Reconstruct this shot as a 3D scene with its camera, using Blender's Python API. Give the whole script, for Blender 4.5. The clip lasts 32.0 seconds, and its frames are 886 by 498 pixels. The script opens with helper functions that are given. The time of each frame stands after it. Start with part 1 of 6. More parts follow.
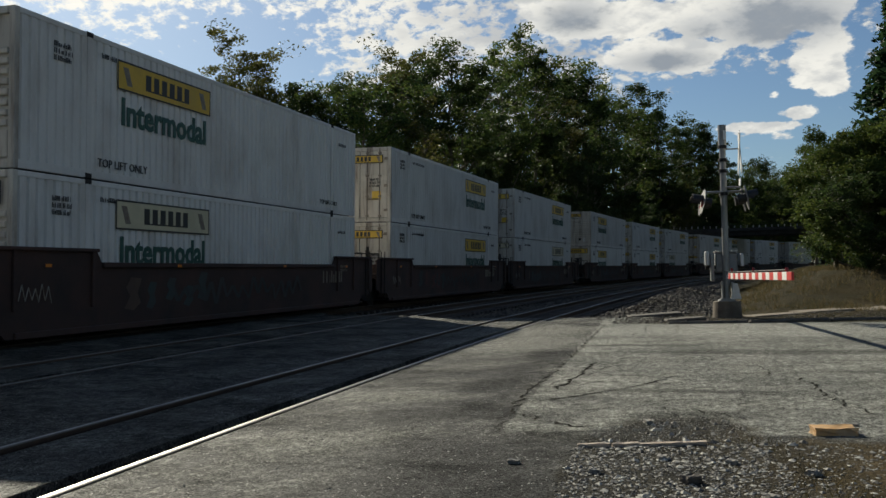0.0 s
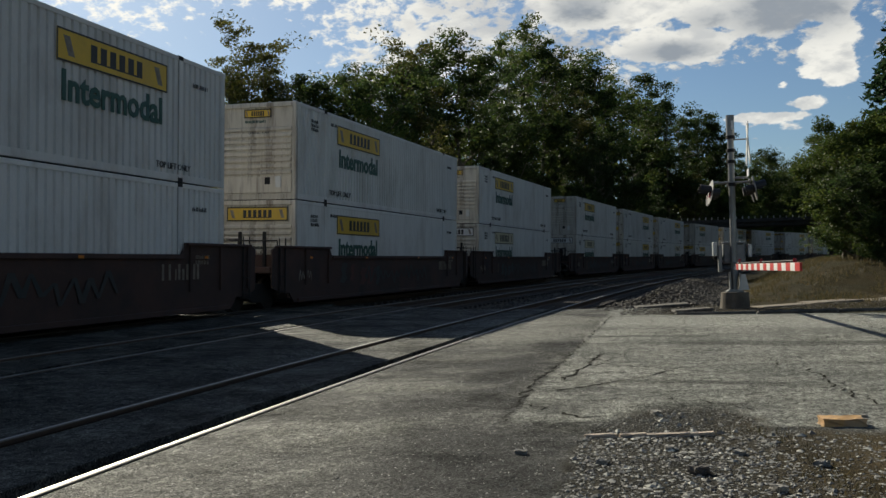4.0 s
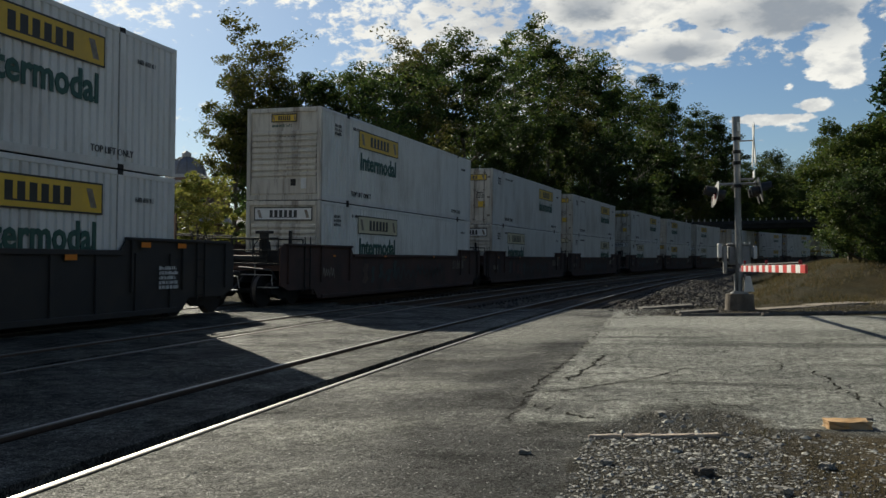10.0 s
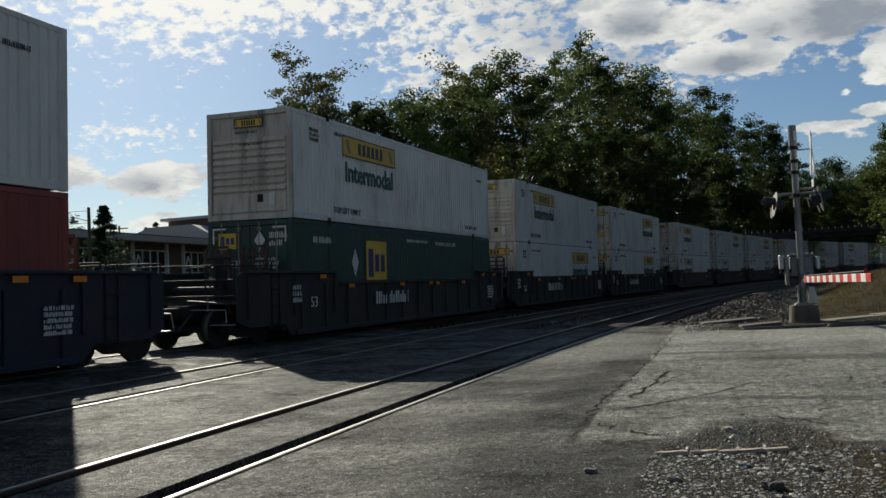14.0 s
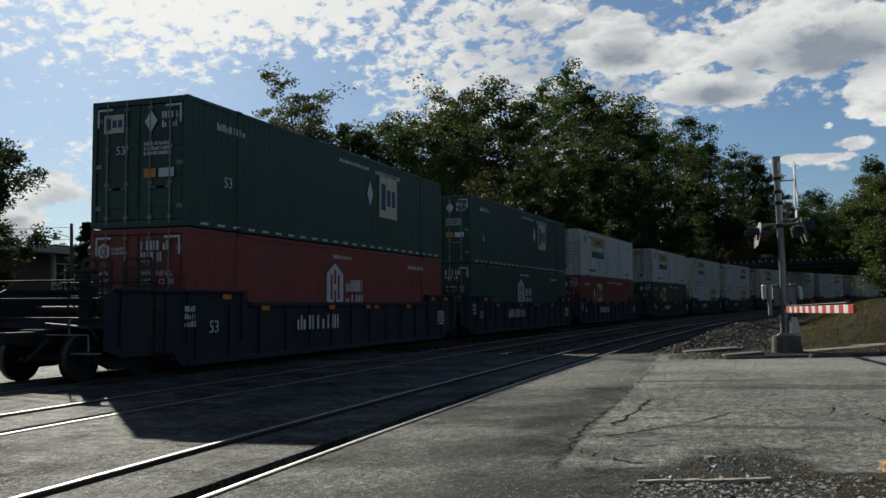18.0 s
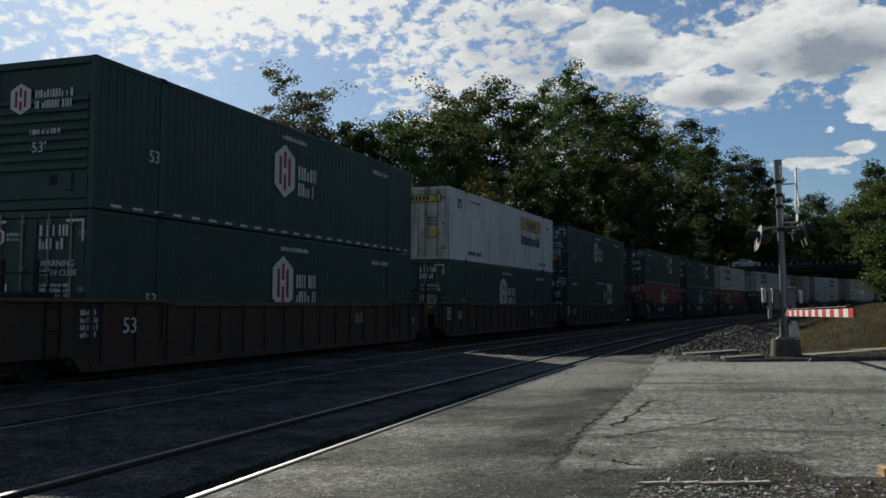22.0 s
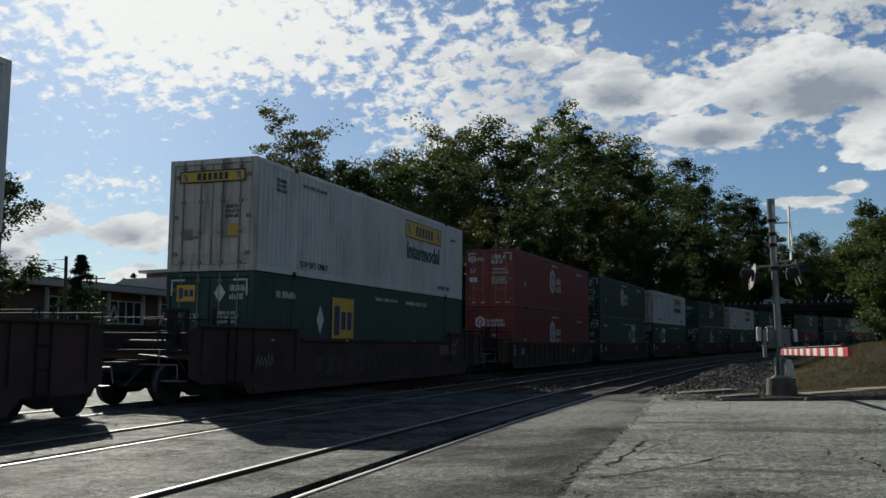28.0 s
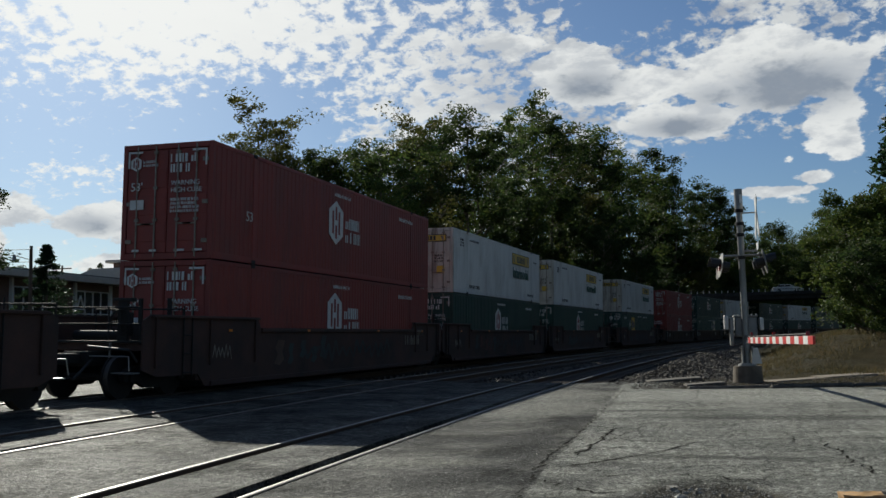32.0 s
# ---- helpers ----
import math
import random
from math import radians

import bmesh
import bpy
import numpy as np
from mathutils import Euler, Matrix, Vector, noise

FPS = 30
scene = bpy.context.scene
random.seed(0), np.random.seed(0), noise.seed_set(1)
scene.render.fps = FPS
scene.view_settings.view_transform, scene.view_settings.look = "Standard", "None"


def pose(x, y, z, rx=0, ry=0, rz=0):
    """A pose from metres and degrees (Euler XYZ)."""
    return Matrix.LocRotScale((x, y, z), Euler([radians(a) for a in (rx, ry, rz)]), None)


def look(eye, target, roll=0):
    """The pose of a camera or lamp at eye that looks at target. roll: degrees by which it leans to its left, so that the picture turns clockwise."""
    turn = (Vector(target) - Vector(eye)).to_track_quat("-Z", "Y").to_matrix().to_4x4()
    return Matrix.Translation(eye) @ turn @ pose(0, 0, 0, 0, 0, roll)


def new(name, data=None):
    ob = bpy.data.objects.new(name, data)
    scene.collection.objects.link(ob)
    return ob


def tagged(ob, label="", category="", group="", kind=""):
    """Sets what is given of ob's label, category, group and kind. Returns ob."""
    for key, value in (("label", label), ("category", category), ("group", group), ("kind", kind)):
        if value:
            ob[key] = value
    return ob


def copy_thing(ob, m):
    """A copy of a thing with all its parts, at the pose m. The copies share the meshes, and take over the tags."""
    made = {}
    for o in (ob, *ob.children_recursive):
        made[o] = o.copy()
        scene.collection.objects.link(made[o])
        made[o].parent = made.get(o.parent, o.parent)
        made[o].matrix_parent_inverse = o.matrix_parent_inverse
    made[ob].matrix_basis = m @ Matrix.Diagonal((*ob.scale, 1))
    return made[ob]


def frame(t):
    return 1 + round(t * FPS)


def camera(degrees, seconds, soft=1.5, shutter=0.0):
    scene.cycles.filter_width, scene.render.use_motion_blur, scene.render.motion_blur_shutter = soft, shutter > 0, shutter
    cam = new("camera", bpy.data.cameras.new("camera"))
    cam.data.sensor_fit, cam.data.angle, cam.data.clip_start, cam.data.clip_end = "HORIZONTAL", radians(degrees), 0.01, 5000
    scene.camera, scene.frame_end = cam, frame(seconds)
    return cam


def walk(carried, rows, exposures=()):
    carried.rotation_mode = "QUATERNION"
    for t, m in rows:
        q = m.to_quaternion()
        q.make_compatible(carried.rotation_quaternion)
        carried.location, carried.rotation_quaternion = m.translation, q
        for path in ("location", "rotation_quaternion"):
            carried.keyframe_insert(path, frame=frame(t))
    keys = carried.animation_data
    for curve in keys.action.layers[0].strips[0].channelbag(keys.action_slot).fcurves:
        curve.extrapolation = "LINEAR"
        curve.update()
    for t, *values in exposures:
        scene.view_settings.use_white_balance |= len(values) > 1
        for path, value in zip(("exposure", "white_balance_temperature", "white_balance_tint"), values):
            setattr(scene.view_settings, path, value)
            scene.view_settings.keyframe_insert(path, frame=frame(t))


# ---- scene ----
cam = camera(52.17, 32.0)
# seconds, eye x y z, yaw, pitch, roll
ROWS = [
    (0.0, 0.118, 0.026, 1.360, 13.01, 1.56, 1.31),
    (0.5, 0.127, 0.022, 1.360, 13.36, 1.80, 1.26),
    (1.0, 0.117, 0.029, 1.356, 13.41, 1.77, 1.38),
    (1.5, 0.119, 0.036, 1.361, 13.17, 1.72, 1.64),
    (2.0, 0.115, 0.047, 1.359, 13.10, 1.33, 1.45),
    (2.5, 0.119, 0.039, 1.355, 13.22, 1.08, 1.51),
    (3.0, 0.123, 0.036, 1.356, 13.18, 1.27, 1.55),
    (3.5, 0.117, 0.036, 1.356, 13.51, 1.18, 1.35),
    (5.5, 0.116, 0.037, 1.353, 13.02, 0.60, 1.50),
    (6.0, 0.118, 0.035, 1.356, 12.93, 0.87, 1.63),
    (6.5, 0.127, 0.037, 1.361, 13.10, 1.11, 1.97),
    (7.0, 0.129, 0.026, 1.360, 13.31, 1.18, 2.28),
    (7.5, 0.131, 0.014, 1.357, 13.39, 1.54, 2.18),
    (8.0, 0.120, 0.016, 1.359, 13.70, 1.77, 1.63),
    (8.5, 0.115, 0.023, 1.358, 13.97, 1.77, 1.44),
    (9.0, 0.110, 0.024, 1.357, 13.89, 1.98, 1.29),
    (9.5, 0.112, 0.035, 1.357, 13.70, 1.57, 1.09),
    (10.0, 0.106, 0.045, 1.351, 13.72, 0.98, 0.87),
    (10.5, 0.106, 0.042, 1.346, 13.88, 1.03, 1.13),
    (11.0, 0.111, 0.053, 1.347, 14.05, 0.63, 1.49),
    (11.5, 0.112, 0.046, 1.345, 14.19, 0.04, 1.62),
    (12.0, 0.112, 0.043, 1.349, 14.43, 0.30, 1.77),
    (12.5, 0.114, 0.029, 1.345, 15.45, 0.73, 2.06),
    (13.0, 0.116, 0.012, 1.350, 17.03, 0.73, 2.66),
    (13.5, 0.117, -0.026, 1.343, 17.27, 1.35, 3.07),
    (14.0, 0.110, -0.043, 1.351, 17.27, 2.54, 2.93),
    (14.5, 0.108, -0.028, 1.350, 17.42, 3.32, 2.64),
    (16.5, 0.098, -0.018, 1.347, 16.40, 3.66, 2.18),
    (17.0, 0.094, -0.014, 1.342, 16.69, 4.05, 1.97),
    (17.5, 0.090, -0.003, 1.348, 16.64, 4.46, 1.88),
    (18.0, 0.091, -0.004, 1.342, 16.23, 4.01, 1.84),
    (18.5, 0.092, -0.008, 1.344, 16.34, 4.39, 2.00),
    (19.0, 0.096, -0.013, 1.343, 16.80, 4.89, 2.09),
    (19.5, 0.102, -0.014, 1.345, 16.73, 4.99, 2.11),
    (20.0, 0.108, -0.020, 1.342, 16.24, 5.20, 2.29),
    (20.5, 0.099, -0.020, 1.335, 15.98, 4.95, 1.86),
    (21.0, 0.079, -0.005, 1.341, 15.87, 4.10, 1.10),
    (21.5, 0.077, -0.004, 1.337, 16.05, 3.75, 0.82),
    (22.0, 0.079, -0.004, 1.342, 16.18, 3.97, 1.16),
    (22.5, 0.085, -0.006, 1.347, 15.96, 4.35, 1.70),
    (23.0, 0.093, -0.015, 1.342, 16.03, 4.86, 1.93),
    (23.5, 0.074, -0.028, 1.326, 16.52, 5.14, 1.67),
    (24.0, 0.068, -0.035, 1.321, 16.79, 5.15, 1.78),
    (24.5, 0.074, -0.035, 1.320, 16.55, 5.35, 1.98),
    (25.0, 0.090, -0.018, 1.341, 16.47, 5.44, 1.67),
    (25.5, 0.094, -0.012, 1.344, 16.48, 5.46, 1.73),
    (26.0, 0.098, -0.015, 1.340, 15.98, 5.36, 2.21),
    (26.5, 0.106, -0.009, 1.341, 15.84, 5.99, 2.43),
    (28.5, 0.086, 0.000, 1.340, 15.76, 6.34, 0.76),
    (29.0, 0.079, 0.004, 1.342, 15.38, 5.87, 0.96),
    (29.5, 0.088, -0.003, 1.340, 14.62, 5.57, 1.34),
    (30.0, 0.085, -0.006, 1.343, 14.15, 5.70, 1.28),
    (30.5, 0.085, -0.003, 1.340, 14.24, 5.85, 1.42),
    (31.0, 0.086, -0.002, 1.346, 13.94, 5.94, 1.75),
    (31.5, 0.087, 0.000, 1.355, 13.80, 5.95, 1.45),
    (32.0, 0.090, -0.008, 1.348, 14.01, 5.67, 1.32),
]
walk(cam, [(t, pose(x, y, z, 90 + pitch, roll, yaw)) for t, x, y, z, yaw, pitch, roll in ROWS],
     exposures=[(0.0, 0.14, 7000, 6), (12.0, 0.20, 6950, 6), (14.0, 0.06, 6800, 6), (17.0, 0.0, 6650, 6), (32.0, 0.0, 6500, 6)])

# ---- light ----
SUN_EL, SUN_AZ = 30.2, 39.4          # height over the horizon, turn from +y towards -x
scene.view_settings.exposure = 0.0
world = bpy.data.worlds.new("sky")
scene.world = world
world.use_nodes = True


def build_sky():
    nt = world.node_tree
    nt.nodes.clear()
    N = nt.nodes.new
    L = nt.links.new

    def math_node(op, a, b=None, clamp=False):
        n = N("ShaderNodeMath")
        n.operation, n.use_clamp = op, clamp
        for i, v in enumerate((a, b)):
            if v is None:
                continue
            if isinstance(v, (int, float)):
                n.inputs[i].default_value = v
            else:
                L(v, n.inputs[i])
        return n.outputs[0]

    def ramp(v, lo, hi):
        n = N("ShaderNodeMapRange")
        n.interpolation_type = "SMOOTHSTEP"
        n.inputs["From Min"].default_value, n.inputs["From Max"].default_value = lo, hi
        L(v, n.inputs["Value"])
        return n.outputs["Result"]

    def fbm(vec, scale, detail, rough, dist=0.0):
        n = N("ShaderNodeTexNoise")
        n.inputs["Scale"].default_value, n.inputs["Detail"].default_value = scale, detail
        n.inputs["Roughness"].default_value, n.inputs["Distortion"].default_value = rough, dist
        L(vec, n.inputs["Vector"])
        return n.outputs["Fac"]

    def mixc(f, a, b):
        n = N("ShaderNodeMix")
        n.data_type = "RGBA"
        L(f, n.inputs["Factor"])
        for k, v in (("A", a), ("B", b)):
            s = [i for i in n.inputs if i.name == k and i.type == "RGBA"][0]
            if isinstance(v, tuple):
                s.default_value = v
            else:
                L(v, s)
        return [o for o in n.outputs if o.type == "RGBA"][0]

    sky = N("ShaderNodeTexSky")
    sky.sky_type, sky.sun_disc = "NISHITA", False
    sky.sun_elevation, sky.sun_rotation = radians(SUN_EL), radians(-SUN_AZ)
    sky.dust_density, sky.ozone_density, sky.air_density = 0.6, 2.2, 1.0
    co = N("ShaderNodeTexCoord").outputs["Generated"]
    sep = N("ShaderNodeSeparateXYZ")
    L(co, sep.inputs[0])
    x, y, z = sep.outputs
    den = math_node("ADD", math_node("MAXIMUM", z, 0.0), 0.42)
    comb = N("ShaderNodeCombineXYZ")
    L(math_node("DIVIDE", x, den), comb.inputs[0])
    L(math_node("DIVIDE", y, den), comb.inputs[1])
    plane = comb.outputs[0]
    # small broken altocumulus over large bare and covered fields
    az = math_node("MULTIPLY", math_node("ARCTAN2", math_node("MULTIPLY", x, -1.0), y), 57.2958)
    el = math_node("MULTIPLY", math_node("ARCSINE", z), 57.2958)

    def fields(rows, join):
        """Soft fields of cloud: bearing (from +y to the left), height, half width, half height, weight."""
        out = None
        for a0, e0, sa, se, wt in rows:
            da = math_node("DIVIDE", math_node("SUBTRACT", az, a0), sa)
            de = math_node("DIVIDE", math_node("SUBTRACT", el, e0), se)
            q = math_node("MULTIPLY", math_node("POWER", 2.718, math_node("MULTIPLY", math_node("ADD", math_node("MULTIPLY", da, da), math_node("MULTIPLY", de, de)), -1.0)), wt)
            out = q if out is None else math_node(join, out, q)
        return out

    sheet = fields(((14.0, 13.5, 8.0, 4.5, 0.75), (24.0, 19.5, 9.0, 3.0, 0.5), (35.0, 20.0, 8.0, 5.0, 0.8), (36.0, 10.0, 5.0, 1.2, 0.5), (-8.0, 19.6, 5.0, 1.3, 0.42), (9.5, 19.5, 4.0, 2.0, 0.25),
                    (25.5, 12.8, 4.0, 3.0, -0.75), (1.0, 20.5, 3.6, 2.0, -0.95), (-4.0, 8.5, 5.0, 1.8, -0.8), (-6.0, 10.0, 5.0, 1.4, -0.8)), "ADD")
    field = math_node("ADD", math_node("MULTIPLY", ramp(fbm(plane, 1.1, 2.0, 0.5), 0.34, 0.62), 0.55), sheet)
    flakes = fbm(plane, 36.0, 5.0, 0.62, 0.20)
    thr = math_node("ADD", math_node("MULTIPLY", field, 0.30), flakes)
    small = math_node("MULTIPLY", ramp(thr, 0.60, 0.78), math_node("SUBTRACT", 1.0, math_node("MULTIPLY", ramp(z, 0.40, 0.75), 0.8)))
    heap = fields(((4.9, 16.0, 2.9, 1.9, 1.2), (1.0, 15.3, 3.2, 1.3, 1.0), (9.0, 18.2, 2.4, 1.2, 0.85), (6.6, 19.6, 1.1, 1.5, 0.75), (-6.4, 15.4, 5.4, 2.2, 1.3), (-1.2, 13.0, 3.8, 1.2, 1.1), (-9.8, 11.9, 1.9, 1.6, 0.95), (-10.6, 10.6, 1.3, 1.2, 0.8),
                   (-7.4, 10.0, 0.7, 0.5, 0.62), (-6.2, 8.3, 2.6, 0.45, 0.72), (-9.0, 9.0, 2.4, 0.5, 0.72),
                   (39.5, 8.2, 3.0, 1.3, 0.95), (35.0, 7.3, 3.5, 1.2, 0.95), (35.6, 4.6, 2.6, 1.0, 0.95), (41.5, 5.5, 2.0, 1.8, 0.95), (75.0, 12.0, 15.0, 5.0, 0.9), (-60.0, 16.0, 22.0, 5.0, 0.9), (140.0, 14.0, 24.0, 5.0, 0.9)), "MAXIMUM")
    shade = fields(((4.4, 15.5, 2.3, 1.1, 1.05), (-8.0, 14.3, 4.4, 1.6, 1.25), (-3.6, 14.2, 2.6, 1.0, 0.8), (-1.2, 12.6, 3.1, 0.75, 1.1), (35.3, 7.2, 1.8, 0.7, 0.9), (41.5, 5.2, 1.6, 1.3, 0.8), (-60.0, 15.0, 18.0, 4.0, 0.9), (140.0, 13.0, 20.0, 4.0, 0.9)), "MAXIMUM")
    squash = N("ShaderNodeMapping")
    squash.inputs["Scale"].default_value = (6.0, 6.0, 11.0)
    L(co, squash.inputs["Vector"])
    puff = fbm(squash.outputs[0], 2.6, 8.0, 0.58, 0.1)
    body = math_node("ADD", heap, math_node("MULTIPLY", math_node("SUBTRACT", puff, 0.5), 2.2))
    heap_m = ramp(body, 0.38, 0.52)
    squash2 = N("ShaderNodeMapping")
    squash2.inputs["Scale"].default_value = (6.0, 6.0, 13.0)
    squash2.inputs["Location"].default_value = (1.0, 3.0, 0.3)
    L(co, squash2.inputs["Vector"])
    puff2 = fbm(squash2.outputs[0], 3.4, 7.0, 0.6, 0.1)
    core = ramp(math_node("ADD", shade, math_node("MULTIPLY", math_node("SUBTRACT", puff2, 0.5), 2.4)), 0.15, 1.15)
    # clouds and air are bright towards the sun and dull away from it
    sd = Vector((-math.sin(radians(SUN_AZ)) * math.cos(radians(SUN_EL)), math.cos(radians(SUN_AZ)) * math.cos(radians(SUN_EL)), math.sin(radians(SUN_EL))))
    dot = N("ShaderNodeVectorMath")
    dot.operation = "DOT_PRODUCT"
    L(co, dot.inputs[0])
    dot.inputs[1].default_value = sd
    d = dot.outputs["Value"]
    toward = ramp(d, -0.15, 0.45)
    near = ramp(d, 0.80, 0.99)
    fold = ramp(puff2, 0.34, 0.62)
    white = mixc(near, mixc(toward, (3.0, 3.1, 3.4, 1), mixc(fold, (5.6, 5.9, 6.6, 1), (9.4, 9.5, 9.6, 1))), (13, 12.8, 12.5, 1))
    heap_w = mixc(toward, (3.0, 3.1, 3.4, 1), mixc(fold, (7.2, 7.5, 8.1, 1), (11.6, 11.6, 11.6, 1)))
    heap_c = mixc(core, heap_w, mixc(toward, (1.5, 1.6, 1.8, 1), (3.7, 4.2, 5.1, 1)))
    air = mixc(toward, (0.66, 0.74, 0.84, 1), (0.64, 0.775, 0.95, 1))
    tone = N("ShaderNodeMix")
    tone.data_type, tone.blend_type = "RGBA", "MULTIPLY"
    tone.inputs["Factor"].default_value = 1.0
    sk = [i for i in tone.inputs if i.type == "RGBA"]
    L(sky.outputs[0], sk[0])
    L(air, sk[1])
    c1 = mixc(math_node("MULTIPLY", small, 0.92), [o for o in tone.outputs if o.type == "RGBA"][0], white)
    c2 = mixc(math_node("MULTIPLY", heap_m, 0.97), c1, heap_c)
    bg = N("ShaderNodeBackground")
    bg.inputs["Strength"].default_value = 0.072
    L(c2, bg.inputs["Color"])
    out = N("ShaderNodeOutputWorld")
    L(bg.outputs[0], out.inputs["Surface"])
    return sd


SUN_DIR = build_sky()
sun_data = bpy.data.lights.new("sun", "SUN")
sun_data.energy, sun_data.angle, sun_data.color = 5.6, radians(0.55), (1.0, 0.955, 0.86)
sun = new("sun", sun_data)
sun.matrix_world = look(SUN_DIR * 200, (0, 0, 0))


# ---- materials ----
def material(name, col, col2=None, scale=3.0, rough=0.7, metal=0.0, bump=0.0, bump_scale=40.0, stain_tone=None, stain_amt=0.5, stain_scale=0.6,
             stretch=(1, 1, 1), vary=0.0, island=0.0, fine=0.0, spec=0.5):
    """Base colour mottled between two tones at one scale, stained at a second, with fine grain and relief."""
    m = bpy.data.materials.new(name)
    m.use_nodes = True
    nt = m.node_tree
    b = nt.nodes["Principled BSDF"]
    b.inputs["Roughness"].default_value, b.inputs["Metallic"].default_value = rough, metal
    b.inputs["Specular IOR Level"].default_value = spec
    N, L = nt.nodes.new, nt.links.new
    co = N("ShaderNodeTexCoord").outputs["Object"]
    mp = N("ShaderNodeMapping")
    mp.inputs["Scale"].default_value = stretch
    L(co, mp.inputs["Vector"])

    def tex(sc, det=4.0, ro=0.6):
        n = N("ShaderNodeTexNoise")
        n.inputs["Scale"].default_value, n.inputs["Detail"].default_value, n.inputs["Roughness"].default_value = sc, det, ro
        L(mp.outputs[0], n.inputs["Vector"])
        return n.outputs["Fac"]

    def span(v, lo, hi, a=0.0, z=1.0):
        n = N("ShaderNodeMapRange")
        for k, q in (("From Min", lo), ("From Max", hi), ("To Min", a), ("To Max", z)):
            n.inputs[k].default_value = q
        L(v, n.inputs["Value"])
        return n.outputs["Result"]

    def mix(f, a, c, mode="MIX"):
        n = N("ShaderNodeMix")
        n.data_type, n.blend_type = "RGBA", mode
        if isinstance(f, float):
            n.inputs["Factor"].default_value = f
        else:
            L(f, n.inputs["Factor"])
        for s, v in zip([i for i in n.inputs if i.type == "RGBA"], (a, c)):
            if isinstance(v, tuple):
                s.default_value = (*v, 1)[:4]
            else:
                L(v, s)
        return [o for o in n.outputs if o.type == "RGBA"][0]

    c = mix(span(tex(scale), 0.32, 0.68), tuple(col), tuple(col2 or [q * 0.8 for q in col]))
    if fine:
        c = mix(fine, c, mix(span(tex(scale * 22, 3), 0.3, 0.7), (0.25, 0.25, 0.25), (1.0, 1.0, 1.0)), "MULTIPLY")
    if stain_tone:
        c = mix(span(tex(stain_scale, 6.0, 0.65), 0.5, 0.75, 0.0, stain_amt), c, tuple(stain_tone))
    if vary or island:
        src = N("ShaderNodeObjectInfo").outputs["Random"] if vary else N("ShaderNodeNewGeometry").outputs["Random Per Island"]
        a = vary or island
        v = span(src, 0.0, 1.0, 1 - a, 1 + a)
        h = N("ShaderNodeHueSaturation")
        L(v, h.inputs["Value"])
        if island:
            L(span(src, 0.0, 1.0, 0.475, 0.515), h.inputs["Hue"])
        L(c, h.inputs["Color"])
        c = h.outputs[0]
    L(c, b.inputs["Base Color"])
    if bump:
        bn = N("ShaderNodeBump")
        bn.inputs["Strength"].default_value, bn.inputs["Distance"].default_value = bump, 0.02
        L(tex(bump_scale, 5), bn.inputs["Height"])
        L(bn.outputs[0], b.inputs["Normal"])
    return m


def leafy(name, col, col2, rough=0.55):
    m = bpy.data.materials.new(name)
    m.use_nodes = True
    nt = m.node_tree
    b = nt.nodes["Principled BSDF"]
    b.inputs["Roughness"].default_value, b.inputs["Specular IOR Level"].default_value = rough, 0.12
    N, L = nt.nodes.new, nt.links.new
    g = N("ShaderNodeNewGeometry").outputs["Random Per Island"]
    o = N("ShaderNodeObjectInfo").outputs["Random"]
    mx = N("ShaderNodeMix")
    mx.data_type = "RGBA"
    L(g, mx.inputs["Factor"])
    s = [i for i in mx.inputs if i.type == "RGBA"]
    s[0].default_value, s[1].default_value = (*col, 1), (*col2, 1)
    h = N("ShaderNodeHueSaturation")
    r = N("ShaderNodeMapRange")
    r.inputs["To Min"].default_value, r.inputs["To Max"].default_value = 0.72, 1.3
    L(o, r.inputs["Value"])
    L(r.outputs[0], h.inputs["Value"])
    L([q for q in mx.outputs if q.type == "RGBA"][0], h.inputs["Color"])
    L(h.outputs[0], b.inputs["Base Color"])
    tr = N("ShaderNodeBsdfTranslucent")
    L(h.outputs[0], tr.inputs["Color"])
    ms = N("ShaderNodeMixShader")
    ms.inputs[0].default_value = 0.42
    L(b.outputs[0], ms.inputs[1])
    L(tr.outputs[0], ms.inputs[2])
    L(ms.outputs[0], nt.nodes["Material Output"].inputs["Surface"])
    return m


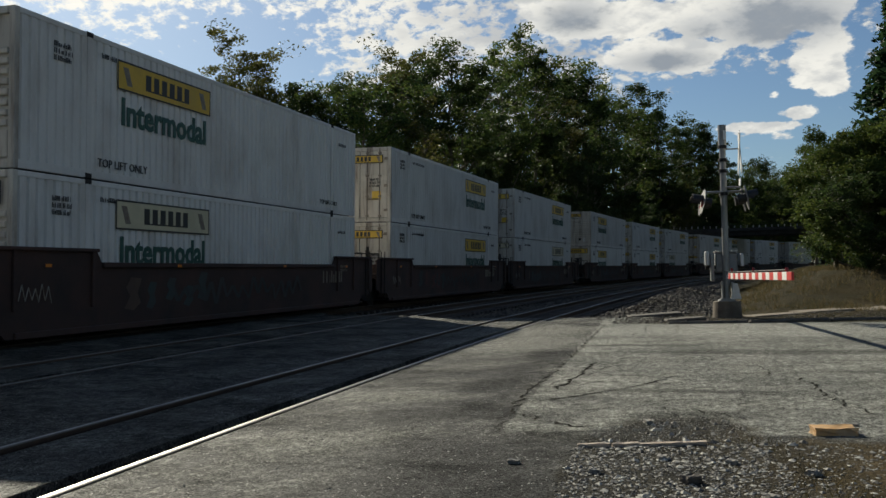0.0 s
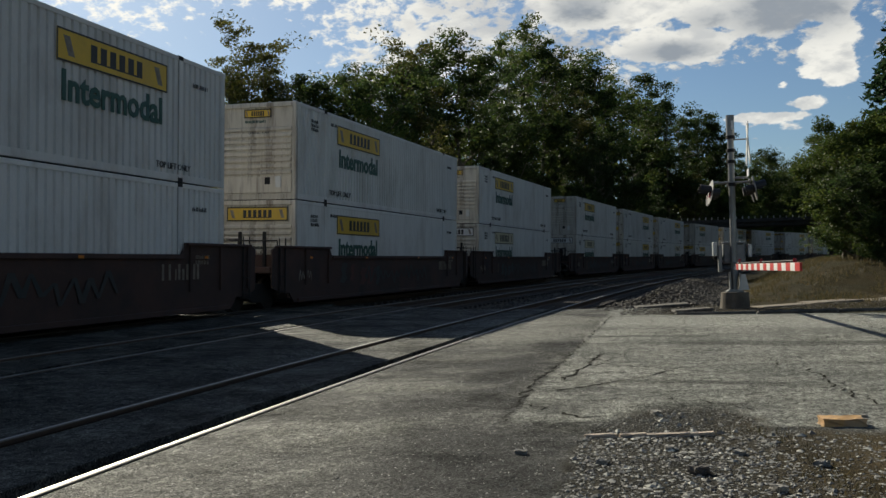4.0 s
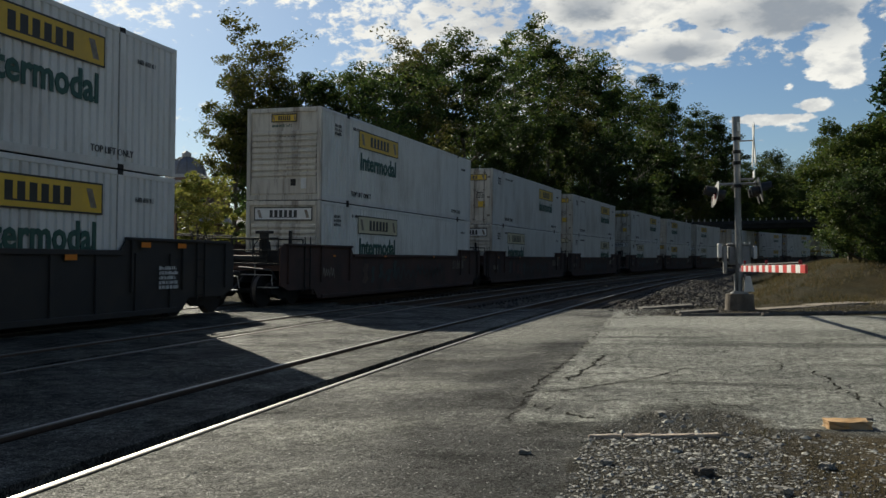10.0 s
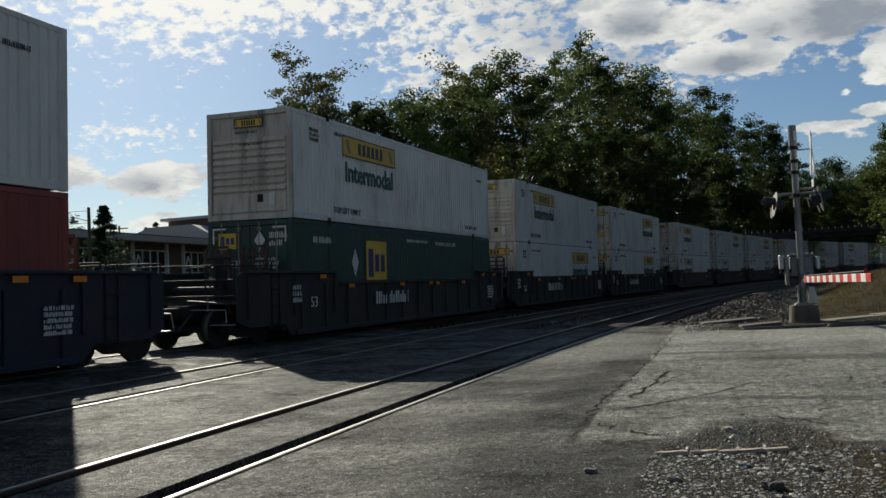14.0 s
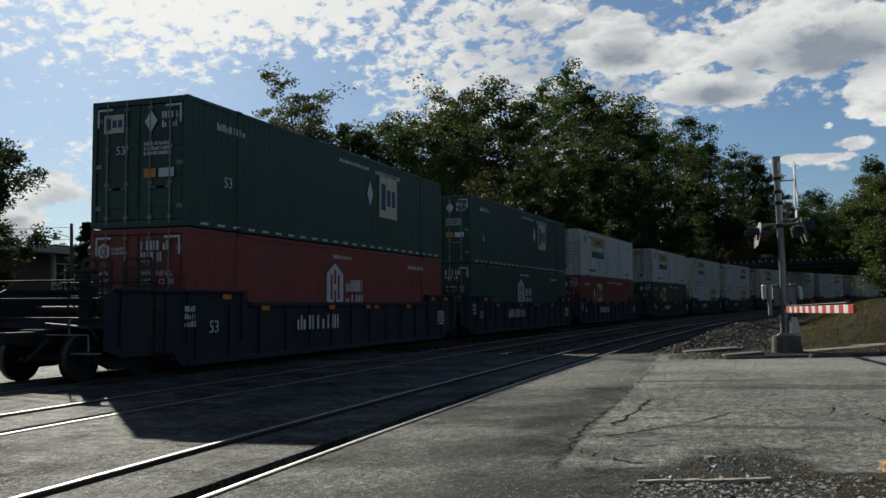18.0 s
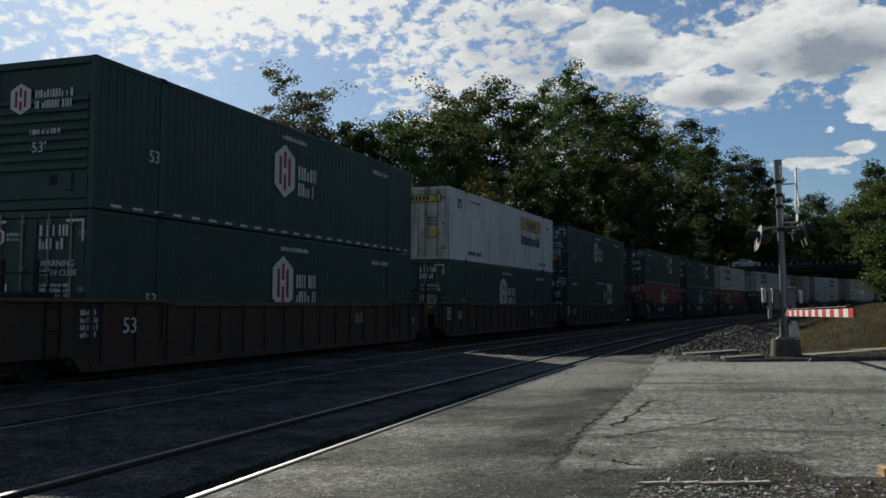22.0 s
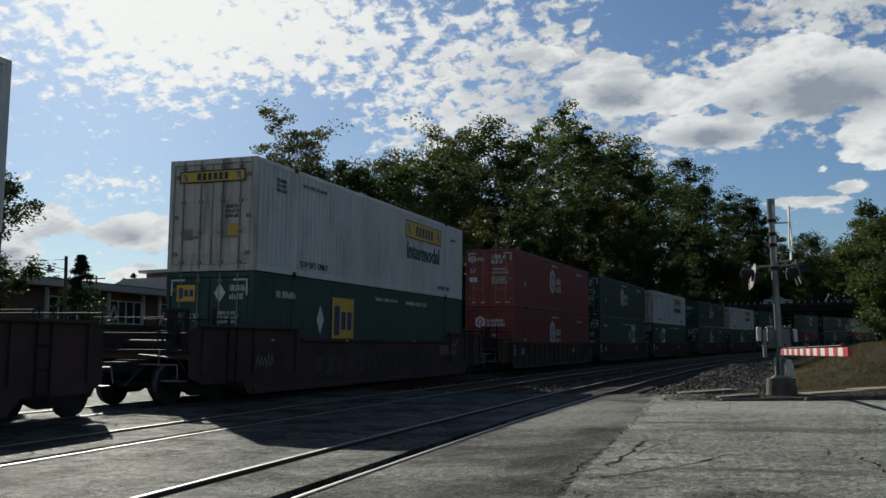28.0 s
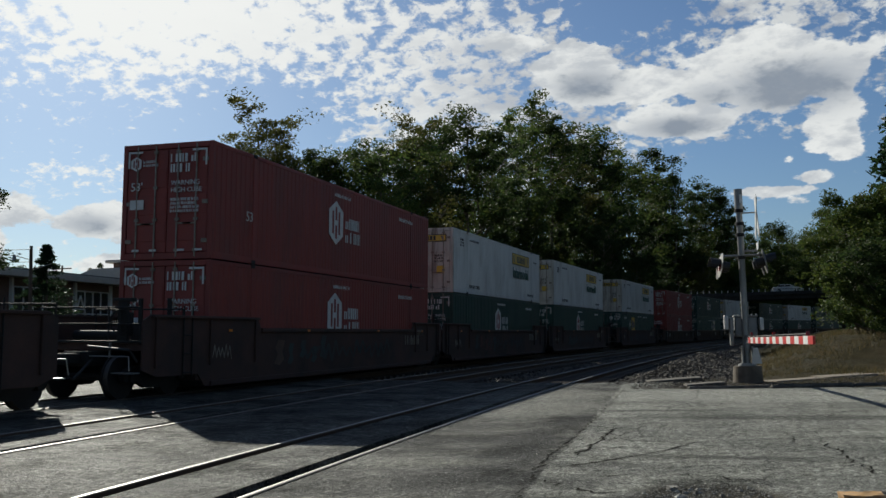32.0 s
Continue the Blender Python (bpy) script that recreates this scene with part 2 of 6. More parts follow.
M = dict(
    white=material("container_white", (0.77, 0.755, 0.72), (0.67, 0.655, 0.62), 1.5, 0.55, stain_tone=(0.30, 0.25, 0.20), stain_amt=0.55, stain_scale=0.9, stretch=(1, 1, 0.35), vary=0.10, fine=0.10),
    white_end=material("container_end_white", (0.66, 0.62, 0.54), (0.55, 0.50, 0.42), 2.0, 0.6, stain_tone=(0.10, 0.055, 0.032), stain_amt=0.95, stain_scale=1.7, stretch=(2.4, 1, 0.22), vary=0.10, fine=0.15),
    green=material("container_green", (0.016, 0.062, 0.048), (0.012, 0.048, 0.038), 1.5, 0.5, stain_tone=(0.05, 0.06, 0.055), stain_amt=0.5, stretch=(1, 1, 0.35), vary=0.15, fine=0.1),
    red=material("container_red", (0.27, 0.044, 0.034), (0.21, 0.036, 0.029), 1.5, 0.55, stain_tone=(0.10, 0.05, 0.045), stain_amt=0.6, stretch=(1, 1, 0.35), vary=0.12, fine=0.1),
    yellow=material("sign_yellow", (0.72, 0.46, 0.05), (0.62, 0.39, 0.05), 3, 0.5, stain_tone=(0.35, 0.25, 0.1), stain_amt=0.5, vary=0.08),
    cream=material("sign_cream", (0.62, 0.56, 0.38), (0.54, 0.49, 0.33), 3, 0.5, stain_tone=(0.3, 0.24, 0.14), stain_amt=0.5),
    ink=material("sign_ink", (0.02, 0.022, 0.02), (0.03, 0.03, 0.03), 4, 0.5),
    teal=material("letter_green", (0.015, 0.075, 0.06), (0.02, 0.09, 0.07), 4, 0.5),
    mark=material("white_marking", (0.70, 0.70, 0.68), (0.55, 0.55, 0.53), 5, 0.6),
    mark_red=material("emblem_red", (0.35, 0.03, 0.03), (0.3, 0.03, 0.03), 5, 0.6),
    navy=material("emblem_navy", (0.03, 0.05, 0.16), (0.03, 0.04, 0.12), 5, 0.6),
    rod=material("lock_rod_steel", (0.30, 0.27, 0.23), (0.18, 0.14, 0.11), 6, 0.5, 0.5),
    car_brown=material("car_brown", (0.075, 0.036, 0.027), (0.046, 0.027, 0.022), 1.2, 0.8, stain_tone=(0.02, 0.017, 0.015), stain_amt=0.8, stain_scale=0.8, vary=0.15, fine=0.2, bump=0.2),
    car_black=material("car_black", (0.018, 0.018, 0.019), (0.028, 0.025, 0.022), 1.2, 0.7, stain_tone=(0.05, 0.035, 0.025), stain_amt=0.5, vary=0.1, fine=0.2, bump=0.2),
    car_blue=material("car_blue", (0.011, 0.016, 0.036), (0.015, 0.017, 0.028), 1.2, 0.7, stain_tone=(0.04, 0.03, 0.025), stain_amt=0.6, vary=0.1, fine=0.2, bump=0.2),
    car_ochre=material("car_ochre", (0.080, 0.044, 0.024), (0.050, 0.030, 0.019), 1.2, 0.75, stain_tone=(0.03, 0.022, 0.016), stain_amt=0.8, stain_scale=0.8, vary=0.15, fine=0.2, bump=0.2),
    iron=material("running_gear_iron", (0.014, 0.013, 0.012), (0.009, 0.0085, 0.008), 4, 0.8, 0.0, bump=0.3),
    tread=material("wheel_tread_steel", (0.12, 0.11, 0.10), (0.08, 0.07, 0.065), 6, 0.5, 0.6),
    orange=material("orange_reflector", (0.75, 0.22, 0.02), (0.65, 0.2, 0.02), 5, 0.4),
    rail=material("rail_rust", (0.09, 0.055, 0.035), (0.06, 0.04, 0.03), 8, 0.7, 0.4, bump=0.2),
    railhead=material("rail_head_polished", (0.42, 0.41, 0.39), (0.28, 0.27, 0.25), 5, 0.46, 1.0, stretch=(8, 0.3, 1)),
    raildull=material("rail_head_dull", (0.16, 0.145, 0.13), (0.10, 0.09, 0.08), 5, 0.55, 0.6, stretch=(8, 0.3, 1)),
    tie=material("tie_timber", (0.055, 0.042, 0.032), (0.035, 0.028, 0.023), 5, 0.85, bump=0.5, vary=0.2),
    ballast=material("ballast_stone", (0.125, 0.108, 0.088), (0.055, 0.050, 0.043), 3, 0.9, island=0.7),
    stone=material("gravel_stone", (0.34, 0.325, 0.285), (0.16, 0.152, 0.13), 5, 0.85, island=0.85),
    steel=material("mast_galvanised", (0.30, 0.30, 0.29), (0.22, 0.22, 0.215), 3, 0.5, 0.6, stain_tone=(0.14, 0.10, 0.07), stain_amt=0.5, fine=0.15),
    alu=material("bare_aluminium", (0.55, 0.55, 0.55), (0.45, 0.45, 0.45), 4, 0.45, 0.6),
    black=material("signal_black", (0.012, 0.012, 0.012), (0.02, 0.02, 0.02), 4, 0.6),
    sign_white=material("sign_white", (0.72, 0.72, 0.70), (0.62, 0.62, 0.60), 4, 0.45),
    arm_red=material("gate_arm_red", (0.50, 0.035, 0.03), (0.42, 0.03, 0.03), 6, 0.45),
    lens=material("red_lens", (0.25, 0.01, 0.01), (0.2, 0.01, 0.01), 6, 0.25),
    kerb=material("kerb_concrete", (0.15, 0.13, 0.105), (0.065, 0.058, 0.046), 5, 0.9, stain_tone=(0.05, 0.045, 0.04), stain_amt=0.8, stain_scale=1.2, bump=0.5, fine=0.4, vary=0.15),
    yellow_block=material("yellow_kerb_paint", (0.62, 0.35, 0.13), (0.46, 0.29, 0.15), 14, 0.8, stain_tone=(0.36, 0.31, 0.24), stain_amt=0.7, stain_scale=6, bump=0.5),
    scrawl=material("scrawl_paint", (0.022, 0.030, 0.030), (0.040, 0.036, 0.034), 2, 0.7, stain_tone=(0.06, 0.055, 0.05), stain_amt=0.5),
    spray_teal=material("spray_teal", (0.030, 0.062, 0.060), (0.045, 0.050, 0.046), 2, 0.75, stain_tone=(0.05, 0.03, 0.025), stain_amt=0.6),
    spray_tan=material("spray_tan", (0.13, 0.085, 0.055), (0.085, 0.052, 0.038), 2, 0.75, stain_tone=(0.05, 0.03, 0.025), stain_amt=0.6),
    spray_rust=material("spray_rust", (0.11, 0.035, 0.025), (0.07, 0.03, 0.025), 2, 0.75, stain_tone=(0.04, 0.03, 0.025), stain_amt=0.6),
    bridge=material("bridge_concrete", (0.075, 0.072, 0.066), (0.045, 0.043, 0.040), 1.5, 0.9, stain_tone=(0.03, 0.028, 0.025), stain_amt=0.7, stain_scale=0.7, bump=0.3, fine=0.3),
    earthwork=material("bank_earth", (0.045, 0.040, 0.024), (0.025, 0.028, 0.015), 1.2, 0.95, bump=0.8, bump_scale=4, fine=0.5),
    bus_yellow=material("bus_yellow", (0.50, 0.19, 0.015), (0.40, 0.15, 0.015), 3, 0.45),
    housing=material("housing_grey", (0.26, 0.265, 0.27), (0.19, 0.195, 0.20), 4, 0.55, 0.2),
    footing=material("footing_concrete", (0.20, 0.165, 0.125), (0.12, 0.095, 0.07), 4, 0.9, stain_tone=(0.06, 0.045, 0.035), stain_amt=0.7, stain_scale=1.6, bump=0.4, fine=0.3),
    footway=material("footway_concrete", (0.26, 0.215, 0.16), (0.17, 0.14, 0.105), 4, 0.9, stain_tone=(0.08, 0.065, 0.05), stain_amt=0.7, stain_scale=1.5, bump=0.4, fine=0.3),
    rack=material("rack_brown", (0.085, 0.050, 0.034), (0.055, 0.034, 0.024), 4, 0.8, fine=0.2),
    chord=material("car_ochre_chord", (0.14, 0.078, 0.042), (0.095, 0.055, 0.032), 1.2, 0.7, stain_tone=(0.05, 0.035, 0.025), stain_amt=0.7, stain_scale=0.8, fine=0.2),
    timber=material("weathered_board", (0.58, 0.47, 0.37), (0.42, 0.34, 0.27), 6, 0.85, bump=0.4, stretch=(1, 8, 8)),
    crack=material("crack_dirt", (0.020, 0.020, 0.018), (0.045, 0.043, 0.038), 14, 1.0, spec=0.0),
    brick=material("school_brick", (0.18, 0.115, 0.092), (0.14, 0.090, 0.074), 6, 0.85, bump=0.3, fine=0.3, stain_tone=(0.10, 0.06, 0.05), stain_amt=0.4),
    fascia=material("roof_fascia", (0.50, 0.48, 0.44), (0.42, 0.40, 0.37), 2, 0.7, fine=0.1),
    roofing=material("grey_roof", (0.22, 0.21, 0.21), (0.17, 0.165, 0.16), 3, 0.85, fine=0.3),
    dome=material("dome_slate", (0.24, 0.24, 0.26), (0.19, 0.19, 0.21), 3, 0.6, fine=0.3),
    panel=material("window_panel_white", (0.66, 0.66, 0.63), (0.56, 0.56, 0.54), 2, 0.5),
    pane=material("window_glass", (0.02, 0.024, 0.03), (0.03, 0.034, 0.04), 2, 0.08, spec=0.9),
    bark=material("bark", (0.17, 0.145, 0.115), (0.085, 0.070, 0.056), 5, 0.9, bump=0.9, bump_scale=14, stretch=(3, 3, 0.6)),
    pole_wood=material("pole_timber", (0.12, 0.09, 0.065), (0.085, 0.065, 0.05), 5, 0.85, stretch=(4, 4, 0.4)),
    leaf=leafy("broad_leaves", (0.040, 0.078, 0.020), (0.098, 0.118, 0.030)),
    leaf_dark=leafy("dark_leaves", (0.028, 0.054, 0.017), (0.056, 0.078, 0.024)),
    leaf_turn=leafy("turning_leaves", (0.062, 0.080, 0.022), (0.120, 0.110, 0.030)),
    leaf_light=leafy("light_leaves", (0.12, 0.15, 0.036), (0.22, 0.20, 0.05)),
    leaf_bank=leafy("bank_leaves", (0.036, 0.070, 0.018), (0.105, 0.125, 0.028)),
    needle=leafy("needles", (0.020, 0.045, 0.020), (0.035, 0.065, 0.026)),
    grass=leafy("dry_grass", (0.036, 0.040, 0.018), (0.135, 0.100, 0.050)),
    wire=material("cable_black", (0.015, 0.015, 0.015), (0.02, 0.02, 0.02), 4, 0.6),
)


# ---- building helpers ----
def part(name, bm, mat, parent, label="", at=None, smooth=False):
    """Links a bmesh as one mesh object under a thing or a part."""
    me = bpy.data.meshes.new(name)
    if isinstance(bm, tuple):
        me.from_pydata(bm[0], [], bm[1])
    else:
        bm.normal_update()
        bm.to_mesh(me)
        bm.free()
    me.materials.append(mat)
    if smooth:
        for p in me.polygons:
            p.use_smooth = True
    ob = new(name, me)
    ob.parent = parent
    if at is not None:
        ob.matrix_basis = at
    if label:
        tagged(ob, label)
    return ob


def share(name, src, parent, at):
    ob = new(name, src.data)
    ob.parent = parent
    ob.matrix_basis = at
    return ob


def root(name, label, category, at=None, group="", kind=""):
    ob = new(name)
    ob.empty_display_size = 0.3
    if at is not None:
        ob.matrix_basis = at
    return tagged(ob, label, category, group, kind)


def box(bm, x0, x1, y0, y1, z0, z1, bevel=0.0):
    r = bmesh.ops.create_cube(bm, size=1.0)
    bmesh.ops.scale(bm, vec=(x1 - x0, y1 - y0, z1 - z0), verts=r["verts"])
    bmesh.ops.translate(bm, vec=((x0 + x1) / 2, (y0 + y1) / 2, (z0 + z1) / 2), verts=r["verts"])
    if bevel:
        es = list({e for v in r["verts"] for e in v.link_edges})
        bmesh.ops.bevel(bm, geom=es, offset=bevel, segments=1, affect="EDGES")
    return bm


def boxes(*bs, bevel=0.0):
    bm = bmesh.new()
    for b in bs:
        box(bm, *b, bevel=bevel)
    return bm


def rodm(bm, a, b, r0, r1=None, n=8):
    """A round bar from a to b."""
    a, b = Vector(a), Vector(b)
    r = bmesh.ops.create_cone(bm, cap_ends=True, segments=n, radius1=r0, radius2=r0 if r1 is None else r1, depth=(b - a).length)
    q = (b - a).to_track_quat("Z", "Y").to_matrix().to_4x4()
    bmesh.ops.transform(bm, matrix=Matrix.Translation((a + b) / 2) @ q, verts=r["verts"])
    return bm


def rods(*rs, n=8):
    bm = bmesh.new()
    for r in rs:
        rodm(bm, *r, n=n)
    return bm


def plate(bm, pts, z0, z1, axis="x"):
    """A flat outline drawn in two axes and given a thickness along the third."""
    def at(p, q):
        return {"x": (q, p[0], p[1]), "y": (p[0], q, p[1]), "z": (p[0], p[1], q)}[axis]
    a = [bm.verts.new(at(p, z0)) for p in pts]
    b = [bm.verts.new(at(p, z1)) for p in pts]
    n = len(pts)
    bm.faces.new(a[::-1])
    bm.faces.new(b)
    for i in range(n):
        bm.faces.new((a[i], a[(i + 1) % n], b[(i + 1) % n], b[i]))
    bmesh.ops.recalc_face_normals(bm, faces=bm.faces[:])
    return bm


TEXTS = {}


def letters(text, size, weight=0.0, depth=0.006):
    """The mesh of a line of letters, in the xy plane, from its left foot."""
    key = (text, size, weight)
    if key not in TEXTS:
        cu = bpy.data.curves.new("letters", "FONT")
        cu.body, cu.size, cu.extrude, cu.resolution_u, cu.offset = text, size, depth, 2, weight
        ob = bpy.data.objects.new("letters", cu)
        scene.collection.objects.link(ob)
        bpy.context.view_layer.update()
        me = bpy.data.meshes.new_from_object(ob.evaluated_get(bpy.context.evaluated_depsgraph_get()))
        bpy.data.objects.remove(ob)
        TEXTS[key] = me
    return TEXTS[key]


def write(name, text, size, mat, parent, at, label="", weight=0.0):
    me = letters(text, size, weight).copy()
    me.materials.clear()
    me.materials.append(mat)
    ob = new(name, me)
    ob.parent, ob.matrix_basis = parent, at
    if label:
        tagged(ob, label)
    return ob


# ---- the line of the tracks ----
XA, K0, K1, K2 = -4.502, 0.003152, -5.421e-05, 7.626e-07
GAUGE = 1.505
# the three tracks: metres to the right of the near one, level of the rails, cross fall
TRACKS = ((0.0, 0.0, 0.008), (-4.328, 0.103, 0.028), (-7.962, 0.249, 0.0297))
SS = np.arange(-620.0, 700.0, 0.5)
KAP = np.where(SS < -15, 0.0, np.where(SS < 0, K0 * (1 + SS / 15), K0 + K1 * SS + K2 * SS ** 2 / 2))
KAP = np.where(SS > 130, K0 + K1 * 130 + K2 * 130 ** 2 / 2, KAP)
PHI = np.cumsum(KAP) * 0.5
PHI -= np.interp(0, SS, PHI)
TX = np.cumsum(np.sin(PHI)) * 0.5
TY = np.cumsum(np.cos(PHI)) * 0.5
TX += XA - np.interp(0, SS, TX)
TY -= np.interp(0, SS, TY)


def track(s, off=0.0):
    """Place and heading (to the right of +y) at s metres along the near track, off metres to its right."""
    p = float(np.interp(s, SS, PHI))
    return float(np.interp(s, SS, TX)) + off * math.cos(p), float(np.interp(s, SS, TY)) - off * math.sin(p), p


def smooth01(v):
    v = min(max(v, 0.0), 1.0)
    return v * v * (3 - 2 * v)


def near_u(x, y):
    s = float(np.interp(y, TY, SS))
    cxx, cyy, p = track(s)
    return (x - cxx) * math.cos(p) - (y - cyy) * math.sin(p), s


CROSS0, CROSS1 = -9.0, 27.0      # the paved stretch of the crossing along the tracks
PROF_U = (-60.0, -36.0, -24.0, -12.5, -9.6, -8.71, -7.21, -5.08, -3.58, -0.75, 0.75, 2.5)
PROF_Z = (2.2, 1.9, 0.95, 0.29, 0.275, 0.259, 0.215, 0.112, 0.070, -0.006, -0.018, 0.0)


def ground_z(x, y, bare=True):
    u, s = near_u(x, y)
    z = float(np.interp(u, PROF_U, PROF_Z))
    # a trough under each track's crossing panels
    if bare and CROSS0 - 1 < s < CROSS1 + 1:
        for o, _, _ in TRACKS:
            z -= 0.11 * smooth01((1.25 - abs(u - o)) / 0.3)
    # the bed lies lower beside the paved stretch
    off_road = smooth01((s - CROSS1 + 0.5) / 1.5) + smooth01((CROSS0 - s) / 2.0)
    if -12.5 < u < 4.0:
        z -= 0.26 * off_road * smooth01(min(u + 12.5, 4.0 - u) / 2.0)
    # grassy bank beyond the far kerb
    if y > 23.0 and u > 4:
        y0 = float(np.interp(x, (2.0, 5.6, 12.0, 40.0), (26.4, 28.3, 31.0, 42.8)))
        z += 0.08 * smooth01((u - 6.5) / 1.5) * smooth01((y - y0 + 3.4) / 1.5)
        z += 1.12 * smooth01((u - 4.9) / 5.2) * smooth01((y - y0) / 8.5)
        z += 1.5 * smooth01((u - 9) / 20.0) * smooth01((y - 36.0) / 25.0)
    far = smooth01((math.hypot(x, y) - 60) / 200)
    return z + far * 1.2 * noise.noise((x * 0.01, y * 0.01, 0))


# ---- ground ----
def ground_material():
    m = bpy.data.materials.new("ground_surface")
    m.use_nodes = True
    nt = m.node_tree
    b = nt.nodes["Principled BSDF"]
    N, L = nt.nodes.new, nt.links.new
    co = N("ShaderNodeTexCoord").outputs["Object"]
    sep = N("ShaderNodeSeparateXYZ")
    L(co, sep.inputs[0])
    X, Y = sep.outputs[0], sep.outputs[1]

    def tex(sc, det=4.0, ro=0.6, stretch=None):
        n = N("ShaderNodeTexNoise")
        n.inputs["Scale"].default_value, n.inputs["Detail"].default_value, n.inputs["Roughness"].default_value = sc, det, ro
        v = co
        if stretch:
            mp = N("ShaderNodeMapping")
            mp.inputs["Scale"].default_value = stretch
            L(co, mp.inputs["Vector"])
            v = mp.outputs[0]
        L(v, n.inputs["Vector"])
        return n.outputs["Fac"]

    def span(v, lo, hi, a=0.0, z=1.0):
        n = N("ShaderNodeMapRange")
        for k, q in (("From Min", lo), ("From Max", hi), ("To Min", a), ("To Max", z)):
            n.inputs[k].default_value = q
        L(v, n.inputs["Value"])
        return n.outputs["Result"]

    def op(o, a, c):
        n = N("ShaderNodeMath")
        n.operation = o
        for i, v in enumerate((a, c)):
            if isinstance(v, (int, float)):
                n.inputs[i].default_value = v
            else:
                L(v, n.inputs[i])
        return n.outputs[0]

    def mix(f, a, c, mode="MIX"):
        n = N("ShaderNodeMix")
        n.data_type, n.blend_type = "RGBA", mode
        if isinstance(f, float):
            n.inputs["Factor"].default_value = f
        else:
            L(f, n.inputs["Factor"])
        for s, v in zip([i for i in n.inputs if i.type == "RGBA"], (a, c)):
            if isinstance(v, tuple):
                s.default_value = (*v, 1)
            else:
                L(v, s)
        return [o for o in n.outputs if o.type == "RGBA"][0]

    edge = op("MULTIPLY", op("SUBTRACT", tex(1.1, 6, 0.7), 0.5), 2.2)
    Xn = op("ADD", X, edge)
    Yn = op("ADD", Y, edge)
    def cells(sc):
        n = N("ShaderNodeTexVoronoi")
        n.inputs["Scale"].default_value = sc
        L(co, n.inputs["Vector"])
        h = N("ShaderNodeSeparateColor")
        L(n.outputs["Color"], h.inputs[0])
        return h.outputs[0], n.outputs["Distance"]

    def stain_tone(x0, y0, rx, ry, amt):
        """A ragged-rimmed patch, for worn spots and for light and shade put into the colour."""
        dx = op("DIVIDE", op("SUBTRACT", op("ADD", X, op("MULTIPLY", edge, 0.35)), x0), rx)
        dy = op("DIVIDE", op("SUBTRACT", op("ADD", Y, op("MULTIPLY", edge, 0.45)), y0), ry)
        return span(op("ADD", op("MULTIPLY", dx, dx), op("MULTIPLY", dy, dy)), 0.25, 1.3, amt, 0.0)

    # speckled aggregate
    grain, dist = cells(85)
    lumps = tex(13, 6, 0.8)
    grit = mix(grain, (0.15, 0.15, 0.15), (1.85, 1.85, 1.82))
    grit = mix(1.0, grit, mix(span(lumps, 0.34, 0.66), (0.35, 0.35, 0.35), (1.5, 1.49, 1.46)), "MULTIPLY")
    # old pale asphalt, ravelled in thin cross streaks
    old = mix(span(tex(0.5, 6, 0.7), 0.40, 0.60), (0.315, 0.318, 0.290), (0.185, 0.190, 0.174))
    old = mix(span(tex(1.6, 8, 0.8, (0.45, 1.3, 1)), 0.54, 0.59, 0.0, 0.45), old, (0.085, 0.086, 0.080))
    old = mix(span(tex(4.0, 6, 0.8), 0.58, 0.66, 0.0, 0.7), old, (0.060, 0.061, 0.056))
    # newer dark apron beside the track, with pale patches
    newer = mix(span(tex(0.8, 7, 0.75), 0.40, 0.60), (0.165, 0.165, 0.150), (0.046, 0.047, 0.044))
    newer = mix(span(tex(2.4, 7, 0.8, (0.6, 1.3, 1)), 0.50, 0.62, 0.0, 0.8), newer, (0.022, 0.023, 0.022))
    for x0, y0, rx, ry in ((-1.7, 8.8, 1.1, 0.8), (-1.2, 6.5, 1.0, 1.2), (-1.0, 5.4, 1.0, 0.9), (-1.75, 11.2, 0.5, 2.2), (-3.0, 12.0, 1.2, 0.7), (-1.5, 15.0, 0.4, 1.6)):
        newer = mix(stain_tone(x0, y0, rx, ry, 0.85), newer, (0.026, 0.027, 0.027))
    # sunlit stripes beyond y 14 painted in as pale patches, two more nearer
    for x0, y0, rx, ry in ((-2.4, 17.5, 1.6, 2.2), (-2.6, 21.0, 1.6, 2.0), (-2.9, 9.9, 1.2, 0.5), (-2.9, 7.2, 0.9, 0.5)):
        newer = mix(stain_tone(x0, y0, rx, ry, 0.7), newer, (0.26, 0.26, 0.235))
    # dark dirty spots; the long band at y 15.2 is a painted shade streak
    for x0, y0, rx, ry in ((-0.9, 8.6, 0.5, 0.45), (0.5, 8.7, 0.7, 0.3), (-0.6, 9.7, 0.6, 0.25), (2.4, 15.2, 3.0, 0.5), (-0.2, 16.6, 1.2, 0.3), (0.6, 10.4, 1.2, 0.2), (3.6, 12.4, 1.8, 0.25)):
        old = mix(stain_tone(x0, y0, rx, ry, 0.65), old, (0.055, 0.056, 0.052))
    # grazing sheen near the far kerb, put into the colour as a pale band
    old = mix(stain_tone(3.0, 20.6, 5.0, 2.2, 0.8), old, (0.38, 0.38, 0.35))
    worn = op("MULTIPLY", span(op("ADD", X, op("MULTIPLY", edge, 0.12)), -1.21, -1.17), span(op("ADD", Y, op("MULTIPLY", edge, 0.30)), 7.72, 7.80))
    # a net of fine cracks over the old surface, thicker in some fields than in others
    warp = N("ShaderNodeVectorMath")
    warp.operation = "MULTIPLY_ADD"
    wn = N("ShaderNodeTexNoise")
    wn.inputs["Scale"].default_value, wn.inputs["Detail"].default_value = 2.2, 6.0
    L(co, wn.inputs["Vector"])
    L(wn.outputs["Color"], warp.inputs[0])
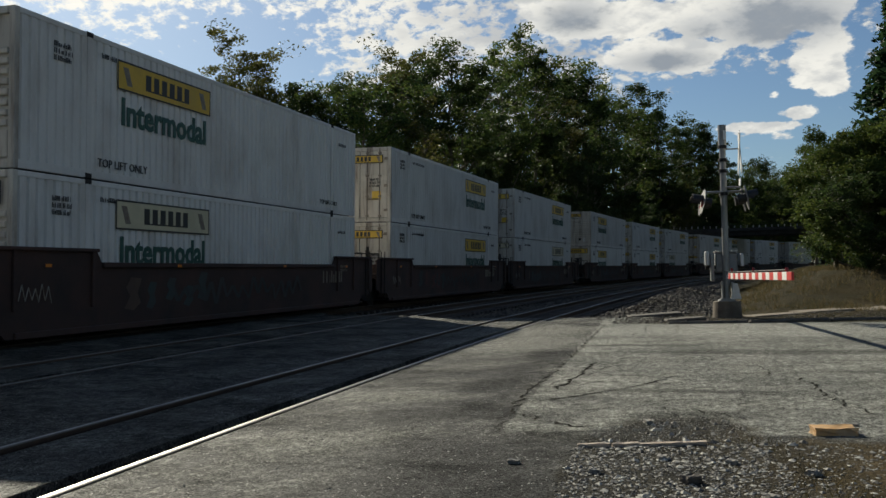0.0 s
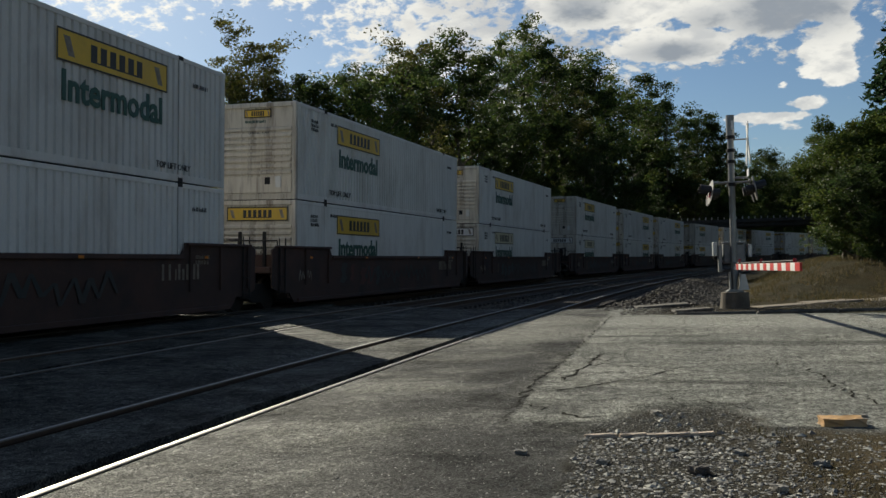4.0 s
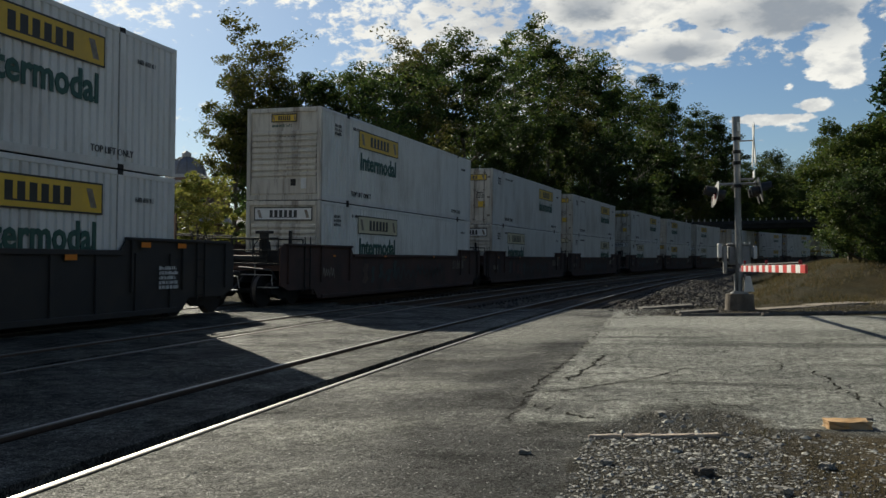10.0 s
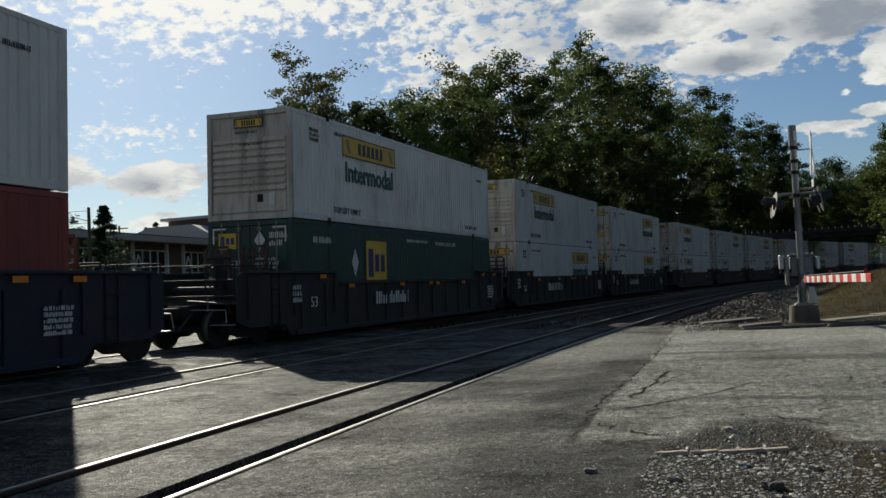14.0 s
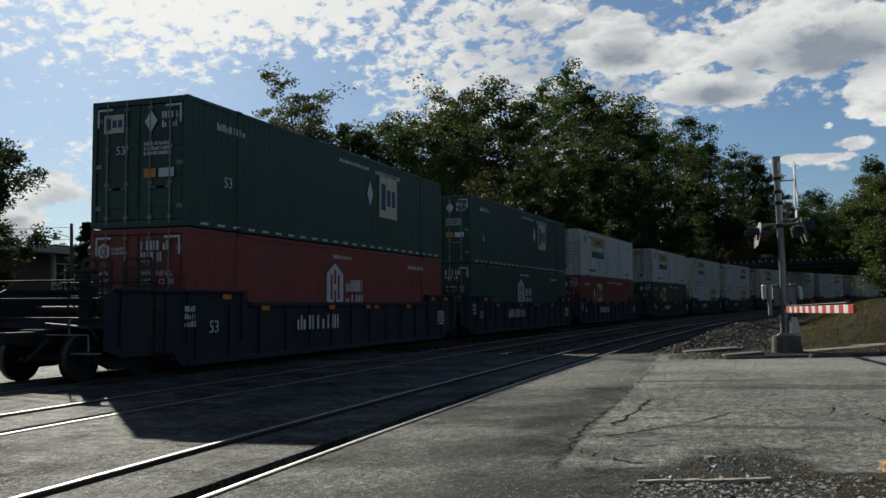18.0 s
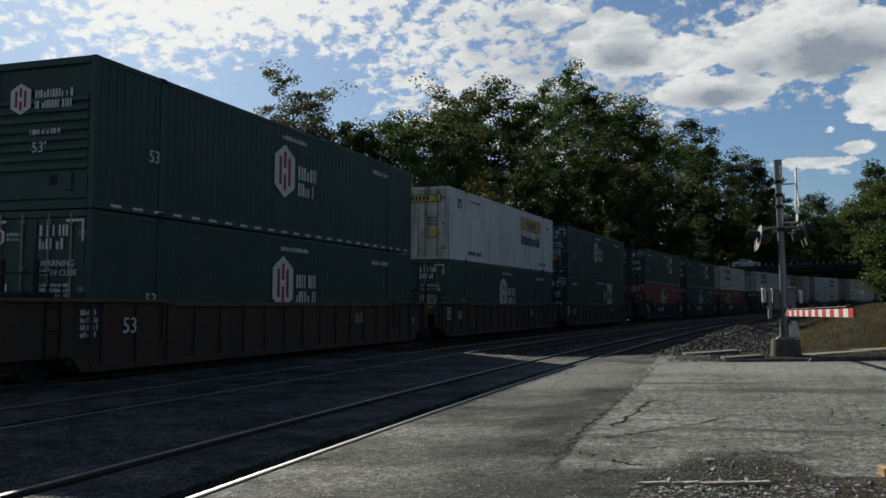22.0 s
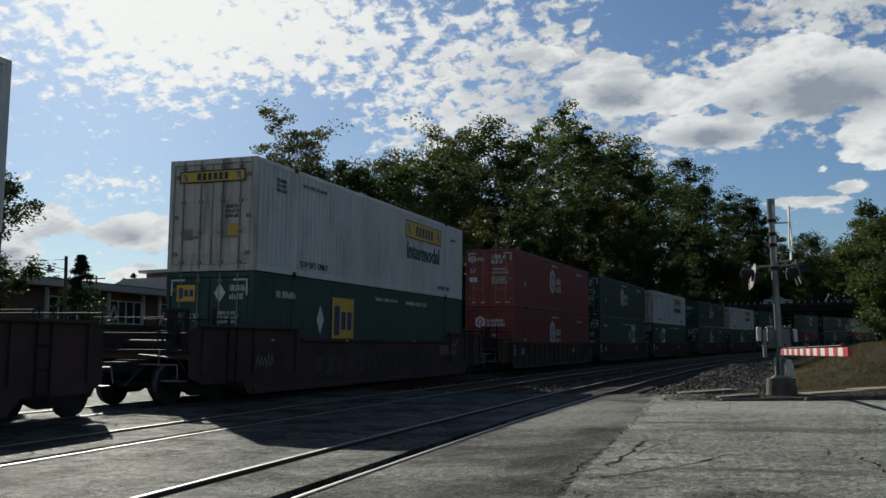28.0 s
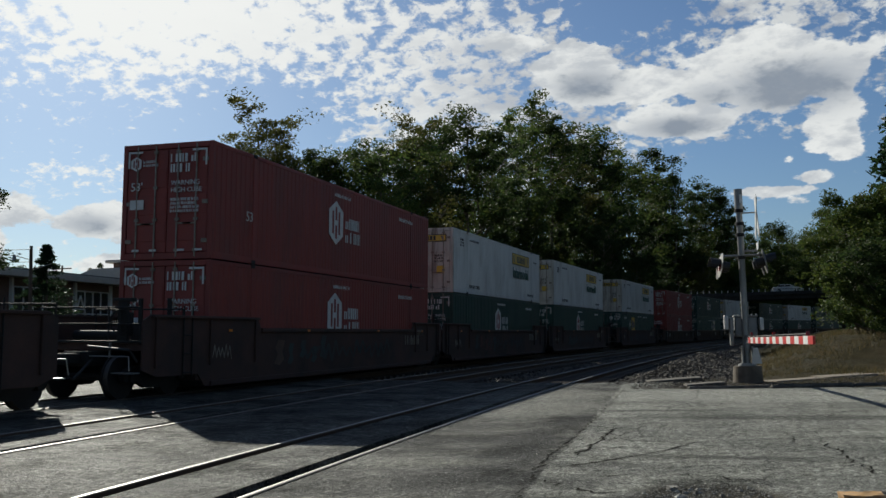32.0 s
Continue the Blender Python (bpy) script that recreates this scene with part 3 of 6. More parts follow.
    warp.inputs[1].default_value = (0.55, 0.55, 0.0)
    L(co, warp.inputs[2])
    flat = N("ShaderNodeVectorMath")
    flat.operation = "MULTIPLY"
    flat.inputs[1].default_value = (1.0, 1.0, 0.0)
    L(warp.outputs[0], flat.inputs[0])
    for sc, wide, lo in ((0.75, 0.016, 0.46), (2.6, 0.030, 0.53)):
        vo = N("ShaderNodeTexVoronoi")
        vo.feature = "DISTANCE_TO_EDGE"
        vo.inputs["Scale"].default_value = sc
        L(flat.outputs[0], vo.inputs["Vector"])
        line = op("MULTIPLY", span(vo.outputs["Distance"], 0.0, wide, 0.85, 0.0), span(tex(0.55, 4, 0.6), lo, lo + 0.05))
        old = mix(line, old, (0.030, 0.031, 0.028))
    road = mix(worn, newer, old)
    road = mix(1.0, road, mix(span(tex(6.5, 6, 0.8, (1.5, 0.65, 1.0)), 0.36, 0.64), (0.50, 0.50, 0.50), (1.45, 1.45, 1.43)), "MULTIPLY")
    road = mix(0.9, road, grit, "MULTIPLY")
    # sun glints painted into the colour as sparse pale grains
    road = mix(span(grain, 0.990, 0.993, 0.0, 0.6), road, (0.60, 0.60, 0.56))
    dirt = mix(span(op("ADD", X, edge), 0.5, 1.3), mix(span(tex(2.2, 6, 0.7), 0.35, 0.65), (0.095, 0.090, 0.076), (0.042, 0.041, 0.036)), mix(span(tex(2.2, 6, 0.7), 0.35, 0.65), (0.130, 0.102, 0.060), (0.055, 0.048, 0.032)))
    dirt = mix(0.75, dirt, mix(span(tex(30, 4), 0.3, 0.7), (0.35, 0.35, 0.35), (1.3, 1.25, 1.15)), "MULTIPLY")
    earth = mix(span(tex(0.5, 6, 0.7), 0.35, 0.65), (0.080, 0.064, 0.038), (0.036, 0.036, 0.020))
    earth = mix(0.7, earth, mix(span(tex(12, 4), 0.3, 0.7), (0.4, 0.4, 0.4), (1.25, 1.25, 1.2)), "MULTIPLY")
    bed = mix(span(tex(16, 3), 0.35, 0.65), (0.13, 0.118, 0.104), (0.055, 0.05, 0.045))
    near_dirt = op("MULTIPLY", span(op("ADD", X, op("MULTIPLY", edge, 0.25)), -0.54, -0.46), op("SUBTRACT", 1.0, span(op("ADD", Y, op("MULTIPLY", edge, 0.6)), 7.35, 7.60)))
    near_dirt = op("MAXIMUM", near_dirt, op("MINIMUM", op("MULTIPLY", stain_tone(0.30, 7.75, 0.66, 0.86, 1.0), 1.6), 1.0))
    c = mix(near_dirt, road, dirt)
    beyond = span(op("ADD", Y, op("MULTIPLY", edge, 0.5)), 27.0, 28.0)
    rightside = op("MULTIPLY", span(op("ADD", X, op("MULTIPLY", edge, 0.4)), -0.5, 0.3), span(op("ADD", Y, op("MULTIPLY", edge, 0.15)), 23.0, 23.1))
    beyond = op("MAXIMUM", beyond, rightside)
    beyond = op("MAXIMUM", beyond, op("SUBTRACT", 1.0, span(Yn, -10.0, -9.0)))
    beyond = op("MAXIMUM", beyond, op("SUBTRACT", 1.0, span(Xn, -26, -24)))
    c = mix(beyond, c, earth)
    bedm = op("MULTIPLY", span(Yn, 27.0, 28.0), op("MULTIPLY", span(Xn, -15, -14), op("SUBTRACT", 1.0, span(op("SUBTRACT", Xn, op("MULTIPLY", op("SUBTRACT", Y, 28.0), 0.08)), 1.4, 2.4))))
    c = mix(bedm, c, bed)
    L(c, b.inputs["Base Color"])
    L(span(grain, 0.0, 1.0, 0.84, 0.52), b.inputs["Roughness"])
    L(op("MULTIPLY", span(op("MAXIMUM", beyond, near_dirt), 0.0, 1.0, 1.0, 0.2), span(tex(0.9, 7, 0.75), 0.40, 0.62, 0.15, 0.02)), b.inputs["Specular IOR Level"])
    bn = N("ShaderNodeBump")
    bn.inputs["Strength"].default_value, bn.inputs["Distance"].default_value = 1.0, 0.045
    L(op("ADD", op("ADD", op("MULTIPLY", lumps, 1.2), op("MULTIPLY", dist, -0.4)), op("MULTIPLY", tex(5, 4, 0.6), 1.2)), bn.inputs["Height"])
    L(bn.outputs[0], b.inputs["Normal"])
    return m


def lines_of(*spans):
    out = []
    for a, z, step in spans:
        out += list(np.arange(a, z, step))
    return out


GROUND = ground_material()


def build_ground():
    xs = lines_of((-900, -200, 100), (-200, -60, 14), (-60, -22, 2.0), (-22, 9, 0.3), (9, 40, 1.5), (40, 120, 10), (120, 901, 110))
    ys = lines_of((-900, -200, 100), (-200, -40, 16), (-40, 2, 2.0), (2, 42, 0.4), (42, 140, 3.0), (140, 300, 12), (300, 1501, 120))
    verts = [(x, y, ground_z(x, y)) for y in ys for x in xs]
    n = len(xs)
    faces = [(j * n + i, j * n + i + 1, (j + 1) * n + i + 1, (j + 1) * n + i) for j in range(len(ys) - 1) for i in range(n - 1)]
    g = part("ground", (verts, faces), GROUND, None, smooth=True)
    tagged(g, "worn grey asphalt crossing with dirt verge and earth beyond", "ground", kind="structure")


build_ground()


# ---- the three tracks ----
def sweep(profile, s0, s1, step, offset, z):
    """A profile of (across, up) pairs drawn along the line of a track."""
    ss = np.arange(s0, s1 + 1e-6, step)
    verts, faces, n = [], [], len(profile)
    for s in ss:
        o = offset(s)
        for a, up in profile:
            x, y, _ = track(s, o + a)
            verts.append((x, y, z + up))
    for j in range(len(ss) - 1):
        for i in range(n):
            k = (i + 1) % n
            faces.append((j * n + i, (j + 1) * n + i, (j + 1) * n + k, j * n + k))
    faces.append(tuple(range(n)))
    faces.append(tuple((len(ss) - 1) * n + i for i in reversed(range(n))))
    return verts, faces


RAIL = [(-0.07, -0.17), (0.07, -0.17), (0.07, -0.15), (0.012, -0.13), (0.012, -0.05), (0.036, -0.04), (0.036, -0.006), (-0.036, -0.006), (-0.036, -0.04), (-0.012, -0.05), (-0.012, -0.13), (-0.07, -0.15)]
HEAD = [(-0.036, -0.006), (0.036, -0.006), (0.034, 0.004), (0.022, 0.008), (-0.022, 0.008), (-0.034, 0.004)]
WORN = [(-0.017, 0.007), (0.017, 0.007), (0.015, 0.0095), (-0.015, 0.0095)]


def build_tracks():
    tie_mesh = None
    labels = ("near railway track with bright rails set flush in the crossing", "empty middle railway track with worn rails", "far railway track that carries the container train")
    for (base, z0, cant), label in zip(TRACKS, labels):
        t = root("railway_track", label, "railway track", kind="structure")
        for side in (-1, 1):
            o = base + side * GAUGE / 2
            z = z0 - side * GAUGE / 2 * cant - 0.008
            r = part("rail", sweep(RAIL, -60, 240, 1.0, lambda s: o, z), M["rail"], t)
            part("rail_head", sweep(HEAD, -60, 240, 1.0, lambda s: o, z), M["raildull"], r, "dull worn rail head")
            if base == 0.0 or (base < -7 and side > 0) or (-7 < base < 0):
                part("worn_strip", sweep(WORN, -60, 240, 1.0, lambda s: o - side * 0.006, z), M["railhead"], r, "bright worn strip on the rail head")
        # paved panels with a flangeway groove inside each rail
        for a, b in ((-1.42, -0.795), (-0.56, 0.47), (0.795, 1.42)):
            za, zb = z0 - a * cant - 0.016, z0 - b * cant - 0.016
            part("crossing_panel", sweep([(a, za - 0.09), (b, zb - 0.09), (b, zb - 0.003), (b - 0.006, zb), (a + 0.006, za), (a, za - 0.003)], CROSS0, CROSS1, 1.0, lambda s: base, 0.0), GROUND, t, "worn asphalt panel beside the rails")
        bm = boxes((-1.28, 1.28, -0.115, 0.115, -0.18, 0.0), bevel=0.012)
        for k, s in enumerate(np.arange(CROSS1 + 0.8, 78, 0.61)):
            x, y, p = track(s, base)
            m = pose(x, y, z0 - 0.165, 0, math.degrees(cant), -math.degrees(p) + random.uniform(-1, 1))
            if tie_mesh is None:
                tie_mesh = part("tie", bm, M["tie"], t, at=m)
            else:
                share("tie", tie_mesh, t, m)


build_tracks()


def octa(verts, faces, c, r, rnd, flat=0.6):
    """One rough pebble."""
    n = len(verts)
    a = rnd.uniform(0, 6.28)
    ca, sa = math.cos(a), math.sin(a)
    for dx, dy, dz in ((1, 0, 0), (0.1, 1, 0.1), (-1, 0.1, 0), (0, -1, 0), (0.1, 0, 1), (0, 0.1, -1)):
        k = r * rnd.uniform(0.7, 1.25)
        px, py = dx * k, dy * k * 0.75
        verts.append((c[0] + px * ca - py * sa, c[1] + px * sa + py * ca, c[2] + dz * k * flat))
    for f in ((0, 1, 4), (1, 2, 4), (2, 3, 4), (3, 0, 4), (1, 0, 5), (2, 1, 5), (3, 2, 5), (0, 3, 5)):
        faces.append(tuple(n + i for i in f))


def build_ballast():
    rnd = random.Random(5)
    verts, faces = [], []
    for _ in range(13000):
        s = CROSS1 + 0.3 + 70 * rnd.random() ** 1.7
        u = rnd.uniform(-11.0, 4.6)
        if any(abs(abs(u - o) - GAUGE / 2) < 0.10 for o, _, _ in TRACKS):
            continue
        x, y, _ = track(s, u)
        octa(verts, faces, (x, y, ground_z(x, y) + 0.02 + (0.05 if u > 1.6 else 0.0)), rnd.uniform(0.03, 0.075) * (1 + s / 90), rnd)
    o = part("ballast", (verts, faces), M["ballast"], None)
    tagged(o, "grey crushed stone ballast between and beside the rails", "ballast", kind="stuff")
    # the stony shoulder beside the far kerb
    verts, faces = [], []
    for _ in range(11000):
        y = rnd.uniform(25.2, 46.0)
        xc = track(y)[0]
        u = rnd.uniform(1.9, 5.9) - max(0, (y - 34) * 0.08)
        x = xc + u
        mound = 0.48 * math.exp(-((u - 3.5) / 1.3) ** 2) * smooth01((y - 26.3) / 3.5)
        if y < 27.5 and rnd.random() < 0.6:
            continue
        octa(verts, faces, (x, y, ground_z(x, y) + mound * rnd.uniform(0.6, 1.0)), 0.018 + 0.055 * rnd.random() ** 2, rnd)
    # crumbs and dead leaves along the kerb
    for _ in range(3600):
        x = -0.9 + 9.5 * rnd.random()
        y = float(np.interp(x, (0, 3.3, 5.6, 12), (23.1, 23.3, 24.0, 26.4))) + abs(rnd.gauss(0, 1.5)) - (0.35 if rnd.random() < 0.25 else 0.0)
        octa(verts, faces, (x, y, ground_z(x, y) + 0.01), 0.012 + 0.03 * rnd.random() ** 2, rnd, 0.5)
    for _ in range(420):
        s, u = 31.5 + rnd.gauss(0, 1.1), -2.1 + rnd.gauss(0, 0.35)
        x, y, _ = track(s, u)
        octa(verts, faces, (x, y, ground_z(x, y) + 0.10 * rnd.random()), rnd.uniform(0.03, 0.09), rnd)
    o = part("ballast_shoulder", (verts, faces), M["ballast"], None)
    tagged(o, "heap of loose grey ballast stone beside the track", "ballast", kind="stuff")
    # loose gravel and broken asphalt at the near verge
    verts, faces = [], []
    for _ in range(30000):
        y = 8.8 - 5.7 * rnd.random() ** 1.05
        x = rnd.uniform(-0.66, 3.6)
        rim = -0.52 + 0.09 * noise.noise((y * 1.3, 3.1, 0)) + 0.05 * noise.noise((y * 5.0, 1.1, 0))
        top = float(np.interp(x, (-0.5, -0.44, -0.32, 0.0, 0.36, 0.69, 0.84, 0.92, 1.2, 3.6), (7.1, 7.6, 8.0, 8.4, 8.65, 8.47, 8.2, 7.6, 7.4, 7.6))) + 0.10 * noise.noise((x * 4.6, 0.4, 0))
        if x < rim or y > top or (x > 0.95 and rnd.random() < 0.60):
            continue
        k = rnd.random()
        crumb = y > 7.3 or k < 0.50
        size = rnd.uniform(0.004, 0.011) if crumb and (k < 0.93 or (y > 7.3 and k < 0.985)) else rnd.uniform(0.010, 0.022) if k < 0.95 else rnd.uniform(0.022, 0.042)
        octa(verts, faces, (x, y, ground_z(x, y) + 0.003), size, rnd, 0.5 if crumb else 0.34)
    # a scatter over the cracked asphalt
    for _ in range(1300):
        x, y = rnd.uniform(-3.0, 4.0), 5.0 + 9.0 * rnd.random() ** 1.6
        octa(verts, faces, (x, y, ground_z(x, y) + 0.003), 0.004 + 0.012 * rnd.random() ** 3, rnd, 0.5)
    o = part("gravel", (verts, faces), M["stone"], None)
    tagged(o, "loose grey gravel and broken stone on the dirt verge", "gravel", kind="stuff")


build_ballast()


# ---- containers ----
CL, CW, CH = 16.154, 2.591, 2.896
HL, HW = CL / 2, CW / 2


def corrugated(bm, y0, y1, x, z0, z1, depth=0.036, pitch=0.232, out=1):
    """A trapezoid-ribbed wall along y."""
    pts = []
    y = y0
    while y < y1 - 0.01:
        for dy, dx in ((0.0, 0.0), (0.022, -depth), (0.070, -depth), (0.092, 0.0)):
            if y + dy <= y1:
                pts.append((y + dy, x + out * dx))
        y += pitch
    pts.append((y1, x))
    lo = [bm.verts.new((px, py, z0)) for py, px in pts]
    hi = [bm.verts.new((px, py, z1)) for py, px in pts]
    for i in range(len(pts) - 1):
        q = (lo[i], lo[i + 1], hi[i + 1], hi[i])
        bm.faces.new(q if out > 0 else q[::-1])


SIDE_AT = lambda y, z, x=HW + 0.004: pose(x, y, z, 90, 0, 90)
END_AT = lambda x, z, y=-HL - 0.012: pose(x, y, z, 90, 0, 0)


def bars(parent, mat, at, w, h, rows, name="marking", seed=1, gap=0.35):
    """Unreadable writing: rows of plain short bars."""
    rnd = random.Random(seed)
    bm = bmesh.new()
    rh = h / (rows + gap * (rows - 1))
    for r in range(rows):
        y = h - rh - r * rh * (1 + gap)
        x = 0.0
        end = w * rnd.uniform(0.8, 1.0)
        while x < end:
            k = min(rh * rnd.uniform(0.14, 0.34), end - x)
            lo = rnd.choice((0, 0, 0, 0.3)) * rh
            box(bm, x, x + max(k, 0.008), y + lo * 0.0, y + rh - lo, 0, 0.005)
            x += k + rh * rnd.choice((0.14, 0.16, 0.2, 0.22, 0.5))
    return part(name, bm, mat, parent, at=at)


def name_sign(c, at, w, h, face, seed):
    """The name board: coloured plate, thin dark rim, name as plain bars, a scroll at each end."""
    p = part("name_plate", boxes((0, w, 0, h, 0, 0.006)), M[face], c, "painted name plate" if face == "yellow" else "faded name plate", at=at)
    e = 0.035
    part("rim", boxes((0, w, 0, e, 0.006, 0.009), (0, w, h - e, h, 0.006, 0.009), (0, e, e, h - e, 0.006, 0.009), (w - e, w, e, h - e, 0.006, 0.009)), M["ink"], p)
    teeth = []
    for k in range(6):
        a = w * (0.27 + 0.083 * k)
        teeth += [(a, h * 0.27), (a, h * 0.78), (a + w * 0.054, h * 0.78), (a + w * 0.054, h * 0.27)]
    part("name_strip", plate(bmesh.new(), teeth + [(w * 0.739, h * 0.22), (w * 0.27, h * 0.22)], 0.006, 0.009, "z"), M["ink"], p)
    for x0 in (0.05, 0.86):
        part("scroll", plate(bmesh.new(), [(w * x0, h * 0.8), (w * (x0 + 0.05), h * 0.8), (w * (x0 + 0.09), h * 0.2), (w * (x0 + 0.04), h * 0.2)], 0.006, 0.009, "z"), M["rod"], p)
    return p


def hexagon(c, at, w, h, line):
    p = part("emblem", plate(bmesh.new(), [(0, h * 0.22), (w / 2, 0), (w, h * 0.22), (w, h * 0.78), (w / 2, h), (0, h * 0.78)], 0, 0.006, "z"), M["mark"], c, "white six-sided emblem", at=at)
    b = [(w * 0.22, w * 0.34, h * 0.24, h * 0.76), (w * 0.66, w * 0.78, h * 0.24, h * 0.76), (w * 0.44, w * 0.56, h * 0.14, h * 0.44), (w * 0.44, w * 0.56, h * 0.56, h * 0.86)]
    part("emblem_strokes", boxes(*[(*q, 0.006, 0.009) for q in b]), M[line], p)
    return p


def square_sign(c, at, w, h, face="yellow"):
    p = part("emblem_plate", boxes((0, w, 0, h, 0, 0.006)), M[face], c, "square company plate", at=at)
    for k, (a, z) in enumerate(((0.10, 0.34), (0.42, 0.62), (0.70, 0.90))):
        part("emblem_block", boxes((w * a, w * z, h * (0.18 if k == 0 else 0.3), h * (0.82 if k == 0 else 0.7), 0.006, 0.009)), M["navy"], p)


def bracket(c, at, k):
    """White bright corner marks on a dark door."""
    part("corner_mark", boxes((0, k * 0.42, -0.05, 0, 0, 0.004), (0 if k > 0 else -0.05, 0.05 if k > 0 else 0, -0.42, -0.05, 0, 0.004)) if k > 0 else
         boxes((-0.42, 0, -0.05, 0, 0, 0.004), (-0.05, 0, -0.42, -0.05, 0, 0.004)), M["mark"], c, at=at)


def dashes(c):
    """A row of short bright reflector strips along the bottom rail."""
    first = None
    for k in range(24):
        m = SIDE_AT(-HL + 0.5 + k * 0.65, 0.065)
        if first is None:
            first = part("reflector_strip", boxes((0, 0.30, 0, 0.055, 0, 0.004)), M["mark"], c, "white reflector strip", at=m)
        else:
            share("reflector_strip", first, c, m)


def container(paint, end, brand, logo, label, seed, flat_side=False, plate_face="yellow", lower=False):
    """A 53-foot box: ribbed walls, rails, posts, castings, doors or a ribbed front, and its paintwork."""
    m = M[paint]
    em = M["white_end"] if paint == "white" else m
    c = root("shipping_container", label, "container", pose(0, 0, -50))
    w = 0.006 if flat_side else 0.016 if paint != "white" else 0.044 if lower or end == "doors" else 0.036
    for k in (1, -1):
        bm = bmesh.new()
        corrugated(bm, -HL + 0.1, HL - 0.1, k * (HW - 0.012), 0.15, CH - 0.09, depth=w, out=k)
        part("side_wall", bm, m, c)
    part("roof", boxes((-HW + 0.05, HW - 0.05, -HL + 0.05, HL - 0.05, CH - 0.05, CH - 0.015)), m, c)
    part("floor_frame", boxes((-HW + 0.06, HW - 0.06, -HL + 0.06, HL - 0.06, 0.03, 0.15)), M["iron"], c)
    for k in (1, -1):
        x0, x1 = sorted((k * (HW - 0.07), k * HW))
        part("bottom_rail", boxes((x0, x1, -HL + 0.09, HL - 0.09, 0.01, 0.17), bevel=0.008), m, c)
        part("top_rail", boxes((x0, x1, -HL + 0.09, HL - 0.09, CH - 0.11, CH - 0.005), bevel=0.01), m, c)
        for y in (-HL, HL - 0.13):
            part("corner_post", boxes((*sorted((k * (HW - 0.13), k * (HW + 0.001))), y, y + 0.13, 0.0, CH), bevel=0.012), em if y < 0 else m, c)
        for y in (-6.05, 6.05) if k > 0 else ():
            part("lift_post", boxes((*sorted((k * (HW - 0.02), k * (HW + 0.006))), y - 0.07, y + 0.07, 0.02, CH), bevel=0.004), m, c)
            for z in (0.0, CH - 0.10):
                part("casting", boxes((*sorted((k * (HW - 0.1), k * (HW + 0.010))), y - 0.1, y + 0.1, z, z + 0.11), bevel=0.012), M["iron"], c)
    # front wall, away from the camera's side of the run
    part("front_wall", boxes((-HW + 0.1, HW - 0.1, HL - 0.09, HL - 0.03, 0.1, CH - 0.06)), m, c)
    ye = -HL
    part("end_sill", boxes((-HW + 0.13, HW - 0.13, ye + 0.002, ye + 0.12, 0.0, 0.16), bevel=0.01), em, c)
    part("end_header", boxes((-HW + 0.13, HW - 0.13, ye + 0.002, ye + 0.12, CH - 0.14, CH - 0.004), bevel=0.01), em, c)
    if end == "doors":
        for k in (-1, 1):
            x0, x1 = sorted((k * 0.012, k * (HW - 0.14)))
            d = part("door", boxes((x0, x1, ye + 0.03, ye + 0.09, 0.17, CH - 0.15), bevel=0.01), em, c)
            for z in (0.45, 1.12, 1.79):
                part("door_rib", boxes((x0 + 0.03, x1 - 0.03, ye + 0.016, ye + 0.032, z, z + 0.48), bevel=0.006), em, d)
            for f in (0.26, 0.72):
                x = x0 + (x1 - x0) * f
                r = part("lock_rod", rods(((x, ye - 0.002, 0.06), (x, ye - 0.002, CH - 0.05), 0.022)), M["rod"], c)
                part("rod_bracket", boxes(*[(x - 0.06, x + 0.06, ye - 0.012, ye + 0.03, z, z + 0.07) for z in (0.19, 0.95, 1.75, CH - 0.26)]), M["rod"], r)
                part("rod_handle", boxes((x - 0.02, x + 0.42 * (1 if f < 0.5 else -0.9), ye - 0.03, ye - 0.014, 0.86, 0.90) if f < 0.5 else (x - 0.36, x + 0.02, ye - 0.03, ye - 0.014, 0.86, 0.90)), M["rod"], r)
            for z in (0.40, 1.35, 2.40):
                xh = k * (HW - 0.13)
                part("hinge", boxes((*sorted((xh, xh - k * 0.16)), ye - 0.004, ye + 0.034, z, z + 0.1), bevel=0.006), M["rod"], d)
    else:
        bm = bmesh.new()
        box(bm, -HW + 0.13, HW - 0.13, ye + 0.085, ye + 0.11, 0.16, CH - 0.14)
        part("end_wall", bm, em, c)
        z = 0.75
        n = 0
        while z < CH - 0.75:
            part("end_rib", boxes((-HW + 0.16, HW - 0.16, ye + 0.018, ye + 0.09, z, z + 0.12), bevel=0.02), em, c)
            z += 0.185
            n += 1
        part("end_plate", boxes((-HW + 0.16, HW - 0.16, ye + 0.03, ye + 0.09, 0.2, 0.68), bevel=0.006), em, c)
        part("document_box", boxes((0.62, 0.80, ye - 0.01, ye + 0.03, 0.35, 0.68), bevel=0.01), M["sign_white"] if paint == "white" else m, c)
        part("warning_decal", boxes((0.25, 0.43, ye + 0.024, ye + 0.031, 0.45, 0.66)), M["iron"], c)
    # paintwork
    y0 = -HL + logo
    if brand == "ribbon":
        name_sign(c, SIDE_AT(y0, CH - 0.95), 3.65, 0.62, plate_face, seed)
        write("lettering", "Intermodal", 0.80, M["teal"], c, SIDE_AT(y0 + 0.12, CH - 1.66) @ Matrix.Diagonal((0.95, 1.0, 1, 1)), "bold dark green lettering", weight=0.022)
        write("lettering", "TOP LIFT ONLY", 0.24, M["ink"], c, SIDE_AT(-HL + 2.3, 0.27))
        write("lettering", "TOP LIFT ONLY", 0.20, M["ink"], c, SIDE_AT(HL - 3.0, 0.27))
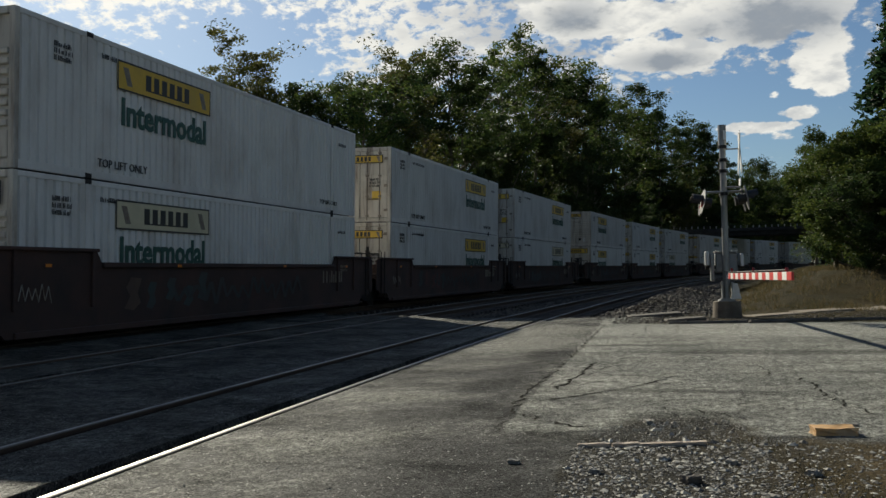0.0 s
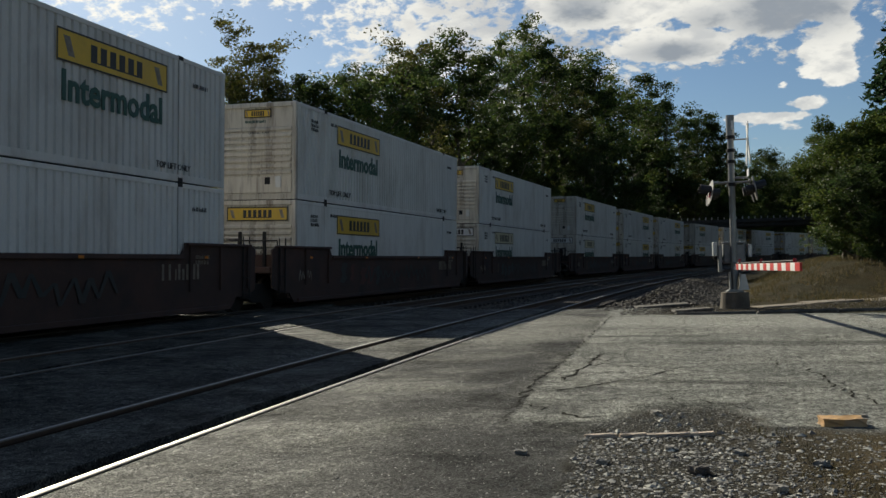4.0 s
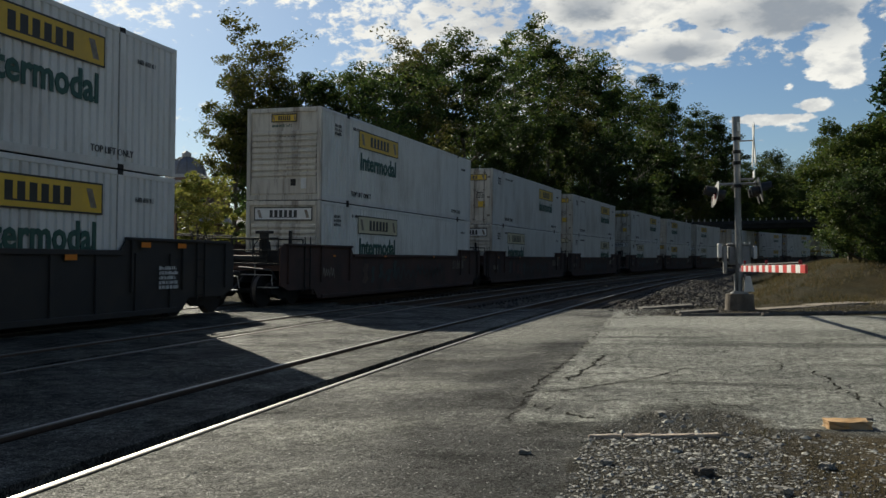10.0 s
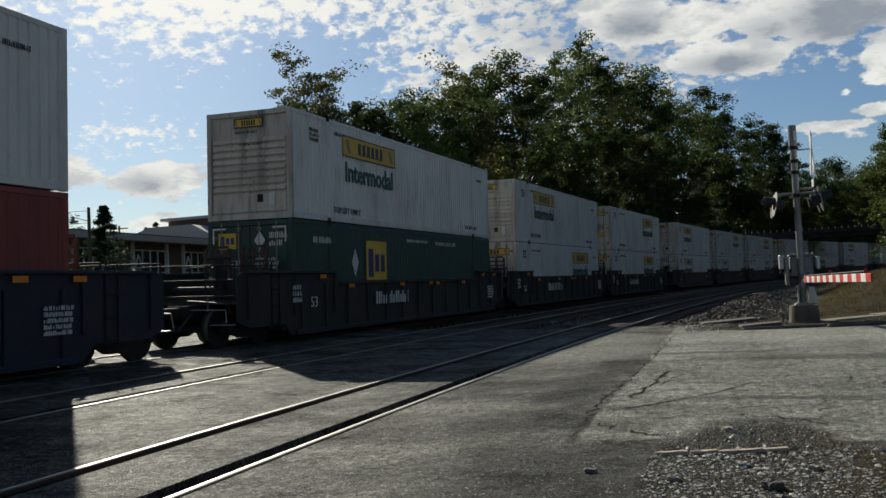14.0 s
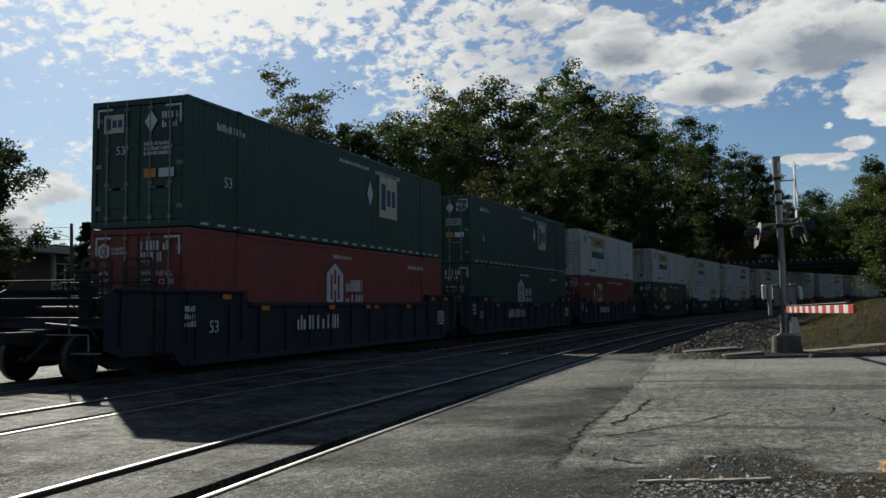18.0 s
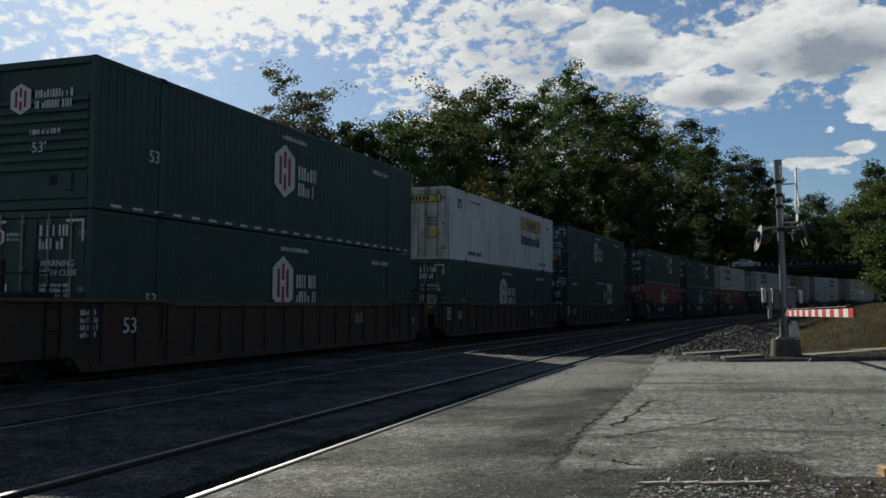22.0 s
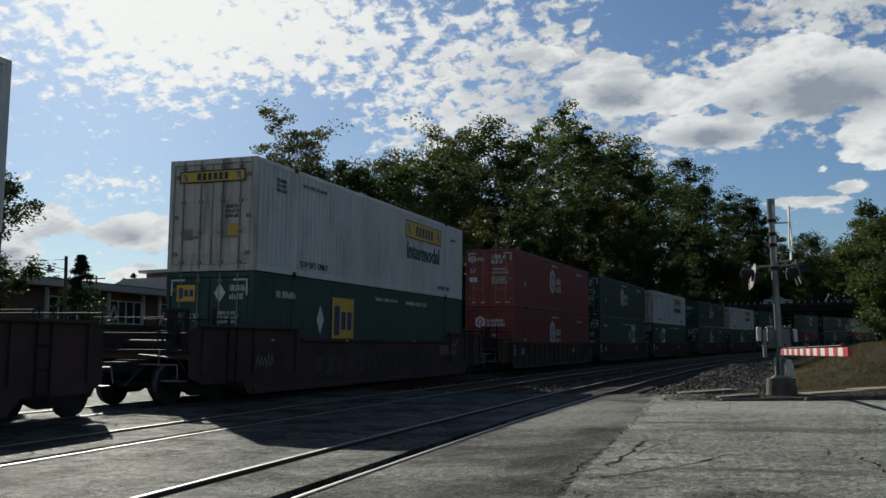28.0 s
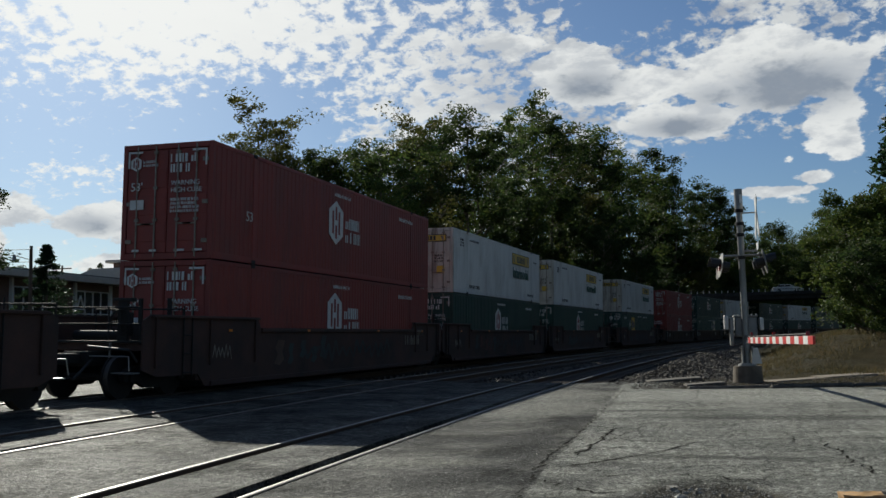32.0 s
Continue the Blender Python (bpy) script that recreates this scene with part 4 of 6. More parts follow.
        if end == "doors":
            name_sign(c, END_AT(-0.98, CH - 0.62), 1.96, 0.32, plate_face, seed + 3)
            bars(c, M["ink"], END_AT(0.42, 1.35), 0.5, 0.34, 3, seed=seed + 5)
            part("yellow_decal", boxes((0, 0.36, 0, 0.34, 0, 0.004)), M["yellow"], c, at=END_AT(0.52, 0.85, -HL - 0.004))
            part("dark_decal", boxes((0, 0.3, 0, 0.28, 0, 0.004)), M["rod"], c, at=END_AT(-0.85, 0.80, -HL - 0.004))
        elif lower:
            name_sign(c, END_AT(-1.02, CH - 0.62, -HL + 0.035), 2.04, 0.42, "sign_white" if seed % 2 else "yellow", seed + 3)
            bars(c, M["ink"], END_AT(-0.2, 1.30, -HL + 0.012), 0.5, 0.22, 2, seed=seed + 5)
        else:
            name_sign(c, END_AT(-0.45, CH - 0.45, -HL + 0.035), 0.9, 0.26, "yellow", seed + 3)
            bars(c, M["teal"], END_AT(-0.42, CH - 0.60, -HL + 0.035), 0.8, 0.08, 1, seed=seed + 6)
            bars(c, M["ink"], END_AT(-0.3, CH - 0.98, -HL + 0.035), 0.75, 0.10, 1, seed=seed + 5)
        bars(c, M["ink"], SIDE_AT(-HL + 1.0, CH - 0.75), 0.55, 0.36, 3, seed=seed + 7)
        bars(c, M["ink"], SIDE_AT(HL - 1.5, CH - 0.62), 0.7, 0.10, 1, seed=seed + 8)
        bars(c, M["ink"], SIDE_AT(-HL + 2.4, CH - 0.42), 1.6, 0.10, 1, seed=seed + 9)
    elif brand == "hexa":
        line = "mark_red" if paint == "green" else "red"
        hexagon(c, SIDE_AT(-HL + 6.60, 0.98), 1.05, 1.40, line)
        bars(c, M["mark"], SIDE_AT(-HL + 7.85, 1.12), 1.25, 0.80, 2, "name_strip", seed, 0.25)
        bars(c, M["mark"], SIDE_AT(-HL + 7.0, CH - 0.38), 1.5, 0.11, 1, seed=seed + 2)
        bars(c, M["mark"], SIDE_AT(HL - 3.4, CH - 0.5), 1.5, 0.13, 1, seed=seed + 4)
        if end == "doors":
            hexagon(c, END_AT(-1.05, 2.22), 0.3, 0.36, line)
            bars(c, M["mark"], END_AT(-0.70, 2.32), 0.45, 0.16, 2, seed=seed + 5)
            bars(c, M["mark"], END_AT(0.10, 2.15), 0.72, 0.46, 2, seed=seed + 6, gap=0.2)
            write("lettering", "WARNING", 0.17, M["mark"], c, END_AT(0.12, 1.83))
            write("lettering", "HIGH CUBE", 0.17, M["mark"], c, END_AT(0.12, 1.65))
            bars(c, M["mark"], END_AT(0.12, 1.15), 0.85, 0.36, 4, seed=seed + 8)
            part("load_plate", boxes((0, 0.4, 0, 0.24, 0, 0.004)), M["mark"], c, at=END_AT(-1.05, 1.25))
            if seed % 2:
                part("orange_decal", boxes((0, 0.36, 0, 0.2, 0, 0.004)), M["orange"], c, at=END_AT(0.3, 0.9))
            for k in (-1, 1):
                bracket(c, END_AT(k * (HW - 0.16), CH - 0.18), -k)
            for f in (-0.95, -0.45, 0.35, 0.85):
                part("reflector", boxes((f, f + 0.2, ye - 0.02, ye - 0.01, 0.20, 0.25)), M["mark"], c)
        else:
            dashes(c)
            hexagon(c, END_AT(-0.75, 1.85, -HL + 0.02), 0.5, 0.62, line)
            bars(c, M["mark"], END_AT(-0.15, 1.95, -HL + 0.02), 1.0, 0.36, 2, "name_strip", seed + 3)
            bars(c, M["mark"], END_AT(-0.25, 1.45, -HL + 0.02), 0.75, 0.10, 1, seed=seed + 8)
        write("lettering", "53", 0.36, M["mark"], c, SIDE_AT(-HL + 1.6, 1.1))
        write("lettering", "53'", 0.30, M["mark"], c, END_AT(-1.05, 1.72) if end == "doors" else END_AT(-0.2, 1.1, -HL + 0.02))
    else:
        square_sign(c, SIDE_AT(y0, 1.10), 1.45, 1.35, plate_face)
        part("diamond", plate(bmesh.new(), [(0.22, 0), (0.44, 0.4), (0.22, 0.8), (0, 0.4)], 0, 0.006, "z"), M["mark"], c, "white diamond mark", at=SIDE_AT(y0 - 0.95, 1.38))
        square_sign(c, END_AT(-0.95, 2.15), 0.55, 0.42, plate_face)
        bars(c, M["mark"], SIDE_AT(-HL + 1.1, CH - 0.6), 1.2, 0.17, 1, seed=seed + 2)
        bars(c, M["mark"], SIDE_AT(-HL + 7.4, CH - 0.4), 2.2, 0.10, 1, seed=seed + 3)
        if seed == 21:
            dashes(c)
        write("lettering", "53", 0.36, M["mark"], c, SIDE_AT(-HL + 1.4, 1.0))
        write("lettering", "WARNING HIGH CUBE", 0.2, M["mark"], c, SIDE_AT(HL - 6.2, CH - 0.45))
        if end == "doors":
            part("diamond", plate(bmesh.new(), [(0.17, 0), (0.34, 0.24), (0.17, 0.48), (0, 0.24)], 0, 0.006, "z"), M["mark"], c, at=END_AT(0.16, 2.12))
            bars(c, M["mark"], END_AT(0.62, 2.2), 0.45, 0.36, 2, seed=seed + 4)
            bars(c, M["mark"], END_AT(0.15, 1.6), 0.75, 0.3, 3, seed=seed + 5)
            part("orange_decal", boxes((0, 0.32, 0, 0.2, 0, 0.004)), M["orange"], c, at=END_AT(0.15, 1.1))
            part("load_plate", boxes((0, 0.4, 0, 0.2, 0, 0.004)), M["mark"], c, at=END_AT(0.55, 1.1))
            write("lettering", "53'", 0.28, M["mark"], c, END_AT(-0.62, 1.65))
            for k in (-1, 1):
                bracket(c, END_AT(k * (HW - 0.16), CH - 0.18), -k)
    return c


GROUP = "containers of the train"
BOX = dict(
    A=container("white", "ribs", "ribbon", 2.9, "dirty white ribbed container with a yellow name plate", 1),
    B=container("white", "ribs", "ribbon", 2.9, "dirty white container with a faded boxed name plate", 3, plate_face="cream", lower=True),
    S=container("white", "ribs", "ribbon", 2.9, "smooth-sided white container with a yellow name plate", 4, flat_side=True, lower=True),
    C=container("white", "doors", "ribbon", 9.9, "dirty white container with rusty rear doors and a yellow plate", 2),
    D=container("white", "doors", "ribbon", 9.9, "white container with doors and a faded name plate", 8, plate_face="cream"),
    E=container("green", "doors", "square", 4.30, "dark green container with a square yellow company plate", 11),
    F=container("green", "doors", "square", 10.30, "dark green container with a cream company plate towards its front", 21, plate_face="cream"),
    W=container("green", "doors", "square", 3.80, "dark green container with a square white company plate", 23, plate_face="sign_white"),
    H=container("green", "doors", "hexa", 6.25, "dark green container with a white six-sided emblem", 13),
    G=container("green", "ribs", "hexa", 6.25, "dark green container with a plain ribbed end and white emblem", 14),
    R=container("red", "doors", "hexa", 6.25, "dark red container with a white six-sided emblem", 16),
    Q=container("red", "ribs", "hexa", 6.25, "faded red container with a ribbed end and white emblem", 18),
    P=container("red", "doors", "square", 4.30, "dark red container with a yellow company plate", 20),
)


# ---- well cars ----
SILL, ENDS = 1.53, 1.80          # top of the side sills in the middle and at the raised ends


def truck(car, y):
    """A two-axle bogie under the end of a well."""
    t = part("truck_frame", boxes((-0.14, 0.14, y - 0.25, y + 0.25, 0.42, 0.62), (-1.0, 1.0, y - 0.2, y + 0.2, 0.46, 0.66), bevel=0.02), M["iron"], car)
    for k in (-1, 1):
        bm = bmesh.new()
        plate(bm, [(y - 1.15, 0.52), (y - 0.95, 0.66), (y - 0.3, 0.74), (y + 0.3, 0.74), (y + 0.95, 0.66), (y + 1.15, 0.52), (y + 1.05, 0.36), (y + 0.75, 0.40), (y + 0.35, 0.22), (y - 0.35, 0.22), (y - 0.75, 0.40), (y - 1.05, 0.36)], *sorted((k * 0.93, k * 1.06)), "x")
        part("side_frame", bm, M["iron"], t)
        for d in (-0.87, 0.87):
            part("axle_cap", rods(((k * 0.9, y + d, 0.46), (k * 1.12, y + d, 0.46), 0.11)), M["iron"], t)
    for d in (-0.87, 0.87):
        for k in (-1, 1):
            w = part("wheel", rods(((k * 0.685, y + d, 0.46), (k * 0.815, y + d, 0.46), 0.455), ((k * 0.655, y + d, 0.46), (k * 0.690, y + d, 0.46), 0.48), n=24), M["iron"], car, "black steel wheel")
            part("tread", rods(((k * 0.70, y + d, 0.46), (k * 0.812, y + d, 0.46), 0.4575), n=24), M["tread"], w)
        part("axle", rods(((-0.7, y + d, 0.46), (0.7, y + d, 0.46), 0.08)), M["iron"], car)


def well_car(paint, front, rear, label, seed):
    """One well: deep ribbed sills, floor, end platforms over the bogies; front and rear are 'joint' or 'long'."""
    m = M[paint]
    rnd = random.Random(seed)
    c = root("well_car", label, "rail car", pose(0, 0, -50))
    ochre, brown, black = paint == "car_ochre", paint == "car_brown", paint in ("car_black", "car_blue")
    top, hi = (1.46, 1.50) if ochre else (SILL, ENDS)
    reach = {1: 9.62 if front == "joint" else 10.70, -1: 9.62 if rear == "joint" else 10.70}
    for k in (-1, 1):
        x0, x1 = sorted((k * 1.335, k * 1.375))
        f, r = reach[1], -reach[-1]
        pts = [(r, 0.62), (r + 0.5, 0.46), (-8.6, 0.46), (-8.3, 0.17), (8.3, 0.17), (8.6, 0.46), (f - 0.5, 0.46), (f, 0.62), (f, hi - 0.12), (f - 0.3, hi), (6.22, hi), (6.0, top), (-5.7, top), (-5.88, hi), (r + 0.3, hi), (r, hi - 0.12)]
        part("side_sill", plate(bmesh.new(), pts, x0, x1, "x"), m, c)
        part("top_chord", boxes((*sorted((k * 1.32, k * 1.44)), -5.7, 6.0, top - 0.10, top + 0.006), bevel=0.012), M["chord"] if ochre else m, c)
        part("bottom_chord", boxes((*sorted((k * 1.32, k * 1.43)), -8.1, 8.1, 0.16, 0.28), bevel=0.012), m, c)
        if k > 0 and not brown:
            for y in np.arange(-7.8, 7.9, 0.98 if ochre else 1.3):
                part("sill_post", boxes((1.372, 1.425, y - 0.05, y + 0.05, 0.27, top - 0.05), bevel=0.01), m, c)
        for y0, y1 in ((r + 0.3, -5.85), (6.2, f - 0.3)):
            part("end_chord", boxes((*sorted((k * 1.30, k * 1.45)), y0, y1, hi - 0.06, hi + 0.006), bevel=0.012), M["chord"] if ochre else m, c)
            if k > 0:
                for y in (y0 + 0.15, (y0 + y1) / 2, y1 - 0.15):
                    part("end_post", boxes((1.372, 1.43, y - 0.04, y + 0.04, 0.66, hi - 0.05), bevel=0.01), m, c)
    part("well_floor", boxes((-1.33, 1.33, -8.2, 8.2, 0.15, 0.27), bevel=0.02), M["iron"], c)
    for e, kind in ((1, front), (-1, rear)):
        ln = 9.7 if kind == "joint" else 11.1
        part("end_platform", boxes((-1.30, 1.30, *sorted((e * 8.5, e * (9.6 if kind == "joint" else 10.6))), 1.02, 1.20), bevel=0.02), m, c)
        if kind == "long":
            part("equipment_box", boxes((0.15, 1.1, *sorted((e * 8.7, e * 9.5)), 1.2, 1.62), bevel=0.03), M["iron"], c)
            part("air_tank", rods(((-1.0, e * 9.9, 1.34), (0.3, e * 9.9, 1.34), 0.12), n=12), M["iron"], c)
            part("air_hose", rods(((0.35, e * 11.0, 0.85), (0.38, e * 11.6, 0.45), 0.03), ((0.38, e * 11.6, 0.45), (0.4, e * 11.76, 0.5), 0.03)), M["wire"], c)
        part("bulkhead", boxes((-1.33, 1.33, *sorted((e * 8.45, e * 8.6)), 0.3, hi - 0.25), bevel=0.02), m, c)
        part("draft_sill", boxes((-0.32, 0.32, *sorted((e * 8.6, e * ln)), 0.70, 1.02), bevel=0.02), M["iron"], c)
        if black:
            for x in (-0.95, 0.15):
                bm = bmesh.new()
                for q in (x, x + 0.34, x + 0.72):
                    box(bm, q, q + 0.08, *sorted((e * 8.68, e * 8.74)), 1.2, 2.42)
                for z in np.arange(1.28, 2.43, 0.19):
                    box(bm, x + 0.08, x + 0.34, *sorted((e * 8.685, e * 8.735)), z, z + 0.07)
                    box(bm, x + 0.42, x + 0.72, *sorted((e * 8.685, e * 8.735)), z, z + 0.07)
                part("bridge_rack", bm, M["rack"], c, "brown perforated rack panel")
        else:
            for x in (-0.25, 0.55):
                part("stake", boxes((x, x + 0.09, *sorted((e * 8.62, e * 8.70)), 1.2, 2.22), bevel=0.008), M["iron"], c)
        part("handrail", rods(((-1.2, e * 9.0, 1.95), (1.2, e * 9.0, 1.95), 0.02), ((-1.2, e * 9.0, 1.2), (-1.2, e * 9.0, 1.95), 0.02), ((1.2, e * 9.0, 1.2), (1.2, e * 9.0, 1.95), 0.02)), M["iron"], c)
        lad = part("ladder", rods(((1.40, e * 8.9, 0.4), (1.40, e * 8.9, hi + 0.22), 0.018), ((1.40, e * 9.25, 0.4), (1.40, e * 9.25, hi + 0.22), 0.018)), M["iron"], c)
        for z in (0.52, 0.94, 1.36, 1.78):
            part("rung", rods(((1.42, e * 8.9, z), (1.42, e * 9.25, z), 0.014)), M["iron"], lad)
        if kind == "long":
            truck(c, e * 9.75)
            part("coupler", boxes((-0.14, 0.14, *sorted((e * 11.0, e * 11.79)), 0.75, 0.98), bevel=0.03), M["iron"], c)
            part("crosswalk", boxes(*[(-1.35, 1.35, *sorted((e * q, e * (q + 0.11))), 1.2, 1.24) for q in (10.30, 10.46, 10.62)], (1.30, 1.35, *sorted((e * 10.3, e * 10.73)), 1.17, 1.2), bevel=0.008), M["iron"], c)
            part("step_plate", boxes((0.6, 1.36, *sorted((e * 10.74, e * 10.98)), 0.55, 0.58), (0.6, 0.63, *sorted((e * 10.74, e * 10.80)), 0.58, 1.2), bevel=0.006), M["steel"], c, "worn grey step plate")
            part("cut_lever", rods(((-1.3, e * 11.05, 0.92), (1.3, e * 11.05, 0.92), 0.014), ((1.3, e * 11.05, 0.92), (1.34, e * 11.08, 0.62), 0.014)), M["steel"], c, "grey uncoupling lever")
            part("hose_rack", rods(((0.15, e * 10.9, 1.12), (1.2, e * 10.9, 1.05), 0.03), ((1.2, e * 10.9, 1.05), (1.25, e * 10.7, 0.8), 0.03)), M["wire"], c)
            part("end_rail", rods(((-1.3, e * 10.7, 1.26), (-1.3, e * 10.7, 1.95), 0.02), ((1.3, e * 10.7, 1.26), (1.3, e * 10.7, 1.95), 0.02), ((0.5, e * 10.7, 1.26), (0.5, e * 10.7, 1.95), 0.02), ((-1.3, e * 10.7, 1.95), (1.3, e * 10.7, 1.95), 0.02), ((-1.3, e * 10.7, 1.6), (1.3, e * 10.7, 1.6), 0.02)), M["iron"], c, "dark hand rails")
            if e < 0:
                bm = bmesh.new()
                for a in range(12):
                    p0, p1 = [(0.75 + 0.27 * math.cos(q), e * 10.62, 1.65 + 0.27 * math.sin(q)) for q in (a * math.pi / 6, (a + 1) * math.pi / 6)]
                    rodm(bm, p0, p1, 0.018, n=6)
                rodm(bm, (0.5, e * 10.62, 1.65), (1.0, e * 10.62, 1.65), 0.014)
                rodm(bm, (0.75, e * 10.62, 1.4), (0.75, e * 10.62, 1.9), 0.014)
                part("brake_wheel", bm, M["iron"], c)
                part("brake_stand", boxes((0.62, 0.88, e * 10.58, e * 10.50, 1.2, 2.12), (0.50, 1.02, e * 10.60, e * 10.44, 2.08, 2.16), (0.66, 0.84, e * 10.50, e * 10.30, 1.35, 1.85), bevel=0.015), M["iron"], c, "black hand brake stand")
        elif e < 0:
            truck(c, e * 9.72)
    # stencils, stickers, scrawls
    side = lambda y, z: pose(1.43 if not brown else 1.379, y, z, 90, 0, 90)
    if brown:
        bars(c, M["rod"], side(5.2, 0.95), 1.9, 0.36, 1, "stencil", seed)
        bars(c, M["rod"], side(6.6, 1.30), 0.7, 0.22, 2, "stencil", seed + 2)
        for y in (-7.4, -3.1, 2.3, 6.9):
            part("sticker", boxes((1.447, 1.453, y, y + 0.16, top - 0.09, top - 0.03)), M["orange"], c)
        mid = [(-3.2 + 0.27 * j + rnd.uniform(-0.08, 0.08), (0.62 if j % 2 else 1.08) + rnd.uniform(-0.12, 0.14)) for j in range(26)]
        wide = [rnd.uniform(0.07, 0.15) for _ in mid]
        v = [(1.378 + 0.001 * k, y + side_y * q, z) for k, ((y, z), q) in enumerate(zip(mid, wide)) for side_y in (-0.6, 0.6)]
        bm = (v, [(2 * k, 2 * k + 1, 2 * k + 3, 2 * k + 2) for k in range(len(mid) - 1)])
        part("scrawl", bm, M["scrawl"], c, "dark faded spray-paint scrawl")
        for j in range(5):
            y, z, w = -5.0 + 0.72 * j + rnd.uniform(-0.1, 0.1), rnd.uniform(0.5, 0.75), rnd.uniform(0.34, 0.6)
            hh = rnd.uniform(0.38, 0.62)
            pts = [(y, z), (y + w * 0.55, z - 0.06), (y + w, z + 0.1), (y + w * 0.8, z + hh * 0.5), (y + w * 1.05, z + hh), (y + w * 0.4, z + hh * 1.05), (y + w * 0.1, z + hh * 0.7), (y + w * 0.35, z + hh * 0.4)]
            part("spray_patch", plate(bmesh.new(), pts, 1.3755, 1.378 + 0.0006 * j, "x"), M[rnd.choice(("spray_teal", "spray_tan", "spray_rust", "spray_teal"))], c)
        tag = [(-8.0 + 0.085 * j, 0.92 + (0.16 if j % 2 else -0.10) + rnd.uniform(-0.05, 0.05)) for j in range(11)]
        part("spray_tag", rods(*[((1.379, a, b), (1.379, a2, b2), 0.012) for (a, b), (a2, b2) in zip(tag, tag[1:])], n=4), M["rod"], c, "thin faded grey spray-paint squiggle")
    elif black:
        for y in (-6.9, -5.2, -1.6, 0.9, 1.5, 4.2, 6.6, 8.0):
            part("orange_reflector", boxes((1.447, 1.453, y, y + 0.34, (hi if abs(y) > 6.3 else top) - 0.20, (hi if abs(y) > 6.3 else top) - 0.09)), M["orange"], c, "orange sticker")
        write("lettering", "53", 0.40, M["mark"], c, side(-7.4, 0.85))
        bars(c, M["mark"], side(-8.3, 1.0), 0.45, 0.45, 3, "stencil", seed + 3)
        bars(c, M["mark"], side(-3.4, 0.80), 2.9, 0.38, 1, "stencil", seed)
        bars(c, M["mark"], side(7.3, 0.7), 0.8, 0.5, 5, "stencil", seed + 2)
    else:
        part("dark_panel", boxes((1.376, 1.384, -8.55, -7.75, 0.66, 1.5)), M["car_black"], c, "black stencil panel")
        bars(c, M["mark"], pose(1.386, -8.4, 0.8, 90, 0, 90), 0.5, 0.5, 4, "stencil", seed)
        write("lettering", "53", 0.44, M["mark"], c, side(-7.3, 0.85))
        part("dark_panel", boxes((1.376, 1.384, 7.6, 8.5, 0.66, 1.5)), M["car_black"], c, "black stencil panel")
        write("lettering", "25T", 0.30, M["mark"], c, pose(1.386, 7.75, 0.72, 90, 0, 90))
        part("decal", boxes((1.376, 1.384, 3.3, 3.9, 0.85, 1.15)), M["rod"], c, "grey decal")
    return c


CARS = {}


def car_kind(paint, front, rear):
    key = (paint, front, rear)
    if key not in CARS:
        word = dict(car_brown="rust-brown", car_black="black", car_blue="dark blue", car_ochre="ochre-brown")[paint]
        CARS[key] = well_car(paint, front, rear, word + " well car with deep ribbed sills", len(CARS) + 3)
    return CARS[key]


# place of each well along the train, upper and lower box, paint, ends
J, G_ = "joint", "long"
TRAIN = [
    (426.6, "A", "B", "car_brown", J, G_),
    (403, "C", "D", "car_brown", G_, J), (383.5, "A", "B", "car_brown", J, J), (364, "C", "C", "car_brown", J, G_),
    (340.5, "C", "B", "car_brown", G_, J), (321, "C", "C", "car_brown", J, J), (301.4, "A", "S", "car_brown", J, G_),
    (277.8, "C", "D", "car_brown", G_, J), (258.3, "C", "C", "car_brown", J, J), (238.89, "A", "B", "car_brown", J, G_),
    (215.0, "A", "B", "car_brown", G_, J), (195.5, "A", "S", "car_brown", J, J), (175.6, "C", "B", "car_brown", J, G_),
    (152.06, "C", "D", "car_brown", G_, J), (132.44, "C", "B", "car_brown", J, J), (112.7, "A", "B", "car_brown", J, G_),
    (89.12, "C", "C", "car_black", G_, J), (69.6, "A", "C", "car_black", J, J), (49.96, "A", "E", "car_black", J, G_),
    (26.27, "A", "P", "car_blue", G_, J), (6.81, "F", "H", "car_blue", J, J), (-12.7, "F", "R", "car_blue", J, G_),
    (-36.58, "H", "F", "car_ochre", G_, J), (-55.87, "C", "H", "car_ochre", J, J), (-75.57, "G", "H", "car_ochre", J, G_),
    (-98.95, "C", "W", "car_ochre", G_, J), (-118.3, "H", "F", "car_ochre", J, J), (-137.65, "R", "Q", "car_ochre", J, G_),
    (-161.18, "C", "E", "car_brown", G_, G_),
    (-185.02, "C", "H", "car_brown", G_, J), (-204.61, "C", "H", "car_brown", J, J), (-223.81, "R", "R", "car_brown", J, G_),
    (-247.4, None, None, "car_brown", G_, J),
]
LOWER_Z, UPPER_Z = 3.196 - CH - 0.02, 3.196


def run(t):
    """How far the train has come at t seconds."""
    q = (t - 16) / 16
    return 235.37 * q + 8.832 * q * q - 1.1255 * q ** 3


def rail_pose(s, z):
    """The pose, at height z over the far track, of a box whose rear end is s along the line."""
    a, b = s + 1.5, s + CL - 1.5
    off, level, cant = TRACKS[2]
    xa, ya, _ = track(a, off)
    xb, yb, _ = track(b, off)
    return pose((xa + xb) / 2, (ya + yb) / 2, level, 0, math.degrees(cant), -math.degrees(math.atan2(xb - xa, yb - ya))) @ Matrix.Translation((0, 0, z))


MOVING = []


